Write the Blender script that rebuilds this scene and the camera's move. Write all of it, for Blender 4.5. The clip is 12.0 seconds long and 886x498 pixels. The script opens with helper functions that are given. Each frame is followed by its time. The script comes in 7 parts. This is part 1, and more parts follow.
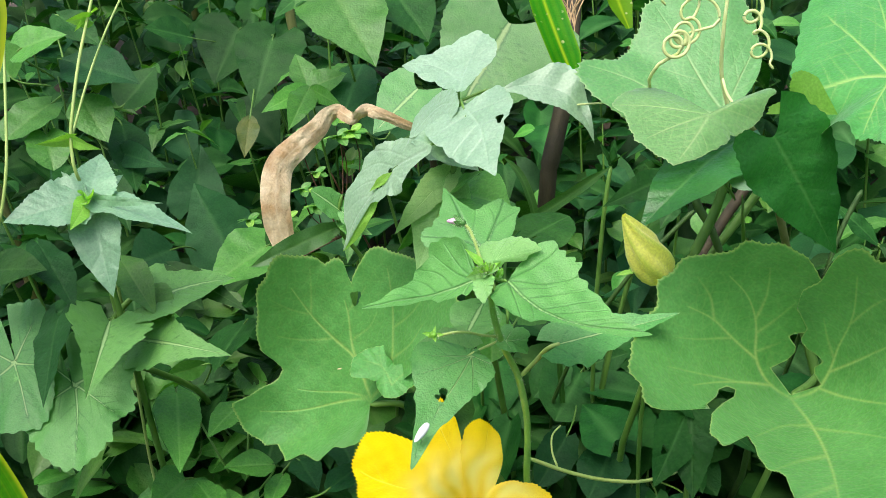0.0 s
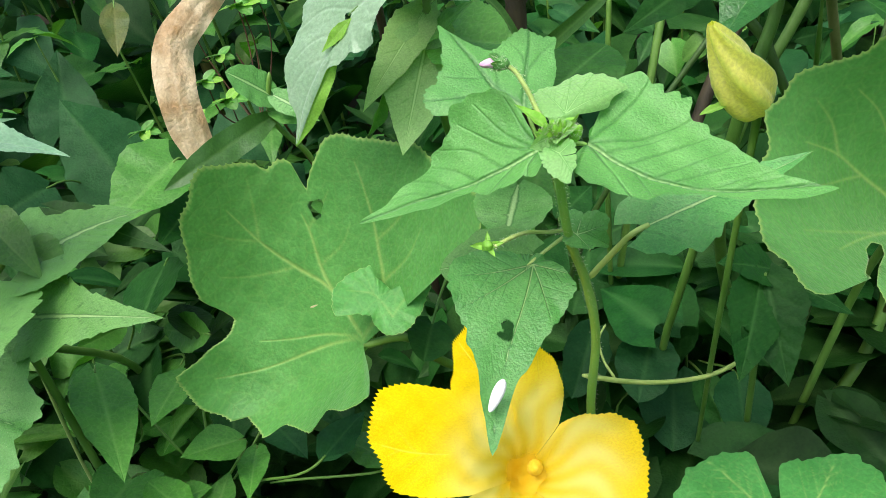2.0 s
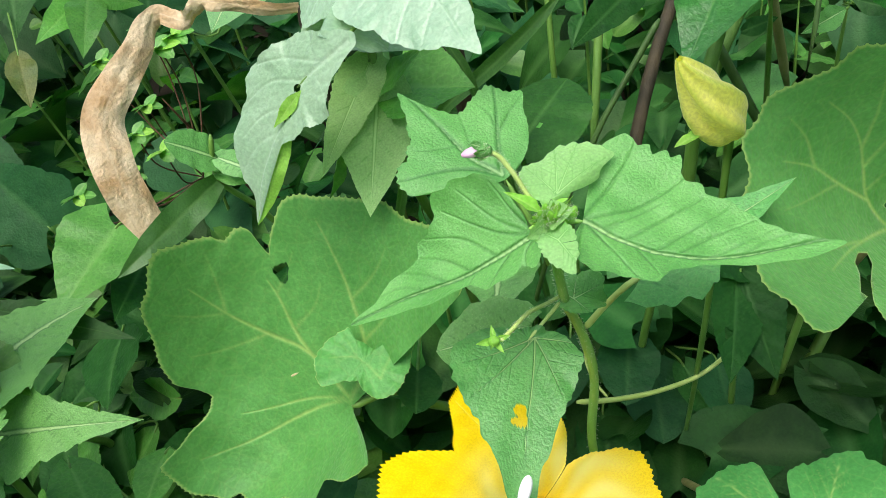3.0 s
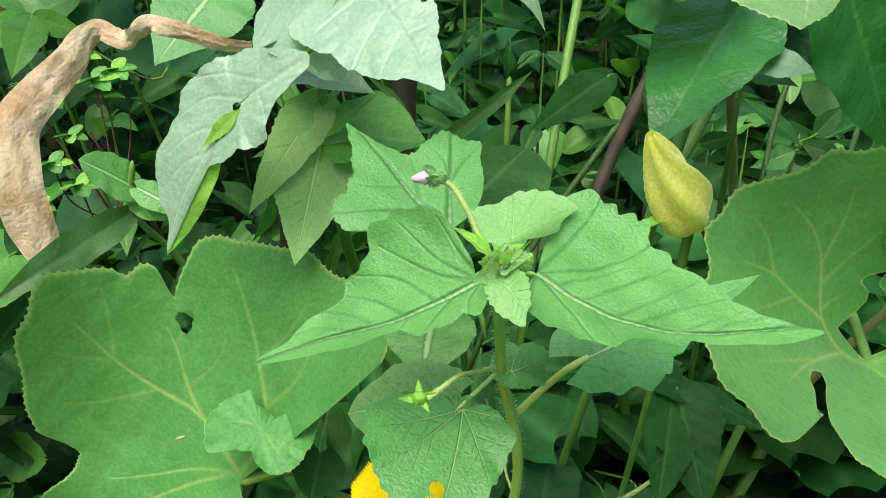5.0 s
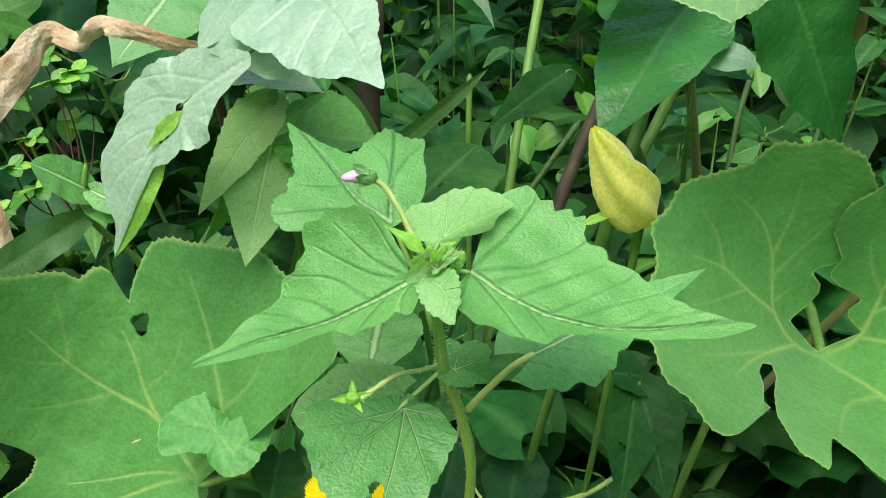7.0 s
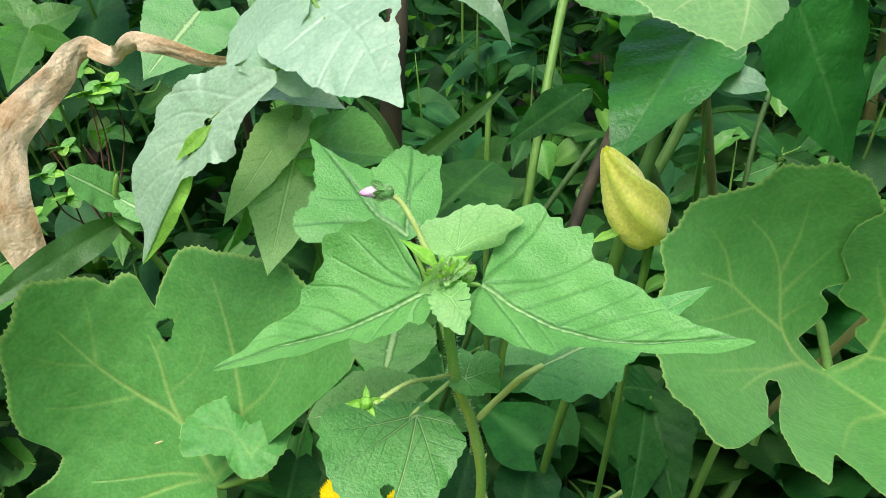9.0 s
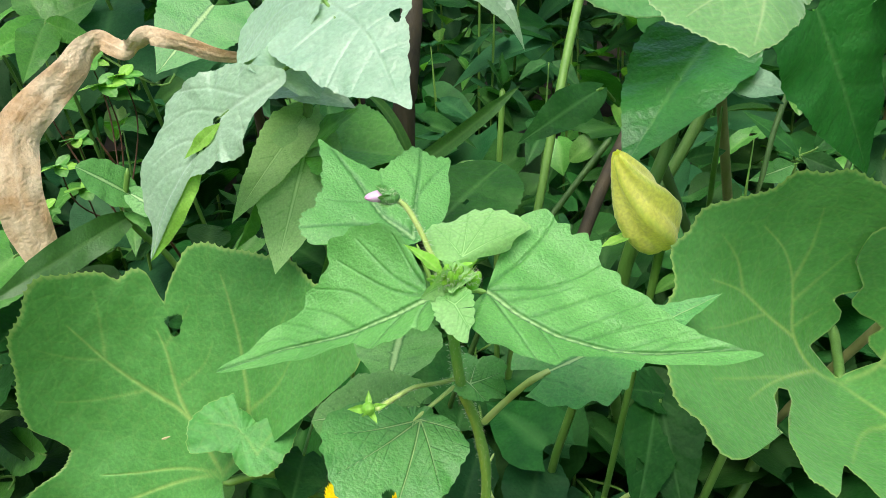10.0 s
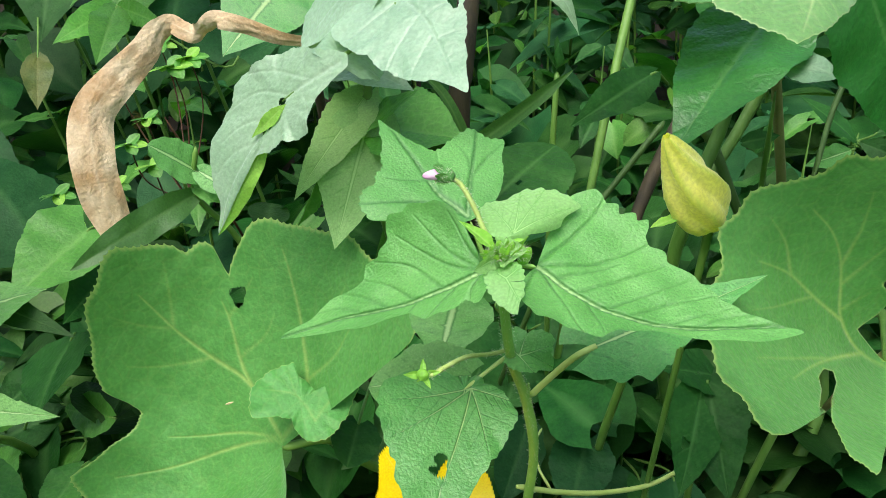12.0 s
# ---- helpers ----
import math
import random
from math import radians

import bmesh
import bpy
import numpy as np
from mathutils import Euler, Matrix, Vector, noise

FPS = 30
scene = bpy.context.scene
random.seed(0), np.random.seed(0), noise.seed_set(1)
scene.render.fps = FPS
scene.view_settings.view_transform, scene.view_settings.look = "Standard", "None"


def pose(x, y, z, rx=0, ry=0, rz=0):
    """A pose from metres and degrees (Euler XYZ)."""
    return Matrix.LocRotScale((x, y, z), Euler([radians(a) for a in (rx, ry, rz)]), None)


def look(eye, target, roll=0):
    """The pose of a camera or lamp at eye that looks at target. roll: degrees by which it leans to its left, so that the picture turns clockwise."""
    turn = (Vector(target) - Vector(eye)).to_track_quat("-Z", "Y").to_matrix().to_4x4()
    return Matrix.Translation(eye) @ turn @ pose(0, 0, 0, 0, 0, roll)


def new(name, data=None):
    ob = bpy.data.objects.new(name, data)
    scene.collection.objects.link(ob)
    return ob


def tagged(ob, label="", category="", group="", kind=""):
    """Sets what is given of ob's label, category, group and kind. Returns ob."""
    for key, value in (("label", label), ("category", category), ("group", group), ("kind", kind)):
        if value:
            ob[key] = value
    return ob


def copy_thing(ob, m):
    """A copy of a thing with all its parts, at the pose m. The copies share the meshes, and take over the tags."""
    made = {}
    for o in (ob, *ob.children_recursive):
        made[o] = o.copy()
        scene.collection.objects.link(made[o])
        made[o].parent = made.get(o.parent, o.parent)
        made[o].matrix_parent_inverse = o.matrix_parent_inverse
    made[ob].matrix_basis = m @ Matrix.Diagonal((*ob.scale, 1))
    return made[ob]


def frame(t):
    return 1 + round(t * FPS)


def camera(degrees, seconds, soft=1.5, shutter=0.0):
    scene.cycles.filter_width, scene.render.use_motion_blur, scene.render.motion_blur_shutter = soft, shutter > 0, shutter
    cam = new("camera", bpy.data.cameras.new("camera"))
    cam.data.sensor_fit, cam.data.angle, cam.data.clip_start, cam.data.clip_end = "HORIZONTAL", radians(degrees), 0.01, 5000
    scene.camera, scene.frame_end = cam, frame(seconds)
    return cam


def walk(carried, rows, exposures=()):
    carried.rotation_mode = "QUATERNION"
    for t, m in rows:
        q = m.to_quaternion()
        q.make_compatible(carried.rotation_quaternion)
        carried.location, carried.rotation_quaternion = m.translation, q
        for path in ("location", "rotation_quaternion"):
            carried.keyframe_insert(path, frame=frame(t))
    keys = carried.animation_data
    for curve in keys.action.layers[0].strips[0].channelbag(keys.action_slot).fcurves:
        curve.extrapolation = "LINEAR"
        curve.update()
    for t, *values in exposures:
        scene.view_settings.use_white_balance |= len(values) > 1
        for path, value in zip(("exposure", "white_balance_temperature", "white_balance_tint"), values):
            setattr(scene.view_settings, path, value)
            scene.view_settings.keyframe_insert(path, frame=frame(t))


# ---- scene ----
cam = camera(54.2, 12.0, 0.8)
PATH = [
    (0, (0.0575, -0.0134, 1.3655), (-0.0724, 1.7413, 0.4147), -6.14),
    (0.5, (0.0574, 0.0040, 1.3702), (-0.0660, 1.7339, 0.3741), -5.88),
    (0.8, (0.0489, -0.0314, 1.3858), (-0.0764, 1.6749, 0.3499), -6.38),
    (1, (0.0399, -0.0430, 1.3901), (-0.0764, 1.6585, 0.3453), -6.89),
    (1.2, (0.0259, -0.0282, 1.3731), (-0.0793, 1.6601, 0.3061), -9.92),
    (1.5, (0.0045, 0.0703, 1.3180), (-0.0627, 1.7268, 0.1993), -13.43),
    (1.8, (-0.0186, 0.1422, 1.2663), (0.0014, 1.7562, 0.0854), -12.85),
    (2, (-0.0240, 0.1825, 1.2602), (0.0281, 1.7821, 0.0607), -12.51),
    (2.2, (-0.0269, 0.2028, 1.2672), (0.0183, 1.7998, 0.0641), -13.34),
    (2.5, (-0.0406, 0.2273, 1.2857), (0.0154, 1.7859, 0.0336), -16.68),
    (2.8, (-0.0346, 0.2351, 1.2911), (0.0412, 1.7974, 0.0448), -18.94),
    (3, (-0.0303, 0.2412, 1.2997), (0.1341, 1.7532, 0.0009), -17.68),
    (3.2, (-0.0336, 0.2487, 1.2846), (0.2179, 1.7365, -0.0282), -13.78),
    (4.8, (-0.0408, 0.2629, 1.2477), (0.3658, 1.8763, 0.1379), -5.32),
    (5, (-0.0397, 0.2613, 1.2444), (0.3740, 1.8766, 0.1400), -4.92),
    (5.5, (-0.0114, 0.2649, 1.2351), (0.4192, 1.8755, 0.1304), -5.07),
    (6, (-0.0061, 0.2622, 1.2342), (0.4222, 1.8701, 0.1246), -5.55),
    (6.5, (-0.0169, 0.2575, 1.2398), (0.4144, 1.8632, 0.1283), -5.71),
    (7, (-0.0189, 0.2562, 1.2423), (0.4173, 1.8611, 0.1315), -5.32),
    (8.8, (-0.0102, 0.2472, 1.2542), (0.3741, 1.8742, 0.1564), -5.42),
    (9, (-0.0186, 0.2428, 1.2509), (0.3760, 1.8772, 0.1679), -5.17),
    (9.5, (-0.0218, 0.2439, 1.2482), (0.3625, 1.8800, 0.1640), -4.95),
    (10, (-0.0128, 0.2472, 1.2538), (0.3426, 1.8808, 0.1560), -5.04),
    (10.5, (-0.0079, 0.2428, 1.2577), (0.3114, 1.8801, 0.1544), -5.55),
    (11, (-0.0089, 0.2375, 1.2581), (0.2882, 1.8757, 0.1500), -5.86),
    (11.5, (-0.0111, 0.2324, 1.2601), (0.2567, 1.8703, 0.1439), -6.23),
    (12, (-0.0167, 0.2305, 1.2619), (0.2137, 1.8709, 0.1412), -6.47),
]
SKY, SUN, SUN_WIDE = 0.15, 1.75, 45
walk(cam, [(t, look(eye, target, roll)) for t, eye, target, roll in PATH], [(0, 1.14, 6450, 10), (12, 1.14, 6450, 10)])


# ---- daylight ----
world = bpy.data.worlds.new("sky")
scene.world = world
world.use_nodes = True
sky = world.node_tree.nodes.new("ShaderNodeTexSky")
sky.sky_type, sky.sun_disc = "NISHITA", False
sky.sun_elevation, sky.sun_rotation = radians(73), radians(220)
sky.air_density, sky.dust_density, sky.ozone_density = 1.0, 4.0, 1.0
world.node_tree.links.new(sky.outputs[0], world.node_tree.nodes["Background"].inputs[0])
world.node_tree.nodes["Background"].inputs[1].default_value = SKY
sun = new("sun", bpy.data.lights.new("sun", "SUN"))
sun.data.energy, sun.data.angle, sun.data.color = SUN, radians(SUN_WIDE), (1.0, 0.96, 0.88)
sun.matrix_world = look((0, 0, 0), (0.2, 0.24, -1.0))


# ---- materials ----
def shader(name):
    m = bpy.data.materials.new(name)
    m.use_nodes = True
    t = m.node_tree
    t.nodes.clear()

    def node(kind, **given):
        n = t.nodes.new(kind)
        for k, v in given.items():
            n.inputs[k.replace("_", " ")].default_value = v
        return n

    def join(a, b):
        t.links.new(a, b)

    return m, t, node, join


def leaf_material(name, deep, pale, vein, rough=0.42, glow=0.3, spec=0.5, grain=500.0, bump=0.25, vein_mix=0.6, sheen=0.0, spots=0.0, vary=0.3, crease_shade=None, quilted=1.6, net=0.0, net_mix=0.35, beading=0.0):
    """Leaf blade: two greens mottled, lighter veins, fine relief, light coming through."""
    m, t, node, join = shader(name)
    place = node("ShaderNodeTexCoord").outputs["Object"]
    rnd = node("ShaderNodeObjectInfo").outputs["Random"]
    isl = node("ShaderNodeNewGeometry").outputs["Random Per Island"]
    big, fine = node("ShaderNodeTexNoise", Scale=34.0, Detail=6.0), node("ShaderNodeTexNoise", Scale=grain, Detail=3.0)
    cell = node("ShaderNodeTexVoronoi", Scale=grain * 0.55)
    cell.feature = "DISTANCE_TO_EDGE"
    for n in (big, fine, cell):
        join(place, n.inputs["Vector"])
    ramp = node("ShaderNodeMapRange", From_Min=0.3, From_Max=0.7)
    join(big.outputs["Fac"], ramp.inputs["Value"])
    mix = node("ShaderNodeMix")
    mix.data_type = "RGBA"
    mix.inputs["A"].default_value, mix.inputs["B"].default_value = (*deep, 1), (*pale, 1)
    join(ramp.outputs[0], mix.inputs["Factor"])
    speck = node("ShaderNodeMapRange", From_Min=0.35, From_Max=0.75, To_Min=0.88, To_Max=1.14)
    join(fine.outputs["Fac"], speck.inputs["Value"])
    grained = node("ShaderNodeHueSaturation")
    join(speck.outputs[0], grained.inputs["Value"])
    join(mix.outputs["Result"], grained.inputs["Color"])
    veined = node("ShaderNodeMix")
    veined.data_type = "RGBA"
    veined.inputs["B"].default_value = (*vein, 1)
    attr = node("ShaderNodeAttribute")
    attr.attribute_name = "vein"
    scaled = node("ShaderNodeMath")
    scaled.operation = "MULTIPLY"
    scaled.inputs[1].default_value = vein_mix
    join(attr.outputs["Fac"], scaled.inputs[0])
    base = grained.outputs["Color"]
    # Side veins darkened in the colour, as shade lying in their grooves.
    if crease_shade:
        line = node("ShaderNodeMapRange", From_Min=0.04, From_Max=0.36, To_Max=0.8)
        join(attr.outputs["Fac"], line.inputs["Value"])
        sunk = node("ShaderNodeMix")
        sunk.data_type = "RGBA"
        sunk.inputs["B"].default_value = (*crease_shade, 1)
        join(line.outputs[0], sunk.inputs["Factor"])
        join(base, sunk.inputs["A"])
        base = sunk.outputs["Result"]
        rib = node("ShaderNodeMapRange", From_Min=0.42, From_Max=0.8, To_Max=0.85)
        join(attr.outputs["Fac"], rib.inputs["Value"])
        join(rib.outputs[0], veined.inputs["Factor"])
    else:
        join(scaled.outputs[0], veined.inputs["Factor"])
    join(base, veined.inputs["A"])
    if net:
        mesh_lines = node("ShaderNodeTexVoronoi", Scale=net)
        mesh_lines.feature = "DISTANCE_TO_EDGE"
        bent = node("ShaderNodeMix")
        bent.data_type = "VECTOR"
        bent.inputs["Factor"].default_value = 0.006
        stir = node("ShaderNodeTexNoise", Scale=net * 0.8, Detail=2.0)
        join(place, stir.inputs["Vector"])
        join(place, bent.inputs[4])
        join(stir.outputs["Color"], bent.inputs[5])
        join(bent.outputs[1], mesh_lines.inputs["Vector"])
        thread = node("ShaderNodeMapRange", From_Min=0.0, From_Max=0.085, To_Min=net_mix, To_Max=0.0)
        join(mesh_lines.outputs["Distance"], thread.inputs["Value"])
        laced = node("ShaderNodeMix")
        laced.data_type = "RGBA"
        laced.inputs["B"].default_value = (*vein, 1)
        join(thread.outputs[0], laced.inputs["Factor"])
        join(veined.outputs["Result"], laced.inputs["A"])
        veined = laced
    hsv = node("ShaderNodeHueSaturation")
    total = node("ShaderNodeMath")
    total.operation = "ADD"
    join(rnd, total.inputs[0])
    join(isl, total.inputs[1])
    value = node("ShaderNodeMapRange", From_Min=0.0, From_Max=2.0, To_Min=1 - vary, To_Max=1 + vary)
    join(total.outputs[0], value.inputs["Value"])
    hue = node("ShaderNodeMapRange", From_Min=0.0, From_Max=1.0, To_Min=0.485, To_Max=0.515)
    join(isl, hue.inputs["Value"])
    join(value.outputs[0], hsv.inputs["Value"])
    join(hue.outputs[0], hsv.inputs["Hue"])
    join(veined.outputs["Result"], hsv.inputs["Color"])
    colour = hsv.outputs["Color"]
    if spots:
        dots = node("ShaderNodeTexVoronoi", Scale=spots)
        join(place, dots.inputs["Vector"])
        hit = node("ShaderNodeMapRange", From_Min=0.17, From_Max=0.24, To_Min=1.0, To_Max=0.0)
        join(dots.outputs["Distance"], hit.inputs["Value"])
        patch = node("ShaderNodeTexNoise", Scale=spots * 0.35)
        join(place, patch.inputs["Vector"])
        some = node("ShaderNodeMapRange", From_Min=0.5, From_Max=0.58)
        join(patch.outputs["Fac"], some.inputs["Value"])
        both = node("ShaderNodeMath")
        both.operation = "MULTIPLY"
        join(hit.outputs[0], both.inputs[0])
        join(some.outputs[0], both.inputs[1])
        spotted = node("ShaderNodeMix")
        spotted.data_type = "RGBA"
        spotted.inputs["B"].default_value = (0.62, 0.6, 0.32, 1)
        join(both.outputs[0], spotted.inputs["Factor"])
        join(colour, spotted.inputs["A"])
        colour = spotted.outputs["Result"]
    if beading:
        beads = node("ShaderNodeTexVoronoi", Scale=beading)
        join(place, beads.inputs["Vector"])
        bead = node("ShaderNodeMapRange", From_Min=0.08, From_Max=0.17, To_Min=0.2, To_Max=0.0)
        join(beads.outputs["Distance"], bead.inputs["Value"])
        beaded = node("ShaderNodeMix")
        beaded.data_type = "RGBA"
        beaded.inputs["B"].default_value = (0.5, 0.62, 0.36, 1)
        join(bead.outputs[0], beaded.inputs["Factor"])
        join(colour, beaded.inputs["A"])
        colour = beaded.outputs["Result"]
    relief = node("ShaderNodeMath")
    relief.operation = "MULTIPLY_ADD"
    relief.inputs[1].default_value = 0.5
    join(cell.outputs["Distance"], relief.inputs[0])
    join(fine.outputs["Fac"], relief.inputs[2])
    quilt = node("ShaderNodeTexNoise", Scale=grain * 0.28, Detail=2.0)
    join(place, quilt.inputs["Vector"])
    padded = node("ShaderNodeMath")
    padded.operation = "MULTIPLY_ADD"
    padded.inputs[1].default_value = quilted
    join(quilt.outputs["Fac"], padded.inputs[0])
    join(relief.outputs[0], padded.inputs[2])
    height = padded.outputs[0]
    if net:
        pillow = node("ShaderNodeMapRange", From_Min=0.0, From_Max=0.3, To_Max=0.35)
        join(mesh_lines.outputs["Distance"], pillow.inputs["Value"])
        raised = node("ShaderNodeMath")
        join(pillow.outputs[0], raised.inputs[0])
        join(height, raised.inputs[1])
        height = raised.outputs[0]
    bumped = node("ShaderNodeBump", Strength=bump, Distance=0.0022)
    join(height, bumped.inputs["Height"])
    body = node("ShaderNodeBsdfPrincipled", Roughness=rough, Sheen_Weight=sheen, Sheen_Roughness=0.4)
    body.inputs["Specular IOR Level"].default_value = spec
    wear = node("ShaderNodeMapRange", To_Min=rough - 0.07, To_Max=rough + 0.1)
    join(big.outputs["Fac"], wear.inputs["Value"])
    join(wear.outputs[0], body.inputs["Roughness"])
    through_light = node("ShaderNodeBsdfTranslucent")
    tint = node("ShaderNodeMix")
    tint.data_type, tint.blend_type = "RGBA", "MULTIPLY"
    tint.inputs["Factor"].default_value = 1.0
    tint.inputs["B"].default_value = (1.5, 1.7, 0.5, 1)
    join(colour, tint.inputs["A"])
    join(tint.outputs["Result"], through_light.inputs["Color"])
    join(colour, body.inputs["Base Color"])
    join(bumped.outputs["Normal"], body.inputs["Normal"])
    out, both_ways = node("ShaderNodeOutputMaterial"), node("ShaderNodeMixShader", Fac=glow)
    join(body.outputs[0], both_ways.inputs[1])
    join(through_light.outputs[0], both_ways.inputs[2])
    join(both_ways.outputs[0], out.inputs["Surface"])
    return m


def plain_material(name, a, b, scale=60.0, rough=0.6, stretch=(1, 1, 1), bump=0.3, glow=0.0, spec=0.4):
    """Two colours mottled along the grain, with fine relief."""
    m, t, node, join = shader(name)
    place, mapped = node("ShaderNodeTexCoord").outputs["Object"], node("ShaderNodeMapping", Scale=stretch)
    join(place, mapped.inputs["Vector"])
    big, fine = node("ShaderNodeTexNoise", Scale=scale, Detail=6.0), node("ShaderNodeTexNoise", Scale=scale * 9, Detail=3.0)
    join(mapped.outputs[0], big.inputs["Vector"])
    join(mapped.outputs[0], fine.inputs["Vector"])
    ramp = node("ShaderNodeMapRange", From_Min=0.32, From_Max=0.68)
    join(big.outputs["Fac"], ramp.inputs["Value"])
    mix = node("ShaderNodeMix")
    mix.data_type = "RGBA"
    mix.inputs["A"].default_value, mix.inputs["B"].default_value = (*a, 1), (*b, 1)
    join(ramp.outputs[0], mix.inputs["Factor"])
    bumped = node("ShaderNodeBump", Strength=bump, Distance=0.001)
    join(fine.outputs["Fac"], bumped.inputs["Height"])
    body = node("ShaderNodeBsdfPrincipled", Roughness=rough)
    body.inputs["Specular IOR Level"].default_value = spec
    join(mix.outputs["Result"], body.inputs["Base Color"])
    join(bumped.outputs["Normal"], body.inputs["Normal"])
    out = node("ShaderNodeOutputMaterial")
    if glow:
        lit, blend = node("ShaderNodeBsdfTranslucent"), node("ShaderNodeMixShader", Fac=glow)
        join(mix.outputs["Result"], lit.inputs["Color"])
        join(body.outputs[0], blend.inputs[1])
        join(lit.outputs[0], blend.inputs[2])
        join(blend.outputs[0], out.inputs["Surface"])
    else:
        join(body.outputs[0], out.inputs["Surface"])
    return m


MALLOW = leaf_material("mallow_leaf", (0.074, 0.24, 0.048), (0.115, 0.31, 0.072), (0.3, 0.48, 0.2), 0.4, 0.2, 0.38, 900, 0.26, 0.55, 0.08, vary=0.1, crease_shade=(0.03, 0.13, 0.022), quilted=0.3, net=260.0, net_mix=0.08, beading=620.0)
# For tender young leaves; also brightens two shaded leaves of the silvery plant.
TENDER_OR_LIT = leaf_material("tender_or_lit_leaf", (0.2, 0.4, 0.12), (0.28, 0.48, 0.18), (0.34, 0.54, 0.22), 0.5, 0.35, 0.3, 900, 0.25, 0.5, 0.3, vary=0.12, crease_shade=(0.13, 0.32, 0.07))
YOUNG = leaf_material("young_leaf", (0.17, 0.4, 0.04), (0.25, 0.48, 0.07), (0.34, 0.52, 0.15), 0.5, 0.35, 0.35, 700, 0.3, 0.5, 0.08)
MALLOW_DARK = leaf_material("dull_mallow_leaf", (0.058, 0.215, 0.045), (0.084, 0.27, 0.06), (0.28, 0.43, 0.17), 0.4, 0.24, 0.45, 800, 0.25, 0.6, 0.1, crease_shade=(0.028, 0.13, 0.024), quilted=0.3, net=220.0, net_mix=0.1)
SQUASH = leaf_material("squash_leaf", (0.052, 0.238, 0.044), (0.08, 0.3, 0.068), (0.38, 0.51, 0.15), 0.46, 0.2, 0.28, 420, 0.24, 0.75, 0.25, vary=0.08, quilted=0.5, net=95.0, net_mix=0.06)
# Paler, greyer squash green for the upper leaf and its near lobe.
PALE_SQUASH = leaf_material("pale_squash_leaf", (0.09, 0.26, 0.068), (0.13, 0.315, 0.1), (0.4, 0.51, 0.24), 0.42, 0.24, 0.42, 420, 0.26, 0.7, 0.4, vary=0.08, quilted=0.6, net=95.0, net_mix=0.08)
UNDERSIDE = leaf_material("squash_leaf_underside", (0.12, 0.28, 0.03), (0.16, 0.33, 0.05), (0.28, 0.4, 0.1), 0.5, 0.4, 0.25, 520, 0.2, 0.5, 0.2)
BROAD = leaf_material("broad_weed_leaf", (0.026, 0.14, 0.022), (0.042, 0.19, 0.034), (0.12, 0.28, 0.08), 0.3, 0.25, 0.5, 420, 0.25, 0.5, vary=0.2, quilted=0.5, net=110.0, net_mix=0.08)
SILVER = leaf_material("silvery_leaf", (0.19, 0.33, 0.2), (0.26, 0.4, 0.265), (0.38, 0.51, 0.37), 0.34, 0.22, 0.55, 420, 0.24, 0.35, 0.45, vary=0.12, quilted=0.4, net=130.0, net_mix=0.12)
GREYGREEN = leaf_material("grey_green_leaf", (0.14, 0.29, 0.16), (0.2, 0.36, 0.21), (0.3, 0.45, 0.3), 0.38, 0.25, 0.5, 420, 0.2, 0.35, 0.4, quilted=0.4, net=140.0, net_mix=0.2)
HERB = leaf_material("herb_leaf", (0.010, 0.064, 0.009), (0.026, 0.108, 0.018), (0.075, 0.19, 0.05), 0.5, 0.24, 0.16, 350, 0.3, 0.5, vary=0.5)
BRIGHT = leaf_material("bright_herb_leaf", (0.05, 0.185, 0.02), (0.082, 0.25, 0.036), (0.16, 0.33, 0.08), 0.42, 0.26, 0.38, 350, 0.24, 0.5, vary=0.5, quilted=0.4, net=150.0, net_mix=0.2)
BLUISH = leaf_material("bluish_herb_leaf", (0.011, 0.068, 0.017), (0.023, 0.1, 0.027), (0.06, 0.17, 0.05), 0.5, 0.24, 0.16, 350, 0.3, 0.4, vary=0.5)
CORN = leaf_material("corn_leaf", (0.016, 0.2, 0.002), (0.034, 0.27, 0.004), (0.48, 0.58, 0.02), 0.45, 0.6, 0.14, 600, 0.1, 0.8, 0.0, 120.0, quilted=0.3)
GRASS = leaf_material("grass_leaf", (0.039, 0.124, 0.023), (0.058, 0.156, 0.033), (0.111, 0.221, 0.065), 0.42, 0.35, 0.45, 600, 0.2, 0.5)
YELLOWING = leaf_material("yellowing_leaf", (0.05, 0.1, 0.012), (0.11, 0.13, 0.02), (0.16, 0.17, 0.04), 0.5, 0.25, 0.35, 350, 0.3, 0.4)
STEM = plain_material("green_stem", (0.08, 0.19, 0.025), (0.13, 0.26, 0.045), 90, 0.5, (1, 1, 0.25), 0.4)
MALLOW_STEM = plain_material("mallow_stem", (0.19, 0.41, 0.065), (0.27, 0.5, 0.1), 90, 0.5, (1, 1, 0.25), 0.4)
HAIR = plain_material("plant_hair", (0.6, 0.68, 0.45), (0.7, 0.76, 0.55), 90, 0.5, (1, 1, 1), 0.0, 0.4)
PALE_STEM = plain_material("pale_green_stem", (0.3, 0.42, 0.1), (0.4, 0.52, 0.16), 120, 0.5, (1, 1, 0.3), 0.3)
OLIVE_STEM = plain_material("olive_stem", (0.17, 0.2, 0.05), (0.26, 0.26, 0.09), 120, 0.55, (1, 1, 0.3), 0.4)
BROWN_STEM = plain_material("brown_stem", (0.02, 0.017, 0.008), (0.058, 0.044, 0.02), 60, 0.7, (1, 1, 0.2), 0.6)
RED_STEM = plain_material("reddish_stem", (0.07, 0.03, 0.015), (0.12, 0.06, 0.03), 90, 0.5)
TENDRIL = plain_material("tendril", (0.6, 0.68, 0.25), (0.72, 0.78, 0.38), 90, 0.45, (1, 1, 1), 0.15, 0.2)
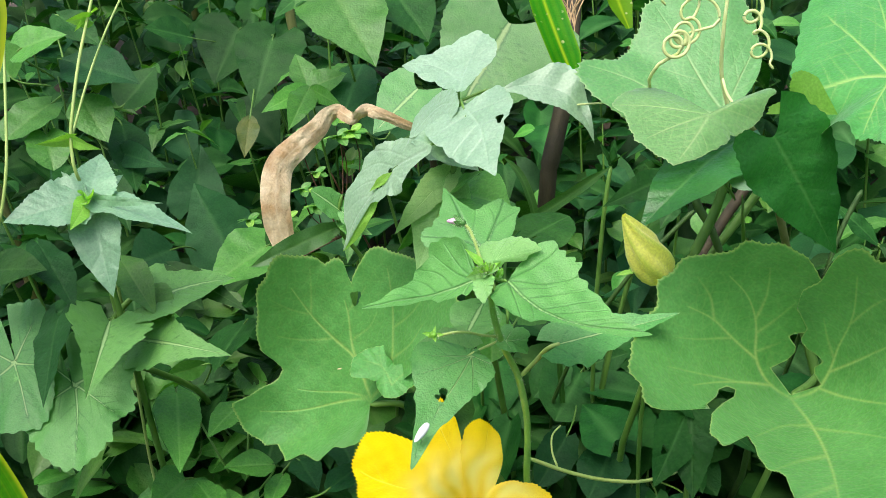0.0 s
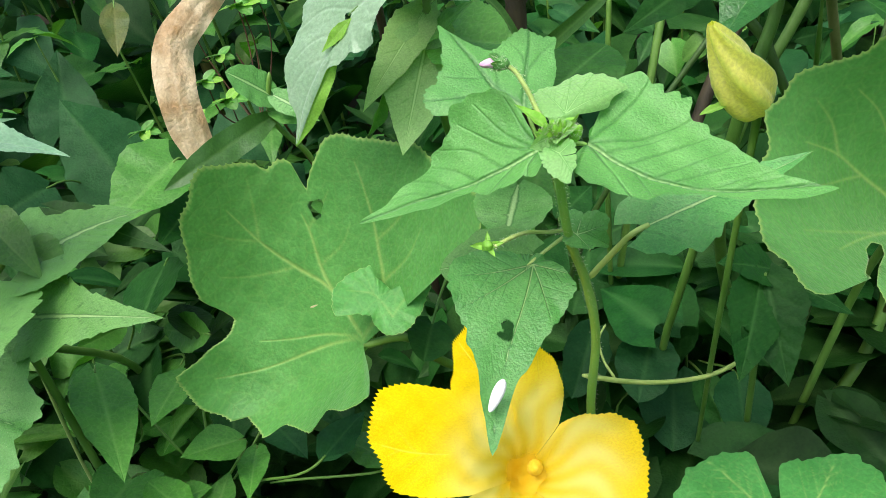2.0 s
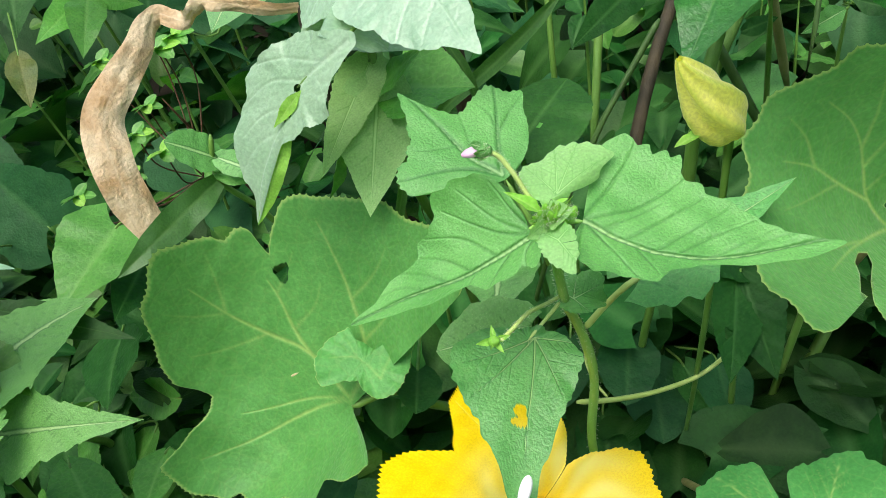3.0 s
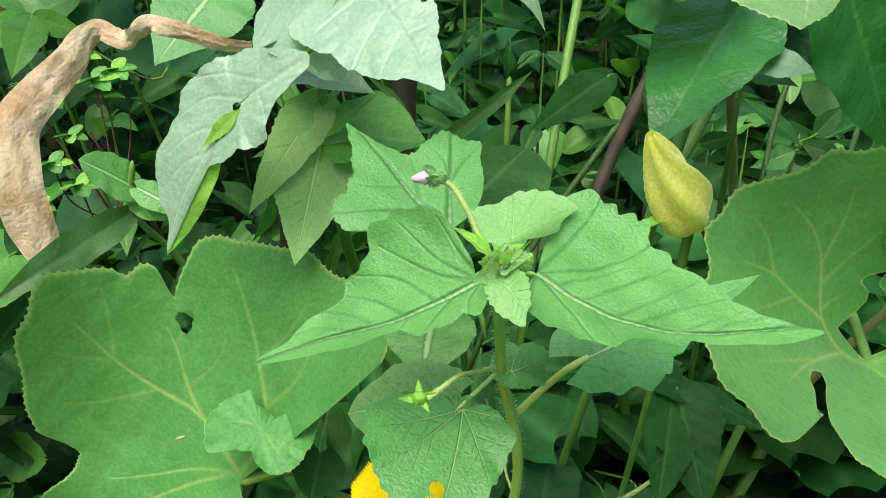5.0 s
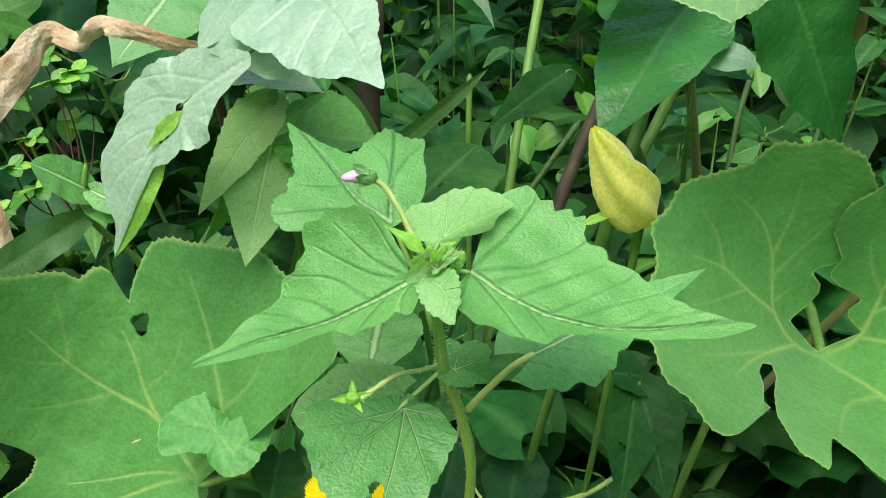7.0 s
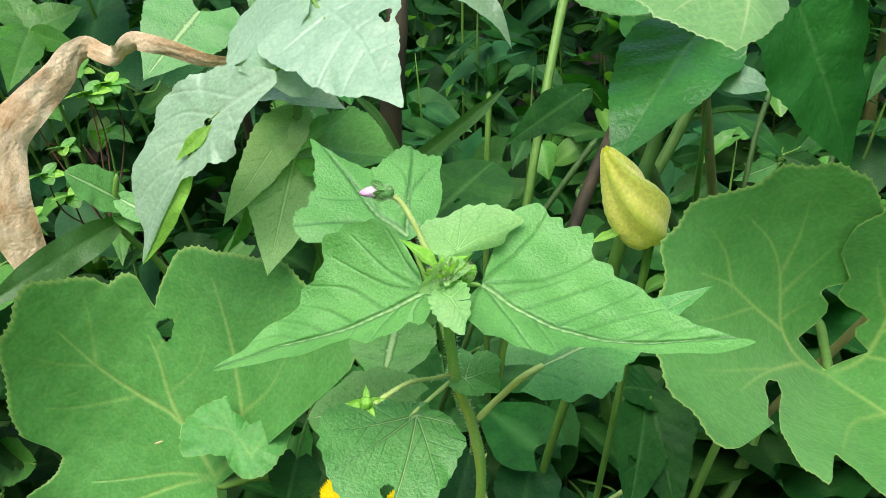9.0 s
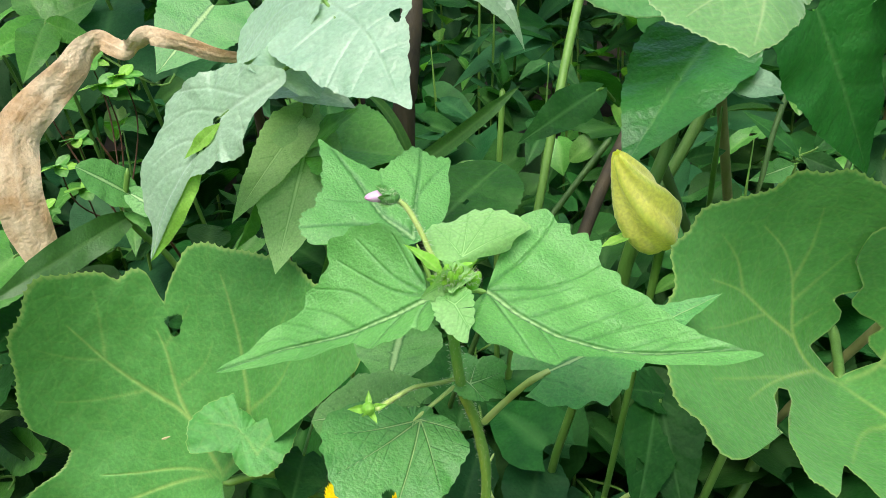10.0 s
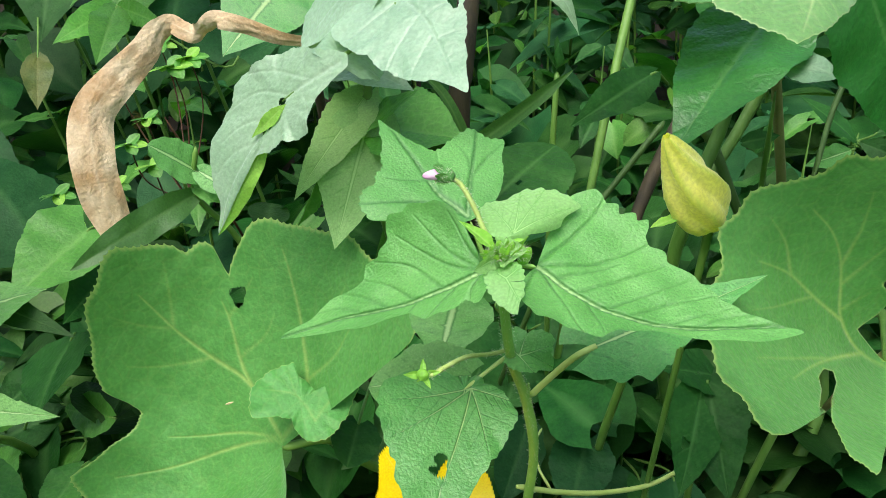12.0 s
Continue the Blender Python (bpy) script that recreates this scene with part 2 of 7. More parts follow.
DRY = leaf_material("dry_corn_leaf", (0.29, 0.165, 0.06), (0.6, 0.5, 0.34), (0.6, 0.52, 0.38), 0.6, 0.12, 0.35, 420, 0.5, 0.25, 0.1, quilted=1.2)
PETAL = leaf_material("yellow_petal", (0.86, 0.58, 0.0), (0.9, 0.63, 0.0), (0.9, 0.82, 0.3), 0.6, 0.3, 0.12, 1100, 0.06, 0.75, vary=0.05, quilted=0.4)
THROAT = plain_material("flower_throat", (0.78, 0.56, 0.02), (0.85, 0.66, 0.06), 60, 0.7, (1, 1, 1), 0.2, 0.1, 0.1)
DARK_STEM = plain_material("dark_green_stem", (0.035, 0.09, 0.014), (0.06, 0.13, 0.024), 90, 0.55, (1, 1, 0.25), 0.4)
STAMEN = plain_material("stamen", (0.85, 0.55, 0.02), (0.92, 0.66, 0.06), 300, 0.7)
BUD_SKIN = leaf_material("flower_bud", (0.7, 0.69, 0.13), (0.82, 0.79, 0.25), (0.32, 0.46, 0.06), 0.5, 0.35, 0.35, 500, 0.2, 0.6, 0.4, vary=0.06, quilted=0.5)
PINK = plain_material("pink_petal", (0.72, 0.4, 0.62), (0.85, 0.62, 0.78), 200, 0.5, (1, 1, 1), 0.2, 0.25)
DROPPING = plain_material("white_dropping", (0.78, 0.78, 0.76), (0.86, 0.86, 0.84), 200, 0.5)
HUSK = plain_material("dry_husk", (0.42, 0.32, 0.16), (0.58, 0.48, 0.28), 200, 0.7)
SILK = plain_material("corn_silk", (0.28, 0.16, 0.08), (0.45, 0.32, 0.16), 200, 0.6)
SOIL = plain_material("soil", (0.035, 0.025, 0.016), (0.075, 0.055, 0.036), 14, 0.95, (1, 1, 1), 0.9)
LITTER = leaf_material("leaf_litter", (0.060, 0.040, 0.022), (0.140, 0.095, 0.050), (0.160, 0.120, 0.070), 0.75, 0.1, 0.3, 260, 0.6, 0.4)


# ---- shapes ----
def build(name, verts, quads, vein=None):
    """A smooth mesh from an array of places and an array of quads."""
    mesh = bpy.data.meshes.new(name)
    verts, quads = np.asarray(verts, float).reshape(-1, 3), np.asarray(quads, int).reshape(-1, 4)
    used = np.zeros(len(verts), bool)
    used[quads.ravel()] = True
    index = np.cumsum(used) - 1
    verts, quads = verts[used], index[quads]
    mesh.vertices.add(len(verts))
    mesh.vertices.foreach_set("co", verts.ravel())
    mesh.loops.add(quads.size)
    mesh.loops.foreach_set("vertex_index", quads.ravel())
    mesh.polygons.add(len(quads))
    mesh.polygons.foreach_set("loop_start", np.arange(0, quads.size, 4))
    mesh.polygons.foreach_set("use_smooth", np.ones(len(quads), bool))
    if vein is not None:
        mesh.attributes.new("vein", "FLOAT", "POINT").data.foreach_set("value", np.asarray(vein, float).ravel()[used])
    mesh.update(calc_edges=True)
    mesh.validate()
    return mesh


def grid_quads(nu, nv, wrap=False):
    i = np.arange(nu * nv).reshape(nu, nv)
    if wrap:
        i = np.concatenate([i, i[:, :1]], 1)
    return np.stack([i[:-1, :-1], i[1:, :-1], i[1:, 1:], i[:-1, 1:]], -1).reshape(-1, 4)


def part(name, mesh, material, parent, origin=(0, 0, 0), label=""):
    """One mesh under a thing or a part, with its own origin given in world metres."""
    ob = new(name, mesh)
    mesh.materials.append(material)
    ob.parent = parent
    ob.location = Vector(origin) - (BASES[parent.name] if parent else Vector())
    BASES[ob.name] = Vector(origin)
    if label:
        ob["label"] = label
    return ob


BASES = {}


def thing(name, base, label, category, group="", kind=""):
    ob = new(name)
    ob.empty_display_size = 0.03
    ob.location = base
    BASES[ob.name] = Vector(base)
    return tagged(ob, label, category, group, kind)


def smooth_path(points, steps=8):
    """A soft line through the given points."""
    p = np.asarray(points, float)
    gap = np.maximum(np.linalg.norm(np.diff(p, axis=0), axis=1), 1e-9)
    slope = np.diff(p, axis=0) / gap[:, None]
    turn = np.concatenate([slope[:1], (slope[:-1] * gap[1:, None] + slope[1:] * gap[:-1, None]) / (gap[1:] + gap[:-1])[:, None], slope[-1:]])
    out = []
    for n, g in enumerate(gap):
        for t in np.arange(steps) / steps:
            out.append((2 * t ** 3 - 3 * t * t + 1) * p[n] + (t ** 3 - 2 * t * t + t) * g * turn[n] + (3 * t * t - 2 * t ** 3) * p[n + 1] + (t ** 3 - t * t) * g * turn[n + 1])
    out.append(p[-1])
    return np.array(out)


def frames_along(path):
    ahead = np.gradient(path, axis=0)
    ahead /= np.linalg.norm(ahead, axis=1)[:, None] + 1e-12
    side = np.cross(ahead, (0.31, 0.22, 0.92))
    side /= np.linalg.norm(side, axis=1)[:, None] + 1e-9
    return ahead, side, np.cross(side, ahead)


def tube(points, r0, r1=None, sides=8, steps=8, knots=0.0, ribs=0.0):
    """A round stem through the points, from radius r0 to r1, closed at both ends."""
    path = smooth_path(points, steps)
    r1 = r0 if r1 is None else r1
    _, side, up = frames_along(path)
    s = np.linspace(0, 1, len(path))
    r = (r0 + (r1 - r0) * s) * (1 + knots * np.sin(s * 37.0) * np.sin(s * 11.0))
    r[0] *= 0.6
    r[-1] *= 0.35
    a = np.arange(sides) * 2 * np.pi / sides
    around = 1 + ribs * np.cos(a * 5)
    v = path[:, None] + r[:, None, None] * around[None, :, None] * (np.cos(a)[None, :, None] * side[:, None] + np.sin(a)[None, :, None] * up[:, None])
    v = np.concatenate([np.repeat(path[:1][:, None], sides, 1), v, np.repeat(path[-1:][:, None], sides, 1)])
    return v, grid_quads(len(v), sides, True)


def stem(parent, points, r0, r1, material, name="stem", label="", **more):
    points = np.asarray(points, float)
    v, q = tube(points - points[0], r0, r1, **more)
    return part(name, build(name, v, q), material, parent, points[0], label)


def hairs(parent, points, radius, count, length, seed=1, label="short pale hairs"):
    """Fine hairs standing off a stem that runs through the points; all in one part."""
    rnd = np.random.RandomState(seed)
    path = smooth_path(points, 8)
    ahead, side, up = frames_along(path)
    vs, qs = [], []
    for n in range(count):
        i, a = rnd.randint(0, len(path)), rnd.uniform(0, 6.283)
        out = side[i] * math.cos(a) + up[i] * math.sin(a)
        way = out + 0.4 * rnd.normal(size=3)
        way /= np.linalg.norm(way)
        p = path[i] + ahead[i] * rnd.uniform(-0.5, 0.5) * np.linalg.norm(path[1] - path[0]) + out * radius * 0.9
        w = np.cross(way, (0.3, 0.5, 0.8)) * 0.00009
        u = np.cross(way, w)
        tip = p + way * length * rnd.uniform(0.5, 1.2)
        vs += [p + w, p + u, p - w, p - u, tip + w * 0.2, tip + u * 0.2, tip - w * 0.2, tip - u * 0.2]
        b = n * 8
        qs += [(b + k, b + (k + 1) % 4, b + 4 + (k + 1) % 4, b + 4 + k) for k in range(4)]
    origin = np.array(points[0], float)
    ob = part("hair", build("hair", np.array(vs) - origin, qs), HAIR, parent, origin, label)
    ob["kind"] = "stuff"
    return ob


def curve_value(x, pairs, k=9):
    """A soft curve through (place, value) pairs."""
    xs, ys = np.array(pairs, float).T
    fine = np.linspace(xs[0], xs[-1], 500)
    y = np.interp(fine, xs, ys)
    y = np.convolve(np.pad(y, k, mode="reflect", reflect_type="odd"), np.hanning(2 * k + 3)[1:-1] / np.hanning(2 * k + 3)[1:-1].sum(), "valid")
    return np.interp(x, fine, y)


PROFILES = {
    "mallow": ([(0, 0.3), (0.05, 0.62), (0.14, 0.9), (0.24, 1), (0.33, 0.92), (0.43, 0.7), (0.56, 0.46), (0.72, 0.27), (0.87, 0.13), (1, 0)], 0.09, 10, 0.2),
    "acute": ([(0, 0.3), (0.1, 0.62), (0.28, 0.96), (0.4, 1), (0.52, 0.76), (0.63, 0.44), (0.74, 0.24), (0.88, 0.12), (1, 0)], 0.03, 14, 0.08),
    "lance": ([(0, 0.04), (0.1, 0.35), (0.3, 0.95), (0.42, 1), (0.6, 0.78), (0.8, 0.38), (1, 0)], 0.0, 16, 0.1),
    "ovate": ([(0, 0.1), (0.08, 0.55), (0.25, 0.96), (0.38, 1), (0.6, 0.78), (0.82, 0.36), (1, 0)], 0.06, 18, 0.07),
    "delta": ([(0, 0.5), (0.06, 0.85), (0.18, 1), (0.3, 0.97), (0.5, 0.74), (0.78, 0.32), (1, 0)], 0.14, 20, 0.06),
    "serrate": ([(0, 0.2), (0.08, 0.62), (0.22, 1), (0.35, 0.98), (0.55, 0.74), (0.8, 0.36), (1, 0)], 0.08, 15, 0.16),
    "strap": ([(0, 0.5), (0.15, 0.85), (0.45, 1), (0.7, 0.8), (0.9, 0.35), (1, 0)], 0.0, 1, 0.0),
    "round": ([(0, 0.3), (0.08, 0.66), (0.3, 1), (0.55, 0.97), (0.8, 0.68), (0.94, 0.32), (1, 0)], 0.08, 16, 0.06),
}


def blade_shape(profile, nu, nv, slim=1.0, seed=0, teeth=None):
    """A blade of length 1 and half width 1: along, across, and how much of a vein each place is."""
    pairs, cord, n, amp = PROFILES[profile]
    amp = amp if teeth is None else teeth
    r = random.Random(seed)
    s, v = np.meshgrid(np.linspace(0, 1, nu) ** 0.92, np.linspace(-1, 1, nv), indexing="ij")
    h = curve_value(s[:, 0], pairs)
    h = np.maximum(h, 0.0)
    wide = []
    for _ in range(2):
        saw = ((s[:, 0] + 0.012 * np.sin(s[:, 0] * 23 + r.random() * 6)) * n + r.random()) % 1.0
        saw = np.where(saw < 0.8, saw / 0.8, (1 - saw) / 0.2) * (0.75 + 0.25 * np.sin(s[:, 0] * 31 + r.random() * 6))
        wobble = sum(np.sin(s[:, 0] * f + r.random() * 6.3) for f in (9, 17, 29)) * 0.012
        wide.append(h * (1 - amp * saw * (1 - 0.4 * s[:, 0])) + wobble * h)
    y = np.where(v < 0, wide[0][:, None], wide[1][:, None]) * v
    x = s - cord * np.abs(v) ** 1.6 * (1 - s) ** 3 * 1.6
    lines = 7.0 * (s - np.abs(y) * 0.62 * slim + 0.16 * slim * y * y) + 0.17 * np.sign(v)
    off = np.abs(lines - np.round(lines))
    side = np.exp(-(off / 0.038) ** 2) * (1 - np.abs(v) ** 3) * 0.4 * (np.round(lines) > -0.5)
    net = np.abs(((np.abs(y) * 9 + s * 5) % 1) - 0.5)
    net = np.exp(-((0.5 - net) / 0.09) ** 2) * np.minimum(off * 2.5, 1) * 0.22
    rib = np.exp(-(y / (0.02 * (1.2 - s))) ** 2)
    return x, y, np.maximum(np.maximum(side, rib), net), off


def leaf(parent, B, T, E, profile="ovate", material=None, fold=0.15, droop=0.06, wave=0.012, other=1.0, fine=(44, 17), holes=(), seed=1, name="leaf",
         label="", veins=1.0, petiole=None, thick=0.0015, relief=0.012, teeth=None, curl=0.0, stalk_material=None, sweep=0.0):
    """A blade from its base B to its tip T; E is where its edge stands out farthest. fold: sides raised; droop: tip bent down."""
    B, T, E = (np.array(p, float) for p in (B, T, E))
    L = np.linalg.norm(T - B)
    ex = (T - B) / L
    w = (E - B) - ex * ((E - B) @ ex)
    hw = np.linalg.norm(w)
    ey = w / hw
    ez = np.cross(ex, ey)
    if ez @ np.array((0.0, -0.55, 0.83)) < 0:
        ez = -ez
    nu, nv = fine
    x, y, vein, off = blade_shape(profile, nu, nv, hw / L * 2, seed, teeth)
    r = random.Random(seed * 7 + 3)
    ph = [r.random() * 6.3 for _ in range(6)]
    y = np.where(y < 0, y * other, y)
    y = y + sweep * x * (1 - x) * 4
    bend = -droop * (x ** 2 - x * 0.35) * L
    z = bend + fold * np.abs(y - sweep * x * (1 - x) * 4) * hw + curl * np.abs(y) ** 3 * hw
    z += wave * L * np.abs(y) * (np.sin(x * 13 + ph[0]) * np.sign(y) + np.sin(x * 21 + ph[1])) + wave * L * 0.7 * np.sin(x * 6 + ph[2]) * np.cos(y * 3 + ph[3])
    z += relief * hw * (0.7 * np.sin(np.minimum(off * 2, 1) * 1.57) - 0.7 * vein)
    places = x[..., None] * L * ex + (y * hw * (1 - 0.12 * fold))[..., None] * ey + z[..., None] * ez
    quads = grid_quads(nu, nv)
    if holes:
        mid_x, mid_y = x.ravel()[quads].mean(1), y.ravel()[quads].mean(1)
        keep = np.ones(len(quads), bool)
        for hx, hy, rx, ry in holes:
            a = np.arctan2((mid_y - hy) / ry, (mid_x - hx) / rx)
            keep &= np.hypot((mid_x - hx) / rx, (mid_y - hy) / ry) > 1 + 0.22 * np.sin(a * 3 + 1) + 0.12 * np.sin(a * 5)
        quads = quads[keep]
    ob = part(name, build(name, places, quads, vein * veins), material, parent, B, label)
    if petiole is not None:
        stem(ob, [*petiole, B, B + (T - B) * 0.03], thick, thick * 0.8, stalk_material or STEM, "petiole")
    return ob


def cut_notch(x, y, where, corners, reach, kept, margin):
    """Marks the places of a blade that lie inside a notch and draws those close to its edge onto the edge."""
    inside, gap = np.zeros_like(x, bool), np.full_like(x, 9.0)
    ex_, ey_ = x.copy(), y.copy()
    for (px, py), (qx, qy) in zip(corners, np.roll(corners, -1, 0)):
        k = np.clip(((x - px) * (qx - px) + (y - py) * (qy - py)) / ((qx - px) ** 2 + (qy - py) ** 2), 0, 1)
        fx, fy = px + k * (qx - px), py + k * (qy - py)
        d = np.hypot(x - fx, y - fy)
        closer = d < gap
        gap, ex_, ey_ = np.where(closer, d, gap), np.where(closer, fx, ex_), np.where(closer, fy, ey_)
        if py != qy:
            inside ^= ((py > y) != (qy > y)) & (x < px + (y - py) * (qx - px) / (qy - py))
    edge = where & (gap < reach)
    x[edge], y[edge] = ex_[edge], ey_[edge]
    kept &= ~(where & inside & ~edge)
    margin |= edge


def lobed_leaf(parent, C, X, Y, outline, ribs, material, cup=0.0, ruffle=0.02, lifts=(), teeth=(60, 0.012), fine=(56, 300), holes=(), seed=1,
               name="leaf", label="", petiole=None, thick=0.003, relief=0.014, vein_wide=0.018, veins=1.0, stalk_material=None, funnel=0.0, heart=0.0, wide=0.55, spiky=False, rib_fold=0.0, bow=None, nerves=(), crimp=0.0, gaps=()):
    """A palmate blade about the petiole's end C. X and Y: places one unit along its two axes. outline: (degrees, units) round it, if need be with (degrees, height of the edge);
    ribs: degrees of the main veins; lifts: (degrees, spread, height) of lobes bent up or down; bow: slopes, cone and curvature of the blade;
    nerves: (strength, line) of veins drawn one by one in place of ribs; crimp: fold along the first of them;
    gaps: (from degrees, to degrees, corners) of notches cut out of that stretch of the blade."""
    C, X, Y = (np.array(p, float) for p in (C, X, Y))
    ux, uy = X - C, Y - C
    size = (np.linalg.norm(ux) + np.linalg.norm(uy)) / 2
    uz = np.cross(ux, uy)
    uz *= size / np.linalg.norm(uz)
    nr, na = fine
    outline, heights = outline if isinstance(outline, tuple) else (outline, ())
    a0, a1 = outline[0][0], outline[-1][0]
    deg = np.linspace(a0, a1, na)
    R = curve_value(deg, outline, 2)
    soft_R = curve_value(deg, outline, 40)
    edge = curve_value(deg, heights, 36) if heights else 0 * deg
    rnd = random.Random(seed)
    saw = (np.arange(na) / na * teeth[0]) % 1.0
    peak = np.maximum(0, 1 - 4 * np.abs(saw - 0.5)) if spiky else 1 - 2 * np.abs(saw - 0.5)
    jag = R * teeth[1] * peak * 2
    R = R * (1 + 0.008 * sum(np.sin(deg * f + rnd.random() * 6) for f in (0.21, 0.37, 0.55)))
    t = np.linspace(0.0, 1.0, nr) ** 0.8
    rr, aa = t[:, None] * R[None] + t[:, None] ** 14 * jag[None], np.radians(deg)[None] + 0 * t[:, None]
    x, y = rr * np.cos(aa), rr * np.sin(aa)
    near = np.zeros_like(x)
    far = R.max()
    kept, margin = np.ones_like(x, bool), np.zeros_like(x, bool)
    for lo, hi, corners in gaps:
        cut_notch(x, y, (np.degrees(aa) > lo) & (np.degrees(aa) < hi), np.array(corners), 0.75 * far / nr, kept, margin)

    wx, wy = x + 0.07 * np.sin(y * 2.1 + seed), y + 0.07 * np.sin(x * 2.3 + seed * 2)

    def line(px, py, qx, qy, w0, w1, strong=1.0):
        dx, dy = qx - px, qy - py
        k = np.clip(((wx - px) * dx + (wy - py) * dy) / (dx * dx + dy * dy), 0, 1)
        gap = np.hypot(wx - px - k * dx, wy - py - k * dy)
        np.maximum(near, np.exp(-(gap / (w0 + (w1 - w0) * k)) ** 2) * (1 - 0.35 * k) * strong, out=near)

    for a in ribs:
        reach = np.interp(a, deg, R) * 0.95
        ca, sa = math.cos(radians(a)), math.sin(radians(a))
        line(0, 0, ca * reach, sa * reach, vein_wide * 1.3, vein_wide * 0.45)
        for n, f in enumerate((0.3, 0.5, 0.68, 0.82)):
            for turn in (-1, 1):
                g = f + 0.05 * turn + rnd.uniform(-0.03, 0.03)
                b, length = radians(a + turn * rnd.uniform(36, 52)), reach * (1 - g) * rnd.uniform(0.6, 0.85)
                bx, by = ca * reach * g, sa * reach * g
                ex_, ey_ = bx + math.cos(b) * length, by + math.sin(b) * length
                line(bx, by, ex_, ey_, vein_wide * 0.8, vein_wide * 0.35, 0.36)
    for strong, bends in nerves:
        run = smooth_path([(*p, 0.0) for p in bends], 5)
        for n, (p, q) in enumerate(zip(run[:-1], run[1:])):
            k = n / (len(run) - 1)
            w = vein_wide * (1.25 - 0.75 * k) * (0.55 + 0.45 * strong)
            line(p[0], p[1], q[0], q[1], w, w, strong * (1 - 0.45 * k))
    if crimp:
        rib = smooth_path([(*p, 0.0) for p in nerves[0][1]], 5)
        aside = np.min([np.hypot(x - p[0], y - p[1]) for p in smooth_path(rib, 6)], axis=0)
    full = t[:, None] + 0 * x
    if spiky:
        near *= (1 - 0.3 * full) * np.clip(0.25 + rr / 0.9, 0, 1)
        np.maximum(near, 0.7 * np.clip((full - 0.985) / 0.01, 0, 1), out=near)
    near[margin] = np.maximum(near[margin], 0.6)
    if heart:
        near = np.maximum(near * 0.3, 0.85 * np.exp(-((rr - heart) / (0.55 * heart)) ** 2) * (0.7 + 0.3 * np.sin(aa * 13 + 2 * np.sin(rr * 5))))
    z = cup * rr ** 2 / far + edge[None] * np.clip(rr / soft_R[None], 0, 1.2) ** 1.7
    ph = [rnd.random() * 6.3 for _ in range(6)]
    z += ruffle * full ** 3 * far * (np.sin(aa * 5 + ph[0]) + 0.7 * np.sin(aa * 9 + ph[1]) + 0.4 * np.sin(aa * 17 + ph[2]))
    z += ruffle * 0.5 * far * np.sin(x * 2.3 + ph[3]) * np.sin(y * 2.1 + ph[4])
    z -= funnel * np.exp(-(rr / wide) ** 1.4)
    if rib_fold:
        z += rib_fold * np.abs(np.degrees(aa) - ribs[0]) / 40 * full * (1 - 0.3 * full)
    if crimp:
        z += crimp * (np.sqrt(aside * aside + 0.0016) - 0.04)
    if bow:
        for k, shape in zip(bow, (x, y, np.sqrt(x * x + y * y + 0.04) - 0.2, x * x, x * y, y * y)):
            z += k * shape
    for a, spread, height in lifts:
        z += height * full ** 2 * np.exp(-((np.degrees(aa) - a) / spread) ** 2)
    z += relief * 0.45 * far * (0.6 - near) + relief * 0.14 * far * np.sin(x * 11 + ph[5]) * np.sin(y * 12 + ph[0])
    places = x[..., None] * ux + y[..., None] * uy + z[..., None] * uz
    quads = grid_quads(nr, na)
    if gaps:
        quads = quads[(kept | margin).ravel()[quads].all(1) & kept.ravel()[quads].any(1)]
    if holes:
        mx, my = x.ravel()[quads].mean(1), y.ravel()[quads].mean(1)
        keep = np.ones(len(quads), bool)
        for hx, hy, rx, ry in holes:
            keep &= np.hypot((mx - hx) / rx, (my - hy) / ry) > 1 + 0.2 * np.sin(np.arctan2(my - hy, mx - hx) * 3)
        quads = quads[keep]
    ob = part(name, build(name, places, quads, near * veins), material, parent, C, label)
    if petiole is not None:
        stem(ob, [*petiole, C], thick, thick * 0.75, stalk_material or OLIVE_STEM, "petiole", sides=10)
    return ob


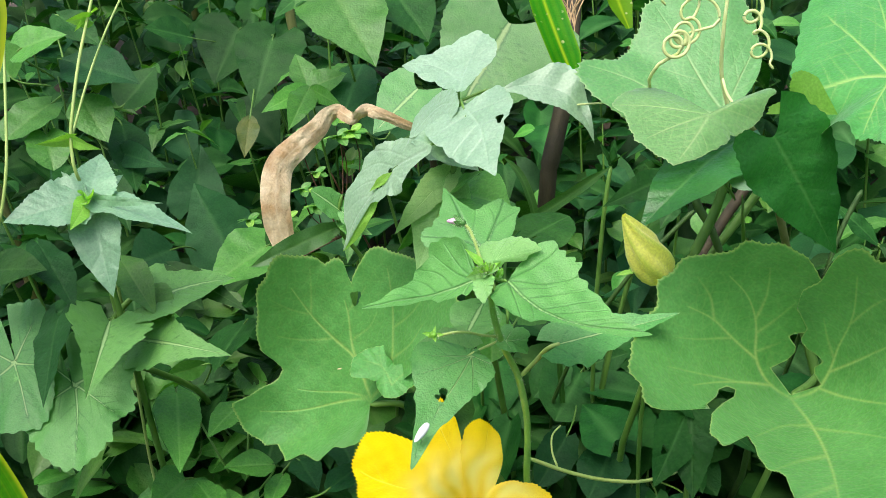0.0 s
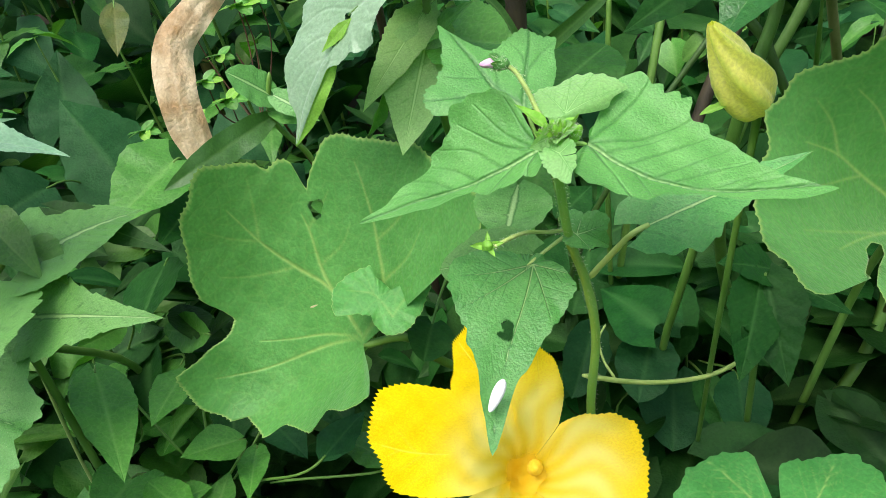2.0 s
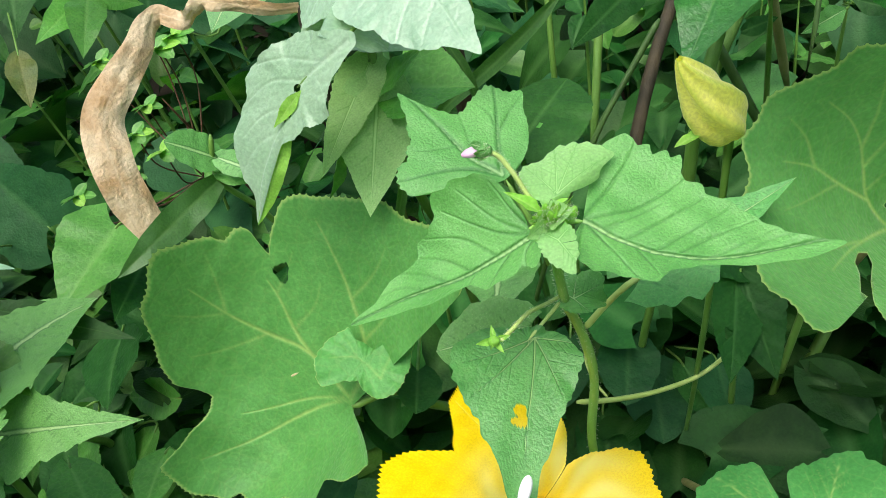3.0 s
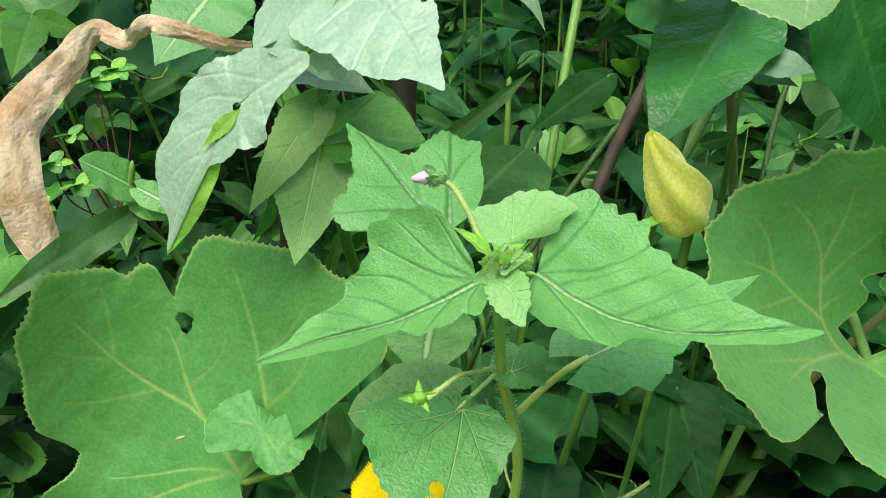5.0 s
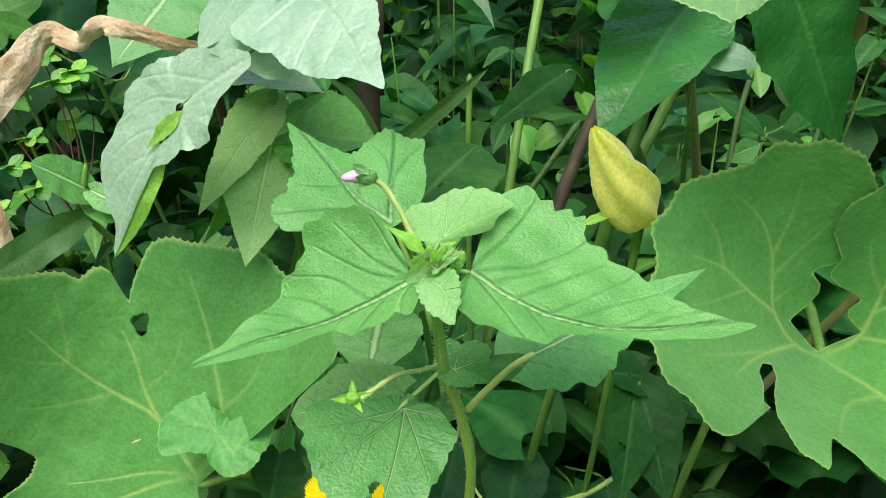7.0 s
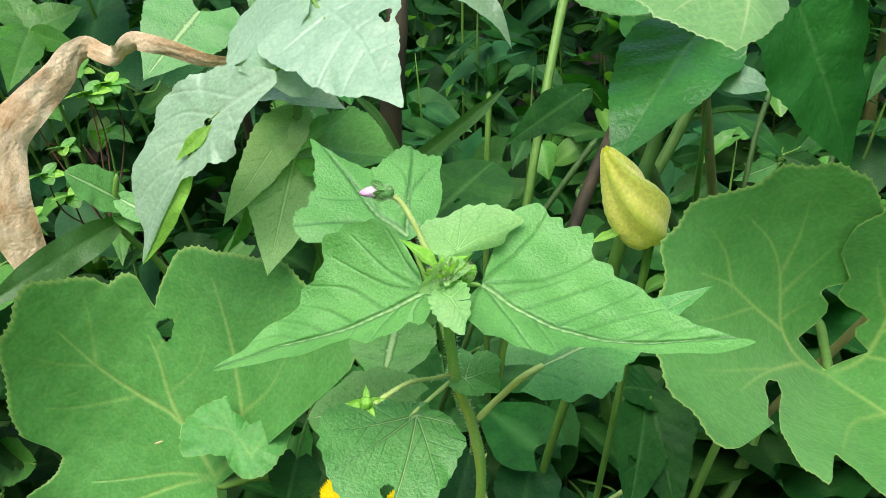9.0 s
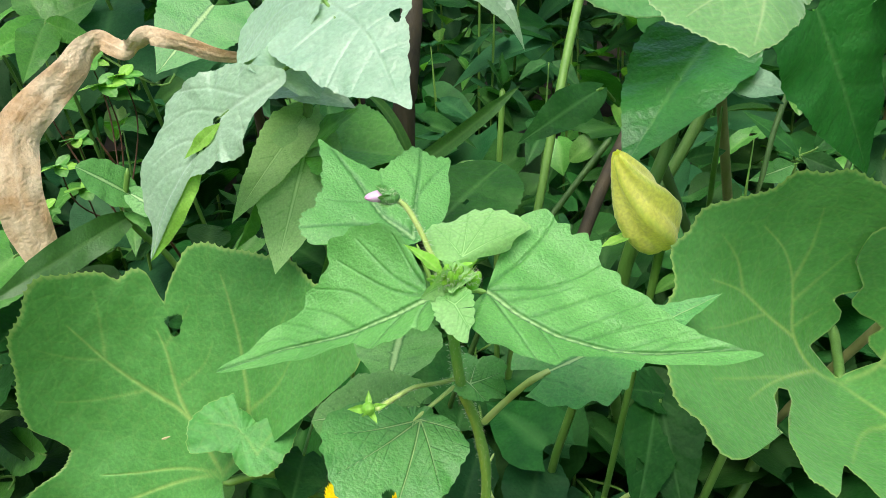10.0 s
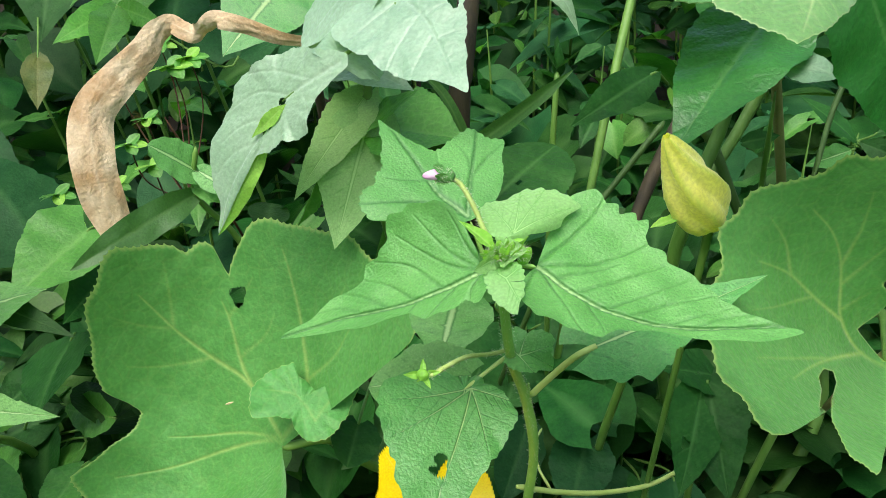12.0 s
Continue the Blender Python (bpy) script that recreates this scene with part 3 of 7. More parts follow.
def ribbon(parent, path, widths, material, face=(0, -0.4, 0.9), cup=0.25, name="leaf", label="", nv=15, twist=(), ripple=0.0, stripes=5.0, steps=10, seed=2, rough=0.0, rim=0.0, stripe=0.24):
    """A long blade along a path. widths: (part of its length, half width); face: the way its upper side looks; twist: (part of its length, degrees)."""
    path = np.asarray(path, float)
    origin = path[0].copy()
    line = smooth_path(path - origin, steps)
    n = len(line)
    s = np.linspace(0, 1, n)
    hw = curve_value(s, widths)
    ahead = np.gradient(line, axis=0)
    ahead /= np.linalg.norm(ahead, axis=1)[:, None]
    side = np.cross(ahead, np.asarray(face, float))
    side /= np.linalg.norm(side, axis=1)[:, None]
    up = np.cross(side, ahead)
    if twist:
        a = np.radians(curve_value(s, twist))[:, None]
        side, up = side * np.cos(a) + up * np.sin(a), up * np.cos(a) - side * np.sin(a)
    v = np.linspace(-1, 1, nv)
    rnd = random.Random(seed)
    p = [rnd.random() * 6.3 for _ in range(4)]
    lift = cup * v[None] ** 2 * hw[:, None]
    lift = lift + ripple * hw[:, None] * np.abs(v)[None] ** 1.5 * (np.sin(s * 40 + p[0])[:, None] + np.sin(s * 61 + p[1])[:, None] * np.sign(v)[None])
    lift = lift + rough * hw[:, None] * (np.sin(s * 90 + p[2])[:, None] * np.sin(v * 9 + p[3])[None] + np.sin(s[:, None] * 33 + v[None] * 7))
    places = line[:, None] + (v[None] * hw[:, None])[..., None] * side[:, None] + lift[..., None] * up[:, None]
    vein = np.exp(-(v / 0.06) ** 2) + rim * np.exp(-((1 - np.abs(v)) / 0.05) ** 2) + stripe * (0.5 + 0.5 * np.cos(v * np.pi * 2 * stripes)) ** 4 + 0.4 * stripe * (0.5 + 0.5 * np.cos(v * np.pi * 6 * stripes)) ** 2
    return part(name, build(name, places, grid_quads(n, nv), np.repeat(np.minimum(vein, 1)[None], n, 0)), material, parent, origin, label)


def ball(rx, ry, rz, rings=10, sides=14, taper=0.0):
    """A rounded body about its origin, narrowing upwards by taper."""
    a, b = np.linspace(0, np.pi, rings), np.arange(sides) * 2 * np.pi / sides
    z = -np.cos(a)
    r = np.sin(a) * (1 - taper * (z + 1) / 2)
    v = np.stack([rx * r[:, None] * np.cos(b)[None], ry * r[:, None] * np.sin(b)[None], rz * z[:, None] + 0 * b[None]], -1)
    return v, grid_quads(rings, sides, True)


def turned(v, way):
    """Turns places so that their z axis points that way."""
    q = Vector((0, 0, 1)).rotation_difference(Vector(way)).to_matrix()
    return np.asarray(v) @ np.array(q).T

# ---- ground ----
def ground_sheet():
    edge = np.concatenate([-np.geomspace(60, 2.6, 12), np.linspace(-2.4, 2.4, 97), np.geomspace(2.6, 60, 12)])
    x, y = np.meshgrid(edge, edge + 0.8, indexing="ij")
    z = np.array([0.03 * noise.noise((a * 2.1, b * 2.1, 0)) + 0.012 * noise.noise((a * 9, b * 9, 4)) for a, b in zip(x.ravel(), y.ravel())])
    ob = new("ground", build("ground", np.stack([x.ravel(), y.ravel(), z], -1), grid_quads(len(edge), len(edge))))
    ob.data.materials.append(SOIL)
    return tagged(ob, "dark damp soil under the weeds", "ground", kind="structure")


ground_sheet()

# ---- tall mallow in the middle ----
mallow = thing("mallow_plant", (0.085, 0.585, 0.0), "tall leafy mallow weed with a pink bud and star-shaped calyx", "plant")
stem(mallow, [(0.085, 0.585, -0.02), (0.088, 0.583, 0.4), (0.0675, 0.5936, 0.7781), (0.0688, 0.5646, 0.9036), (0.0652, 0.5610, 0.9301), (0.0547, 0.5423, 0.9759), (0.0497, 0.5277, 1.0128), (0.0480, 0.5222, 1.0499)], 0.0036, 0.0022, MALLOW_STEM, sides=10, knots=0.06, label="hairy green stem")
hairs(mallow, [(0.0675, 0.5936, 0.7781), (0.0688, 0.5646, 0.9036), (0.0652, 0.5610, 0.9301), (0.0547, 0.5423, 0.9759), (0.0497, 0.5277, 1.0128), (0.0480, 0.5222, 1.0499)], 0.0032, 700, 0.0018, 5)
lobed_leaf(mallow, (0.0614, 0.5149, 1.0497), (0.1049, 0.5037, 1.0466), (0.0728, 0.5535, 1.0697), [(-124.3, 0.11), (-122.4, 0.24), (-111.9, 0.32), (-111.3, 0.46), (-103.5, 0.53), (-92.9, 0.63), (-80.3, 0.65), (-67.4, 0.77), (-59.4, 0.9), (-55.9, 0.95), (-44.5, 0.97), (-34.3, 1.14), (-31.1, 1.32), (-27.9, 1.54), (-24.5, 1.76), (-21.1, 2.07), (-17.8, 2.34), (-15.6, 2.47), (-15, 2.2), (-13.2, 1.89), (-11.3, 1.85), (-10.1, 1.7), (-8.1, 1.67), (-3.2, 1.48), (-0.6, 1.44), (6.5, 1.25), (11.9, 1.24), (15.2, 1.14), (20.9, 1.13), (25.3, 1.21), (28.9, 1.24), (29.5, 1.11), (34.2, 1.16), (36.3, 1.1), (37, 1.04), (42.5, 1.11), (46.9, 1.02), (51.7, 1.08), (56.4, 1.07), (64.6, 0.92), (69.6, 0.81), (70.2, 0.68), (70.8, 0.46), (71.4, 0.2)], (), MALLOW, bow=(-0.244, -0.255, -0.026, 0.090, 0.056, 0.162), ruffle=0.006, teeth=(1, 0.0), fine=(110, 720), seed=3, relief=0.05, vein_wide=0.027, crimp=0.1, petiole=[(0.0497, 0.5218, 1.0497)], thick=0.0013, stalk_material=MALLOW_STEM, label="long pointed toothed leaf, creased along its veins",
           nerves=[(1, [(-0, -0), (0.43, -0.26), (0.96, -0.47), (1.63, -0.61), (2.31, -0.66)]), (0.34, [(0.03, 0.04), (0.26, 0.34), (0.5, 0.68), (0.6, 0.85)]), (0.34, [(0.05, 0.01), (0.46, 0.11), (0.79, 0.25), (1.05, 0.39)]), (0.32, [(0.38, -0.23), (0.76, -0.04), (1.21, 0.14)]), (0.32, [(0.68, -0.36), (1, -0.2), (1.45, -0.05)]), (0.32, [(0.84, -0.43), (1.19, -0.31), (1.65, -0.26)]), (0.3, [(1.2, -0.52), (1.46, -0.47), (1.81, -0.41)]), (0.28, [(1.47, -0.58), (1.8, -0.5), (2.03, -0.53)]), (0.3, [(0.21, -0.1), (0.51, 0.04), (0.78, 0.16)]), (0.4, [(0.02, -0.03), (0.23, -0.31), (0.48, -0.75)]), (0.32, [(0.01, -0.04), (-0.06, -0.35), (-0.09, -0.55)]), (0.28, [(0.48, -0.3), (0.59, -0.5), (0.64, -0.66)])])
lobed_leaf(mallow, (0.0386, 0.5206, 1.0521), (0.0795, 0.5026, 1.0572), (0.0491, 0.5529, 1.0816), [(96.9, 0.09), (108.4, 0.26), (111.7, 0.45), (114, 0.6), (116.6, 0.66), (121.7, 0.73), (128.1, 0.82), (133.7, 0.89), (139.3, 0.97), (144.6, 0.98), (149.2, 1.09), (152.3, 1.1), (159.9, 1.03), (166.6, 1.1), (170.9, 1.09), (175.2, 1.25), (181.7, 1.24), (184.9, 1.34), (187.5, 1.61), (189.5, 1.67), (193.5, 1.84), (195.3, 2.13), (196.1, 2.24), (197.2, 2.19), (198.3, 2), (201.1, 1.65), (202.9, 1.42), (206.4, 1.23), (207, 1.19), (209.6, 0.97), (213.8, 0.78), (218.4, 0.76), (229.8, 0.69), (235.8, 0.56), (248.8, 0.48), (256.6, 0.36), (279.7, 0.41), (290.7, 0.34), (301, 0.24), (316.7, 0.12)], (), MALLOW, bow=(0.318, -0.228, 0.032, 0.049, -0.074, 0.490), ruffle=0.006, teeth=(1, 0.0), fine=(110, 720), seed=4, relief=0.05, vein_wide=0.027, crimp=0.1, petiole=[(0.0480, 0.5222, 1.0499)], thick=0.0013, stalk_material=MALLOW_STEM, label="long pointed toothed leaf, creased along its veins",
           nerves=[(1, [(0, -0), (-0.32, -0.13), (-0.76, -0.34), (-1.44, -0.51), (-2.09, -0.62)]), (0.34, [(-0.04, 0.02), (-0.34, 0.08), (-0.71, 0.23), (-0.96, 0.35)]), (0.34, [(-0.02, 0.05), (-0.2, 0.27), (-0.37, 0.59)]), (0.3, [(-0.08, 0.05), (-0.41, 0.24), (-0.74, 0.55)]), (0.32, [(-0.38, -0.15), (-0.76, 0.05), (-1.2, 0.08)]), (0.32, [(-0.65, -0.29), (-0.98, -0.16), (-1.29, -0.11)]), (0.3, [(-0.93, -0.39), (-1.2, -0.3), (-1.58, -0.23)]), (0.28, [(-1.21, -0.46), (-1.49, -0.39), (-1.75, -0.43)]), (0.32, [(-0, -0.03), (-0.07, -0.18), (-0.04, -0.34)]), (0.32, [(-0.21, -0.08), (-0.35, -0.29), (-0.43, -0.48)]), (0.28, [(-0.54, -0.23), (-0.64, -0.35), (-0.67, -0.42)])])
lobed_leaf(mallow, (0.0507, 0.5200, 1.0637), (0.0952, 0.5089, 1.0593), (0.0626, 0.5618, 1.0786), ([(-15.3, 0.06), (20.7, 0.21), (23.1, 0.37), (25.5, 0.52), (29.8, 0.59), (33.1, 0.71), (33.6, 0.86), (39.7, 0.82), (45.7, 0.8), (53.8, 0.78), (58.7, 0.74), (65.3, 0.74), (73.7, 0.68), (81.5, 0.6), (92.8, 0.5), (101.2, 0.51), (113.7, 0.5), (130, 0.41), (141.4, 0.25), (171.6, 0.1), (226.4, 0.06)], [(-15.3, -0.12), (20.7, -0.14), (23.1, -0.13), (25.5, -0.13), (29.8, -0.1), (33.1, -0.08), (33.6, -0.07), (39.7, -0.09), (45.7, -0.08), (53.8, -0.07), (58.7, -0.09), (65.3, -0.09), (73.7, -0.1), (81.5, -0.14), (92.8, -0.14), (101.2, -0.1), (113.7, -0.09), (130, -0.09), (141.4, -0.07), (171.6, -0.04), (226.4, -0.06)]), (33, 57, 76, 113,), TENDER_OR_LIT, ruffle=0.012, teeth=(26, 0.02), fine=(44, 260), seed=5, vein_wide=0.007, petiole=[(0.0480, 0.5222, 1.0499)], thick=0.001, stalk_material=STEM, label="upright fan-shaped young leaf")
lobed_leaf(mallow, (0.0446, 0.5020, 1.0551), (0.0850, 0.4850, 1.0690), (0.0565, 0.5434, 1.0713), ([(-14.3, 0.19), (29.4, 0.19), (74.1, 0.2), (99.2, 0.2), (121.1, 0.18), (150.5, 0.19), (182.7, 0.15), (225.7, 0.16), (259.7, 0.22), (277.5, 0.29), (288.3, 0.38), (295.7, 0.28), (315.2, 0.24), (329.3, 0.22), (344.5, 0.19)], [(-14.3, 0.03), (29.4, 0.03), (74.1, -0.02), (99.2, -0.04), (121.1, -0.01), (150.5, 0.06), (182.7, 0.03), (225.7, 0.02), (259.7, -0.01), (277.5, -0.01), (288.3, -0.01), (295.7, 0.01), (315.2, 0.02), (329.3, 0.03), (344.5, 0.02)]), (289, 136, 33,), TENDER_OR_LIT, ruffle=0.02, teeth=(18, 0.05), fine=(30, 180), seed=6, vein_wide=0.009, label="pale crinkled young leaf")
leaf(mallow, (0.0466, 0.5152, 1.0590), (0.0334, 0.5052, 1.0605), (0.0404, 0.5118, 1.0668), "serrate", TENDER_OR_LIT, fold=0.3, droop=0.1, wave=0.03, fine=(36, 15), seed=7, teeth=0.22)
leaf(mallow, (0.0471, 0.5147, 1.0584), (0.0570, 0.5084, 1.0626), (0.0503, 0.5042, 1.0582), "serrate", TENDER_OR_LIT, fold=0.4, droop=-0.2, wave=0.03, fine=(36, 15), seed=8, teeth=0.2)
leaf(mallow, (0.0460, 0.5196, 1.0582), (0.0333, 0.5266, 1.0725), (0.0377, 0.5203, 1.0642), "lance", YOUNG, fold=0.5, droop=0.1, fine=(24, 9), seed=9, name="stipule")
leaf(mallow, (0.0486, 0.5190, 1.0579), (0.0572, 0.5166, 1.0642), (0.0530, 0.5155, 1.0612), "strap", YOUNG, fold=0.5, droop=0.1, fine=(24, 9), seed=10, name="stipule")
for n, (tip, out) in enumerate([((0.0439, 0.5142, 1.0623), 0.0026), ((0.0472, 0.5112, 1.0623), 0.003), ((0.0471, 0.5180, 1.0616), 0.0026), ((0.0513, 0.5150, 1.0619), 0.0024), ((0.0567, 0.5135, 1.0575), 0.0034)]):
    v, q = ball(out, out, out * 1.5, 9, 12, 0.5)
    part("young_bud", build("young_bud", turned(v, (0.2 * (n - 2), -0.3, 0.9)), q), YOUNG, mallow, tip, "tight hairy green bud")
for k in range(12):
    a = k * 2.4
    B = np.array((0.0475, 0.5142, 1.0597)) + np.array((0.006 * math.cos(a), 0.003 * math.sin(a), 0.0))
    way = np.array((0.6 * math.cos(a), -0.45 + 0.3 * math.sin(a), 0.8 + 0.3 * math.sin(a * 1.7))) * (0.007 + 0.002 * math.sin(a * 3))
    leaf(mallow, B, B + way, B + way * 0.3 + np.array((0.0012, 0.0, 0.0006)), "strap", YOUNG if k % 3 else TENDER_OR_LIT, fold=0.3, droop=-0.15, fine=(10, 5), seed=440 + k, name="bract")
hairs(mallow, [(0.0417, 0.5139, 1.0593), (0.0462, 0.5125, 1.0622), (0.0505, 0.5117, 1.0622), (0.0571, 0.5121, 1.0591)], 0.0032, 420, 0.0018, 9)
# stalked pink bud
bud_stalk = stem(mallow, [(0.0467, 0.5215, 1.0557), (0.0431, 0.5268, 1.0646), (0.0396, 0.5329, 1.0764), (0.0356, 0.5374, 1.0839), (0.0320, 0.5385, 1.0864)], 0.0012, 0.0011, PALE_STEM, "flower_stalk")
hairs(bud_stalk, [(0.0467, 0.5215, 1.0557), (0.0431, 0.5268, 1.0646), (0.0396, 0.5329, 1.0764), (0.0356, 0.5374, 1.0839), (0.0320, 0.5385, 1.0864)], 0.0011, 260, 0.0016, 6)
v, q = ball(0.0034, 0.0034, 0.0042, 12, 16, 0.25)
calyx = part("calyx", build("calyx", turned(v, (-0.95, -0.1, 0.12)), q), MALLOW, bud_stalk, (0.0310, 0.5384, 1.0870), "green hairy calyx")
hairs(calyx, [(0.0322, 0.5384, 1.0864), (0.0301, 0.5382, 1.0873), (0.0273, 0.5387, 1.0882)], 0.0034, 160, 0.0016, 7)
for k in range(5):
    a = k * 1.2566 + 0.3
    c0, ring = np.array((0.0311, 0.5383, 1.0868)), np.array((0.1, 0.75 * math.cos(a), 0.95 * math.sin(a))) * 0.0034
    c1 = np.array((0.0257, 0.5392, 1.0885)) + ring * 1.25
    leaf(calyx, c0 + ring * 0.7, c1, c0 + ring * 0.9 + 0.4 * (c1 - c0) + np.cross(c1 - c0, ring) / 0.0034 * 0.3, "strap", MALLOW, fold=0.1, droop=-0.15, fine=(14, 7), seed=400 + k, name="sepal")
v, q = ball(0.0029, 0.0029, 0.0044, 12, 16, 0.45)
v = v * (1 + 0.06 * np.cos(5 * np.arctan2(v[..., 1], v[..., 0]) + v[..., 2] * 500))[..., None]
part("bud_petal", build("bud_petal", turned(v, (-0.95, -0.1, 0.1)), q), PINK, bud_stalk, (0.0259, 0.5390, 1.0883), "pale pink folded petals")
# star-shaped calyx on its stalk
fruit_stalk = stem(mallow, [(0.0533, 0.5402, 0.9852), (0.0432, 0.5314, 0.9929), (0.0271, 0.5147, 1.0089), (0.0159, 0.5008, 1.0178), (0.0091, 0.4959, 1.0195)], 0.001, 0.0011, PALE_STEM, "fruit_stalk")
for k, tip in enumerate([(-0.0017, 0.4973, 1.0223), (0.0080, 0.5027, 1.0240), (0.0142, 0.4966, 1.0202), (0.0085, 0.4891, 1.0182), (0.0023, 0.4906, 1.0224)]):
    B = np.array((0.0066, 0.4968, 1.0202))
    side = np.cross(np.array(tip) - B, (0.0, -0.8, 0.5))
    leaf(fruit_stalk, B, tip, B + 0.3 * (np.array(tip) - B) + side * 0.24, "lance", YOUNG, fold=0.3, droop=-0.15, fine=(16, 9), seed=20 + k, name="sepal")
hairs(fruit_stalk, [(0.0533, 0.5402, 0.9852), (0.0432, 0.5314, 0.9929), (0.0271, 0.5147, 1.0089), (0.0159, 0.5008, 1.0178), (0.0091, 0.4959, 1.0195)], 0.001, 240, 0.0014, 8)
v, q = ball(0.0027, 0.0027, 0.002, 9, 14)
part("seed_head", build("seed_head", turned(v, (-0.3, -0.8, 0.4)), q), YOUNG, fruit_stalk, (0.0063, 0.4953, 1.0216))
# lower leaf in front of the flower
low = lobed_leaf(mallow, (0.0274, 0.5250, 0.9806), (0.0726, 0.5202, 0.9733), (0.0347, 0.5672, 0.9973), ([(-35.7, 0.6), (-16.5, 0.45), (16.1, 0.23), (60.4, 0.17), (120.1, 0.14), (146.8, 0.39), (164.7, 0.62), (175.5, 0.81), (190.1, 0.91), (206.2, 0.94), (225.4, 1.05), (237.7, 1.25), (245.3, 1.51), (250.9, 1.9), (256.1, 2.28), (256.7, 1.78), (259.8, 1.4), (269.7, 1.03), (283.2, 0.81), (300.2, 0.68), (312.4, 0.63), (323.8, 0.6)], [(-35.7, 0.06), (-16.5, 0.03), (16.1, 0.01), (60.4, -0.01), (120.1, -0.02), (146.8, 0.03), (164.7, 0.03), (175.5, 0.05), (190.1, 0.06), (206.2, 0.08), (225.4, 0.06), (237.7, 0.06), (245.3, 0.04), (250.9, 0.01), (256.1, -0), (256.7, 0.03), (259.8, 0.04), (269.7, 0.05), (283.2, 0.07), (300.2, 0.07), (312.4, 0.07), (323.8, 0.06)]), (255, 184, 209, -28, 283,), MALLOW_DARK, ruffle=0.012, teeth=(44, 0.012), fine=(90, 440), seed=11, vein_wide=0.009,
           petiole=[(0.0531, 0.5406, 0.9821)], thick=0.0011, stalk_material=PALE_STEM, holes=[(-0.29, -0.78, 0.06, 0.13), (-0.33, -0.86, 0.09, 0.05)], label="dark eaten leaf")
leaf(mallow, (0.0323, 0.5332, 0.9798), (-0.0166, 0.5481, 0.9740), (0.0134, 0.5603, 0.9824), "round", MALLOW, fold=0.1, droop=0.05, fine=(60, 25), seed=12, teeth=0.06)
lobed_leaf(mallow, (0.0589, 0.5385, 0.9842), (0.1033, 0.5326, 0.9736), (0.0703, 0.5727, 1.0127), ([(-18.4, 0.4), (1.4, 0.31), (22.6, 0.37), (48.9, 0.31), (72.2, 0.21), (101.3, 0.28), (139.4, 0.21), (182.5, 0.2), (230.5, 0.21), (272.8, 0.22), (317.7, 0.27), (331.6, 0.36), (340.9, 0.4)], [(-18.4, -0.14), (1.4, 0.01), (22.6, 0.06), (48.9, 0.02), (72.2, -0.02), (101.3, -0.08), (139.4, -0.08), (182.5, -0.08), (230.5, -0.01), (272.8, 0.07), (317.7, 0.04), (331.6, -0.05), (340.9, -0.14)]), (23, 67, 140, 308,), MALLOW, ruffle=0.02, teeth=(24, 0.03), fine=(36, 220), seed=13, vein_wide=0.008, petiole=[(0.0538, 0.5447, 0.9830)], thick=0.001, stalk_material=STEM)
leaf(mallow, (0.0962, 0.5440, 0.9717), (0.1930, 0.5519, 0.9866), (0.1235, 0.5172, 0.9663), "mallow", MALLOW_DARK, fold=0.15, droop=-0.05, fine=(80, 33), seed=14, petiole=[(0.0683, 0.5612, 0.9313), (0.0787, 0.5555, 0.9476)], thick=0.002, holes=[(0.42, 0.86, 0.06, 0.2)], stalk_material=PALE_STEM)
lobed_leaf(mallow, (0.0470, 0.5783, 1.0371), (0.0901, 0.5698, 1.0273), (0.0585, 0.6190, 1.0525), [(38, 0.1), (71.2, 1.01), (71.8, 1.21), (76.5, 1.24), (85.5, 1.23), (92, 1.31), (99.8, 1.19), (105.3, 1.12), (108.1, 1.04), (116.2, 1.08), (123, 1.23), (127.3, 1.42), (129.6, 1.68), (138.3, 1.35), (149.9, 1.16), (161.7, 1.1), (167.7, 1.19), (172.4, 1.21), (180.2, 1.16), (186.2, 1.06), (186.8, 0.67), (204.3, 0.19)], (), MALLOW, bow=(0.000, 0.000, 0.000, 0.000, 0.000, 0.000), ruffle=0.012, teeth=(44, 0.012), fine=(60, 420), seed=15, vein_wide=0.035, relief=0.04, petiole=[(0.0535, 0.5565, 1.0061)], thick=0.0014, stalk_material=STEM,
           nerves=[(0.8, [(-0, -0), (-0.33, 0.24), (-0.65, 0.67), (-1.04, 1.25)]), (0.7, [(-0, 0.01), (-0.05, 0.62), (-0.03, 1.24)]), (0.6, [(-0.01, -0), (-0.5, 0.14), (-1.16, 0.14)]), (0.3, [(-0.33, 0.24), (-0.4, 0.58), (-0.48, 0.93)]), (0.3, [(-0.49, 0.45), (-0.76, 0.46), (-1.01, 0.5)]), (0.3, [(-0.04, 0.54), (0.12, 0.88), (0.31, 1.14)]), (0.28, [(-0.05, 0.62), (-0.16, 0.89), (-0.26, 1.02)])])
leaf(mallow, (0.0703, 0.6311, 1.0133), (0.1211, 0.6753, 1.0209), (0.1201, 0.6335, 1.0126), "round", HERB, fold=0.08, droop=0.12, other=0.8, fine=(60, 25), seed=16, holes=[(0.2, -0.35, 0.07, 0.1), (0.3, 0.1, 0.03, 0.05)], petiole=[(0.0596, 0.5795, 0.9693)])
leaf(mallow, (0.0408, 0.6020, 0.9781), (0.0213, 0.5659, 0.9637), (0.0083, 0.5935, 0.9717), "ovate", MALLOW, fold=0.1, droop=0.05, fine=(40, 15), seed=17)
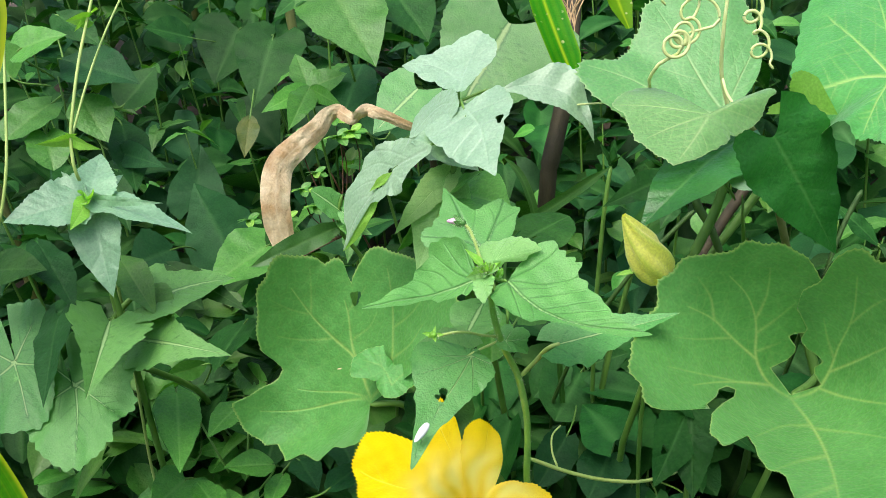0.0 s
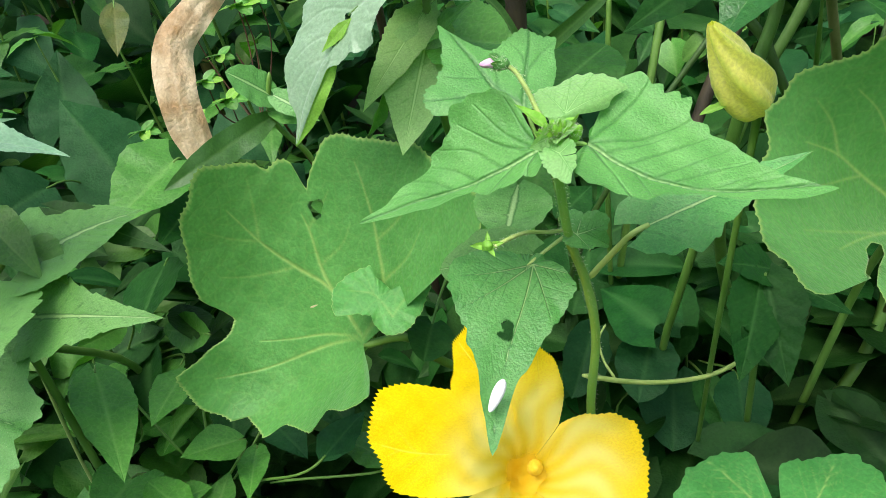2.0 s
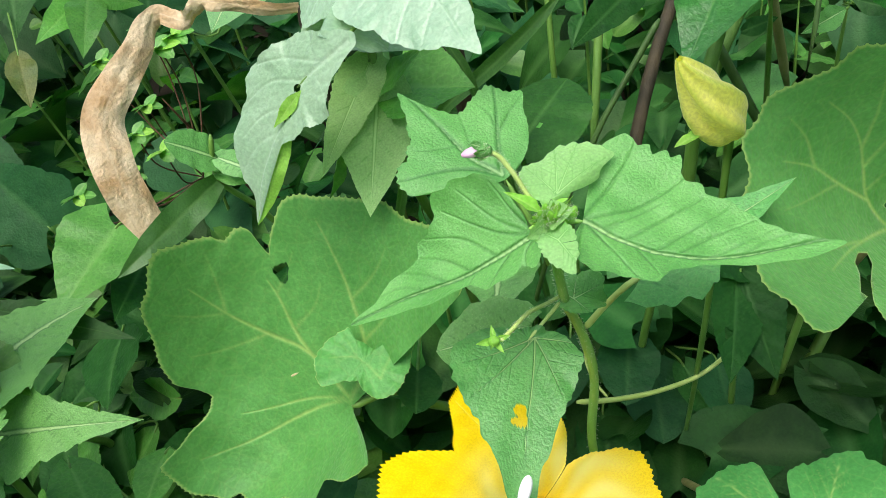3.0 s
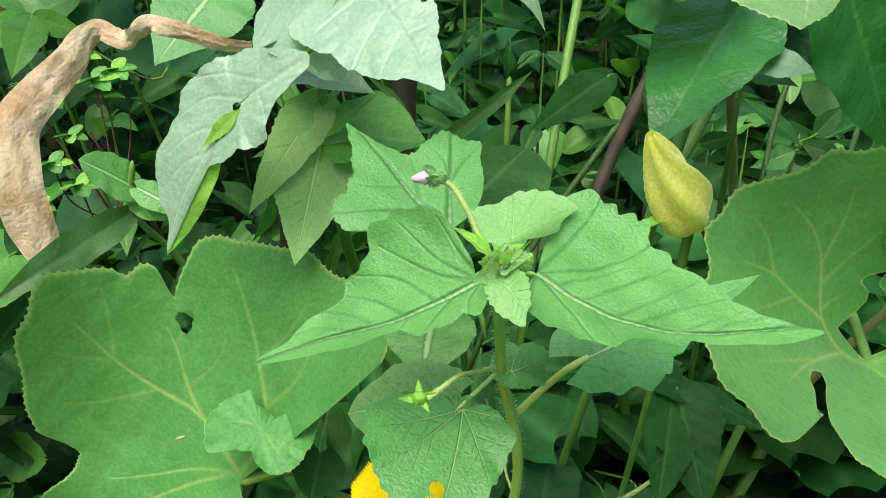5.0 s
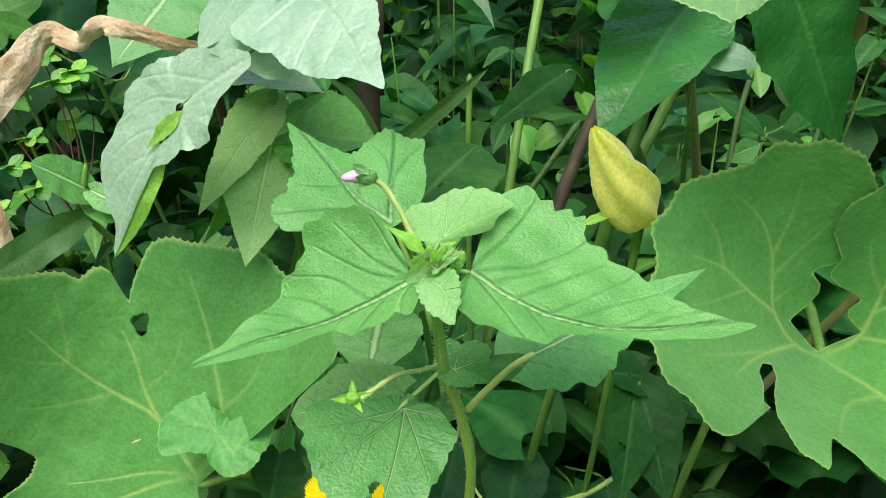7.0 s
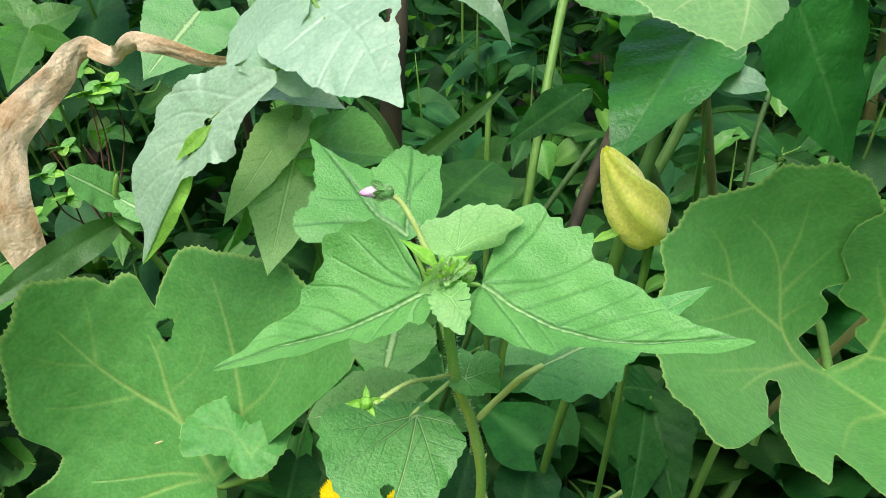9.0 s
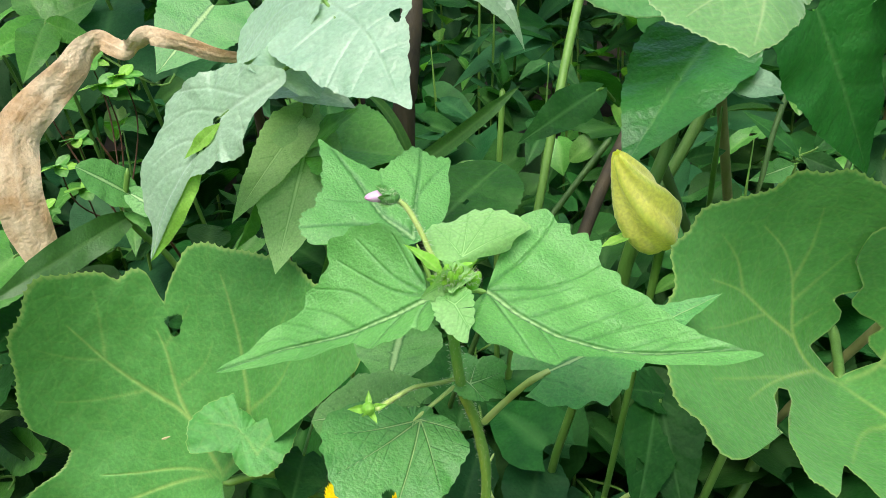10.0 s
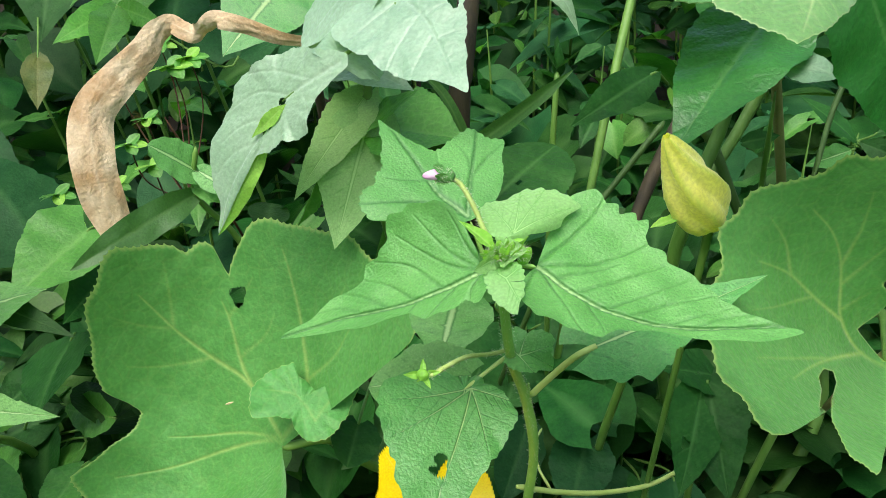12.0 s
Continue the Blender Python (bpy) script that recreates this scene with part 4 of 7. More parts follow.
# bird dropping on the low leaf
v, q = ball(0.0023, 0.0017, 0.0082, 12, 12, -0.5)
tagged(part("bird_dropping", build("bird_dropping", turned(v, np.array((-0.0011, 0.4601, 0.9706)) - np.array((-0.0103, 0.4511, 0.9634))), q), DROPPING, None, (-0.0057, 0.4545, 0.9680)), "white bird dropping stuck on the eaten leaf", "dropping")

# ---- squash vine ----
squash = thing("squash_plant", (0.12, 0.78, 0.0), "sprawling squash vine with broad lobed leaves and yellow flowers", "plant")
vine = [(0.12, 0.78, -0.02), (0.02, 0.78, 0.2), (0.0, 0.74, 0.42), (0.03, 0.72, 0.5), (0.18, 0.74, 0.46), (0.3, 0.74, 0.48), (0.42, 0.78, 0.6), (0.4, 0.86, 0.8)]
stem(squash, vine, 0.008, 0.006, STEM, "vine", sides=12, ribs=0.06, label="ribbed green vine")
left_leaf = lobed_leaf(squash, (-0.0815, 0.6651, 0.8288), (-0.0371, 0.6690, 0.8222), (-0.0788, 0.6933, 0.8637), ([(36.6, 0.52), (37.3, 1.17), (37.9, 1.66), (38.5, 2.1), (45.2, 2.56), (50, 2.69), (58.3, 2.89), (68.4, 3.12), (74.6, 3.25), (77.9, 3.3), (85.7, 3.45), (91.9, 3.38), (96.2, 3.11), (99.5, 2.79), (100.1, 2.61), (100.7, 2.9), (101.6, 3.22), (105.1, 3.37), (109.3, 3.35), (110.6, 3.5), (116.1, 3.69), (121.6, 3.79), (127.6, 3.75), (134.5, 3.57), (143.1, 3.25), (150.4, 2.97), (154.8, 2.73), (155.7, 2.38), (158.2, 2.13), (168.5, 2.34), (175.8, 2.79), (179.8, 3.14), (187.1, 2.99), (194.3, 2.81), (201.7, 2.58), (203.2, 2.26), (214.3, 2.25), (216.1, 1.82), (228.6, 1.61), (229.2, 1.23), (240, 1.02), (252, 0.84), (262, 0.7), (266, 0.3)], [(36, 0), (190, 0), (205, 0.1), (216, 0.6), (229, 0.95), (240, 1.1), (252, 1.0), (262, 0.6), (268, 0.3)]), (), SQUASH, bow=(1.275, -0.242, 0.060, 0.298, -0.200, 0.086), ruffle=0.008, teeth=(150, 0.005), spiky=True, fine=(80, 800), seed=31, holes=[(-0.37, 2.40, 0.11, 0.16)], vein_wide=0.028, petiole=[(0.03, 0.72, 0.5), (0.045, 0.715, 0.66), (-0.0353, 0.6792, 0.7904), (-0.0514, 0.6708, 0.8222)], thick=0.0042, stalk_material=STEM, label="broad lobed squash leaf with a hole",
           nerves=[(1, [(0.01, 0.07), (-0.25, 0.91), (-0.83, 1.48), (-1.44, 2.1), (-1.89, 2.66)]), (0.8, [(-0.25, 0.91), (-0.41, 1.37), (-0.59, 2.02), (-0.69, 2.3)]), (0.9, [(0.01, 0.07), (0.42, 0.58), (0.53, 0.99), (0.48, 1.67), (0.35, 2.46), (0.3, 2.98)]), (0.8, [(0.01, 0.07), (-0.38, 0.18), (-0.96, 0.28), (-1.65, 0.42)]), (0.85, [(0.01, 0.07), (-0.82, -0), (-1.71, -0.07), (-2.57, -0.18)]), (0.5, [(-0.83, 1.48), (-1.52, 1.54), (-2.09, 1.58)]), (0.5, [(-1.44, 2.1), (-1.45, 2.66), (-1.43, 3.07)]), (0.5, [(0.48, 1.67), (0.84, 2.02), (1.02, 2.32)]), (0.45, [(-0.59, 2.02), (-0.19, 2.57)])] + [(0.5, [(0.53, 0.99), (0.9, 1.35), (1.08, 1.73)]), (0.4, [(-1.44, 2.1), (-1.92, 2.21), (-2.36, 2.34)]), (0.45, [(-0.41, 1.37), (-0.04, 1.67), (0.08, 2)])])
lobed_leaf(left_leaf, (-0.0598, 0.6563, 0.8740), (-0.0052, 0.6478, 0.8631), (-0.0473, 0.7053, 0.8985), [(18.2, 0.66), (22.6, 0.52), (50.1, 0.19), (104, 0.3), (104.6, 0.49), (121.1, 0.51), (140, 0.54), (156.7, 0.59), (179.1, 0.6), (199.7, 0.59), (212.8, 0.32), (242.3, 0.22), (262.5, 0.34), (283.5, 0.46), (302.5, 0.52), (318.1, 0.52), (332.9, 0.52), (359.7, 0.56), (378.2, 0.66)], (), SQUASH, bow=(0.000, 0.000, 0.000, 0.000, 0.000, 0.000), ruffle=0.03, teeth=(50, 0.01), spiky=True, fine=(50, 300), seed=37, vein_wide=0.02, name="basal_lobe", label="upturned lobe of the blade",
           nerves=[(0.7, [(0.1, -0.27), (-0.12, 0.01), (-0.45, 0.08)]), (0.6, [(0.1, -0.27), (0.28, -0.01), (0.57, 0.16)]), (0.4, [(-0.12, 0.01), (-0.18, 0.27)])])
right_leaf = lobed_leaf(squash, (0.2924, 0.5688, 0.8876), (0.3353, 0.5567, 0.8939), (0.2951, 0.5966, 0.9228), ([(65.9, 1.62), (72.4, 2), (76.4, 2.18), (81.1, 2.34), (87.6, 2.46), (94.8, 2.56), (100.7, 2.62), (109.2, 2.68), (114.6, 2.69), (121.1, 2.82), (126.1, 2.88), (132.4, 2.88), (136.6, 2.87), (140.9, 2.76), (145.7, 2.65), (150.4, 2.64), (155.7, 2.57), (161.4, 2.63), (166.6, 2.58), (172, 2.44), (174.5, 2.33), (179.2, 2.25), (183.7, 2.12), (187.5, 1.92), (188, 1.69), (188.5, 1.55), (189, 1.36), (189.5, 1.16), (192.3, 1.29), (199.6, 1.38), (206.6, 1.38), (214.2, 1.34), (217.9, 1.28), (219.6, 1.09), (221.9, 0.97), (230.2, 1.02), (239.1, 1.08), (247.3, 1.19), (254.9, 1.19), (262.3, 1.23), (264.7, 1.37), (269.1, 1.54), (275.5, 1.69), (281.6, 1.83), (285.8, 1.91), (290, 1.94), (296.7, 1.98), (306.5, 1.93), (310.9, 1.87), (312.6, 1.79), (316, 1.85), (316.5, 2.13), (325.4, 2.2), (343.2, 2.25), (362.2, 2.21), (381.9, 2.29), (402.7, 2.51), (413.2, 2.53), (420.2, 2.5), (427, 2.46), (430.8, 2.33), (431.9, 2.18), (432.4, 2.08), (432.9, 2.02), (433.4, 1.98), (437.1, 1.93), (441.2, 1.84), (443.3, 1.65), (443.8, 1.46)], [(60, -0.16), (90, -0.08), (120, 0), (200, 0), (380, 0), (425, 0.08), (450, 0.12)]), (), SQUASH, bow=(-0.212, -0.984, 1.376, 0.015, 0.276, 0.223), ruffle=0.005, teeth=(170, 0.005), spiky=True, fine=(120, 950), seed=32, vein_wide=0.026, gaps=[(60, 170, [(-0.04, 0.02), (-0.35, 0.50), (-0.23, 0.56), (-0.05, 0.65), (0.09, 0.78), (0.11, 0.89), (0.00, 1.06), (0.09, 1.11), (0.76, 1.14), (0.72, 0.25)]), (380, 450, [(0.02, 0.03), (0.49, 0.18), (0.39, 0.39), (0.40, 0.51), (0.54, 0.59), (0.47, 0.70), (0.31, 0.82), (0.21, 0.95), (0.20, 1.02), (0.31, 1.18), (0.20, 1.44), (0.01, 1.71), (-0.61, 1.15), (-0.66, 0.03)]), (100, 260, [(-1.19, 0.10), (-1.07, 0.16), (-0.94, 0.10), (-0.96, -0.02), (-1.14, -0.14), (-1.26, -0.28), (-1.35, -0.15), (-1.22, -0.02)])], label="broad lobed squash leaf, cupped about its stalk",
           nerves=[(1, [(0, 0), (-0.31, 0.21), (-0.52, 0.65), (-0.54, 1.13), (-0.57, 1.37), (-0.72, 1.76), (-0.98, 2.04)]), (0.7, [(-0.57, 1.37), (-0.39, 1.79), (-0.29, 2.23)]), (0.6, [(-0.53, 1.13), (-0.18, 1.45), (0.1, 1.7)]), (0.85, [(-0.52, 0.65), (-0.93, 0.97), (-1.26, 1.28), (-1.7, 1.54)]), (0.6, [(-1.26, 1.28), (-1.34, 1.7), (-1.51, 2.01)]), (0.5, [(-0.51, 0.8), (-0.11, 1.02)]), (0.5, [(-0.93, 0.97), (-1.47, 0.94), (-1.82, 1)]), (0.9, [(-0.29, 0.21), (-0.86, 0.18), (-1.5, 0.13)]), (0.5, [(-0.86, 0.18), (-1.39, 0.31), (-1.88, 0.5)])] + [(1, [(0, 0), (0.22, -0.41), (0.38, -0.9), (0.47, -1.35), (0.51, -1.73)]), (0.6, [(0.2, -0.44), (-0.19, -0.47), (-0.67, -0.69)]), (0.6, [(0.22, -0.48), (0.8, -0.6), (1.32, -0.74)]), (0.6, [(0.36, -0.9), (-0.04, -0.96), (-0.37, -1.09)]), (0.5, [(0.45, -1.26), (0.12, -1.36), (-0.07, -1.42)]), (1, [(0, 0), (0.51, 0.2), (0.7, 0.45), (0.86, 0.88), (0.99, 1.19), (1.02, 1.84)]), (0.8, [(0.7, 0.45), (1.18, 0.57), (1.49, 0.69), (1.99, 0.87)]), (0.6, [(0.99, 1.19), (1.35, 1.42), (1.65, 1.5)]), (0.8, [(0.51, 0.18), (0.88, -0.03), (1.41, -0.2), (1.98, -0.17)])] + [(0.5, [(0.78, 0.71), (0.65, 1.08), (0.57, 1.37)])])
stem(right_leaf, [(0.3, 0.74, 0.48), (0.36, 0.71, 0.76), (0.3500, 0.6500, 0.8500), (0.3200, 0.6050, 0.8690), (0.2924, 0.5688, 0.8876)], 0.004, 0.0032, STEM, "petiole", sides=10)
top_leaf = lobed_leaf(squash, (0.2548, 0.6751, 1.1009), (0.2989, 0.6712, 1.0984), (0.2655, 0.7221, 1.1333), [(44, 0.5), (60, 1.25), (72, 1.7), (88, 2.3), (105, 2.6), (122, 2.65), (133, 2.5), (140, 2.3), (148, 2.25), (157, 2.35), (165, 2.85), (171, 2.95), (178, 2.5), (190, 1.6), (204, 0.6)], (70, 100, 128, 166), PALE_SQUASH, cup=0.03, ruffle=0.02, lifts=[(172, 14, 0.2)], teeth=(70, 0.011), spiky=True, fine=(60, 420), seed=33, petiole=[(0.4, 0.86, 0.8), (0.3023, 0.7581, 1.0479), (0.2702, 0.7065, 1.0833)], thick=0.0045, label="upturned squash leaf near the tendrils")
lobed_leaf(top_leaf, (0.2142, 0.5810, 1.1377), (0.2601, 0.5812, 1.1359), (0.2151, 0.6250, 1.1504), ([(117.9, 1.42), (138.6, 1.41), (161.4, 1.55), (169.8, 1.3), (180.5, 1.27), (197.3, 1.26), (214.4, 1.26), (227.4, 1.28), (236.7, 1.3), (245.3, 1.1), (258.3, 0.81), (279.2, 0.6), (311.3, 0.43), (347.8, 0.57), (359.3, 0.72), (371.8, 0.89), (383.4, 1.12), (385.7, 1.32), (393.2, 1.33), (398.1, 1.33)], [(117.9, -0.33), (138.6, -0.15), (161.4, -0.06), (169.8, -0.05), (180.5, -0.1), (197.3, -0.1), (214.4, -0.09), (227.4, -0.08), (236.7, -0.06), (245.3, -0.09), (258.3, -0.13), (279.2, -0.18), (311.3, -0.2), (347.8, -0.28), (359.3, -0.31), (371.8, -0.28), (383.4, -0.14), (385.7, 0.04), (393.2, 0.29), (398.1, -0.18)]), (163, 236, 206, 394,), PALE_SQUASH, ruffle=0.006, teeth=(70, 0.009), spiky=True, fine=(56, 490), seed=38, name="basal_lobe", label="near lobe of the blade, turned up to the light")
far_leaf = lobed_leaf(squash, (0.3712, 0.6469, 1.1277), (0.4035, 0.6300, 1.1343), (0.4084, 0.7387, 1.1446), [(-270, 2.4), (-240, 2.5), (-215, 2.4), (-200, 2.2), (-185, 2.05), (-178, 1.75), (-165, 1.5), (-140, 1.05), (-110, 0.9), (-60, 1.2), (0, 2.0), (40, 2.3), (75, 2.3)], (-255, -220, -185, -120, 0, 45), SQUASH, cup=0.03, ruffle=0.02, lifts=[(-170, 14, -0.4)], teeth=(70, 0.012), fine=(60, 360), seed=34, petiole=[(0.42, 0.78, 0.6), (0.46, 0.66, 0.95)], thick=0.0045)
lobed_leaf(far_leaf, (0.3264, 0.6331, 1.1085), (0.3644, 0.6243, 1.1082), (0.3275, 0.6489, 1.1477), [(118, 0.75), (130, 1.05), (140, 1.12), (152, 0.98), (165, 1.0), (174, 1.28), (180, 1.32)], (150,), UNDERSIDE, ruffle=0.015, teeth=(24, 0.012), fine=(30, 120), seed=39, name="basal_lobe", label="folded yellow-green underside of the blade")
low_right = lobed_leaf(squash, (0.1536, 0.4703, 0.7699), (0.1901, 0.4605, 0.7708), (0.1723, 0.5193, 0.7696), [(-250, 1.2), (-235, 1.5), (-210, 1.8), (-180, 1.9), (-140, 1.6), (-90, 1.6), (-40, 1.7), (0, 1.8), (40, 1.65), (70, 1.1), (92, 0.95), (97, 0.4)], (-220, -180, -120, -60, 0, 50), SQUASH, cup=0.03, ruffle=0.02, teeth=(50, 0.012), fine=(44, 240), seed=35, petiole=[(0.18, 0.74, 0.46)], thick=0.004)
low_left = lobed_leaf(squash, (-0.0931, 0.5158, 0.7613), (-0.0419, 0.5075, 0.7615), (-0.0916, 0.5718, 0.7748), [(-250, 0.6), (-220, 0.8), (-180, 0.9), (-120, 1.0), (-60, 1.0), (0, 0.9), (40, 0.8), (70, 0.65), (92, 0.5)], (-220, -160, -90, -20, 40), SQUASH, ruffle=0.02, teeth=(40, 0.015), fine=(36, 160), seed=36, petiole=[(0.03, 0.72, 0.5)], thick=0.0035)

# open yellow flower
flower_pedicel = stem(squash, [(0.03, 0.72, 0.5), (0.035, 0.62, 0.66), (0.0215, 0.5853, 0.7398)], 0.004, 0.005, PALE_STEM, "flower_stalk")
PETALS = [
    [(-58, 1.25), (-41, 1.7), (-16, 1.85), (4, 1.8), (24, 1.78), (42, 1.3), (61, 0.85)],
    [(61, 0.85), (74, 1.5), (84, 1.85), (98, 2.15), (108, 1.9), (114, 1.35)],
    [(110, 1.35), (113, 2.1), (119, 2.65), (127, 2.55), (134, 2.15), (140, 1.95)],
    [(140, 1.95), (148, 2.55), (156, 3.0), (166, 2.95), (180, 2.6), (190, 2.4), (197, 1.7), (202, 1.2)],
    [(202, 1.2), (212, 1.85), (228, 2.1), (248, 2.25), (268, 2.2), (286, 1.95), (302, 1.25)],
]
for n, outline in enumerate(PETALS):
    lobed_leaf(flower_pedicel, (0.0173, 0.5346, 0.8089), (0.0544, 0.5317, 0.7985), (0.0275, 0.5663, 0.8279), outline, (np.mean([a for a, _ in outline]),), PETAL, cup=0.06, ruffle=0.03, teeth=(41, 0.011), fine=(60, 246), seed=41, name="petal", funnel=1.7, wide=0.62, heart=0.95, relief=0.03, vein_wide=0.02, rib_fold=0.12, label="crinkled golden yellow petal")
lobed_leaf(flower_pedicel, (0.0172, 0.5333, 0.8105), (0.0542, 0.5304, 0.8001), (0.0273, 0.5649, 0.8294), [(a, 0.34 + 0.04 * math.cos(radians(a * 5))) for a in range(-180, 181, 15)], (0,), THROAT, ruffle=0.0, teeth=(20, 0.03), fine=(30, 96), seed=41, veins=0.0, name="throat", funnel=1.7, wide=0.62, label="deep golden throat")
v, q = ball(0.006, 0.006, 0.014, 14, 16, 0.15)
part("stamen", build("stamen", turned(v, (-0.1, -0.6, 0.75)), q), STAMEN, flower_pedicel, (0.0169, 0.5564, 0.7813), "orange stamen column")

# closed flower bud
def closed_bud():
    low, tip = np.array((0.1910, 0.6118, 0.9831)), np.array((0.1575, 0.6030, 1.0500))
    way = tip - low
    L = np.linalg.norm(way)
    t, a = np.linspace(0, 1, 40), np.arange(50) * 2 * np.pi / 50
    r = curve_value(t, [(0, 0.1), (0.06, 0.18), (0.18, 0.235), (0.34, 0.25), (0.5, 0.22), (0.66, 0.16), (0.78, 0.12), (0.88, 0.085), (0.96, 0.055), (1, 0.03)]) * L * 0.84
    twist = a[None] + 1.5 * t[:, None] ** 1.5
    ridge = 1 + (0.09 + 0.12 * t[:, None]) * np.cos(5 * twist) + 0.025 * np.cos(15 * twist + 3 * t[:, None])
    v = np.stack([r[:, None] * ridge * np.cos(a)[None], r[:, None] * ridge * np.sin(a)[None], t[:, None] * L + 0 * a[None]], -1)
    vein = np.clip(np.cos(5 * twist), 0, 1) ** 6
    stalk = stem(squash, [(0.2, 0.74, 0.46), (0.1866, 0.6129, 0.9440), (0.1900, 0.6136, 0.9657), low], 0.002, 0.003, STEM, "bud_stalk")
    part("closed_bud", build("closed_bud", turned(v, way), grid_quads(40, 50, True), vein), BUD_SKIN, stalk, low, "closed yellow-green flower bud")
    leaf(stalk, (0.1717, 0.6056, 0.9977), (0.1515, 0.6039, 0.9933), (0.1621, 0.6089, 0.9958), "strap", YOUNG, fold=0.3, droop=-0.1, fine=(16, 7), seed=51, name="sepal")
    leaf(stalk, low, (0.2086, 0.6287, 0.9908), (0.2034, 0.6252, 0.9851), "strap", YOUNG, fold=0.3, droop=-0.1, fine=(16, 7), seed=52, name="sepal")


closed_bud()


def coil(start, ends, turns, radius, squash_z=0.6):
    """A curly tendril: a lead-in line, then loops along the way from ends[0] to ends[1]."""
    a, b = np.array(ends[0]), np.array(ends[1])
    t = np.linspace(0, 1, int(turns * 12))
    r = radius * (0.75 + 0.35 * np.sin(t * 9))
    loop = a + (b - a) * t[:, None] + np.stack([r * np.cos(t * turns * 6.283), 0.3 * r * np.sin(t * turns * 6.283 + 0.5), squash_z * r * np.sin(t * turns * 6.283)], -1)
    return np.concatenate([np.array(start), loop])


stem(squash, coil([(0.1943, 0.6553, 1.1251), (0.1798, 0.6283, 1.1509), (0.1851, 0.6193, 1.1651)], ((0.1948, 0.6155, 1.1777), (0.2067, 0.6224, 1.1887)), 4.3, 0.0085, 0.95), 0.0014, 0.0012, TENDRIL, "tendril", steps=3, sides=7, label="pale yellow coiled tendril")
stem(squash, coil([(0.2065, 0.6210, 1.1862)], ((0.2191, 0.6252, 1.1921), (0.2017, 0.6345, 1.2116)), 1.6, 0.014, 0.9), 0.0012, 0.001, TENDRIL, "tendril", steps=3, sides=7, label="pale yellow coiled tendril")
stem(squash, [(0.2521, 0.6659, 1.1054), (0.2443, 0.6659, 1.1378), (0.2430, 0.6629, 1.1743), (0.2469, 0.6692, 1.2063)], 0.0018, 0.0014, TENDRIL, "tendril", steps=5, sides=7)
stem(squash, [(0.2427, 0.6564, 1.1373), (0.2433, 0.6439, 1.1290), (0.2488, 0.6344, 1.1214), (0.2559, 0.6329, 1.1177)], 0.0013, 0.001, TENDRIL, "tendril", steps=5, sides=7)
stem(squash, coil([(0.2661, 0.6096, 1.1573), (0.2636, 0.6115, 1.1611)], ((0.2598, 0.6130, 1.1643), (0.2536, 0.6327, 1.2012)), 3.2, 0.0075, 0.95), 0.001, 0.0014, TENDRIL, "tendril", steps=3, sides=7, label="pale yellow coiled tendril")
stem(squash, [(0.1302, 0.7664, 1.0863), (0.1487, 0.7101, 1.1062), (0.1696, 0.6922, 1.1124)], 0.0009, 0.0008, TENDRIL, "tendril", steps=4, sides=6)
stem(squash, [(0.0722, 0.6290, 0.7797), (0.1073, 0.6351, 0.7547), (0.1467, 0.6431, 0.7328), (0.1844, 0.6509, 0.7209), (0.2237, 0.6638, 0.7185)], 0.0022, 0.0018, PALE_STEM, "side_shoot", label="thin pale side shoot")
stem(squash, [(0.0996, 0.6406, 0.7553), (0.0957, 0.6556, 0.7624), (0.0975, 0.6714, 0.7703), (0.1073, 0.6844, 0.7717)], 0.0012, 0.0009, PALE_STEM, "tendril", sides=6)

# ---- silvery-leaved plant behind the mallow ----
silver = thing("silver_leaved_plant", (0.06, 0.86, 0.0), "tall weed with pale silvery drooping leaves, some eaten", "plant")
stem(silver, [(0.06, 0.86, -0.02), (0.06, 0.84, 0.45), (0.04, 0.8, 0.8), (0.0162, 0.7364, 1.0198), (0.0200, 0.7502, 1.0417), (0.0283, 0.7313, 1.0881)], 0.005, 0.0025, STEM, sides=10)
lobed_leaf(silver, (0.0393, 0.6738, 1.1076), (0.0802, 0.6632, 1.1232), (0.0406, 0.7125, 1.1305), [(-369.9, 0.72), (-353, 0.85), (-342, 0.92), (-321.4, 0.98), (-301.8, 1.04), (-285.5, 0.75), (-258.6, 0.65), (-231.1, 0.71), (-209.7, 0.85), (-196.6, 0.98), (-176.6, 0.79), (-145.1, 0.61), (-109.6, 0.77), (-92.2, 0.92), (-77.3, 1.08), (-71.2, 1.25), (-69.1, 1.45), (-60.7, 1.14), (-42, 0.85), (-9.9, 0.72)], (), SILVER, bow=(-0.080, -0.107, -0.001, 0.008, 0.034, -0.036), ruffle=0.01, teeth=(60, 0.006), fine=(70, 420), relief=0.03, vein_wide=0.03, seed=61, holes=[(0.62, -0.02, 0.07, 0.1)], petiole=[(0.0283, 0.7313, 1.0881), (0.0320, 0.7200, 1.1150)], thick=0.0014, stalk_material=STEM, label="silvery leaf folded at its base, pierced once",
           nerves=[(1, [(-0.15, 0.62), (0.18, -0.14), (0.37, -0.74), (0.51, -1.31)]), (0.6, [(-0.07, 0.4), (-0.48, 0.23), (-0.8, 0.08)]), (0.6, [(0.11, 0), (-0.16, -0.3), (-0.32, -0.59)]), (0.5, [(0.26, -0.39), (0.07, -0.65), (-0.04, -0.85)]), (0.6, [(-0.04, 0.39), (0.39, 0.36), (0.77, 0.38)]), (0.6, [(0.15, -0.06), (0.48, -0.04), (0.71, -0.08)]), (0.5, [(0.29, -0.48), (0.48, -0.49), (0.62, -0.51)])])
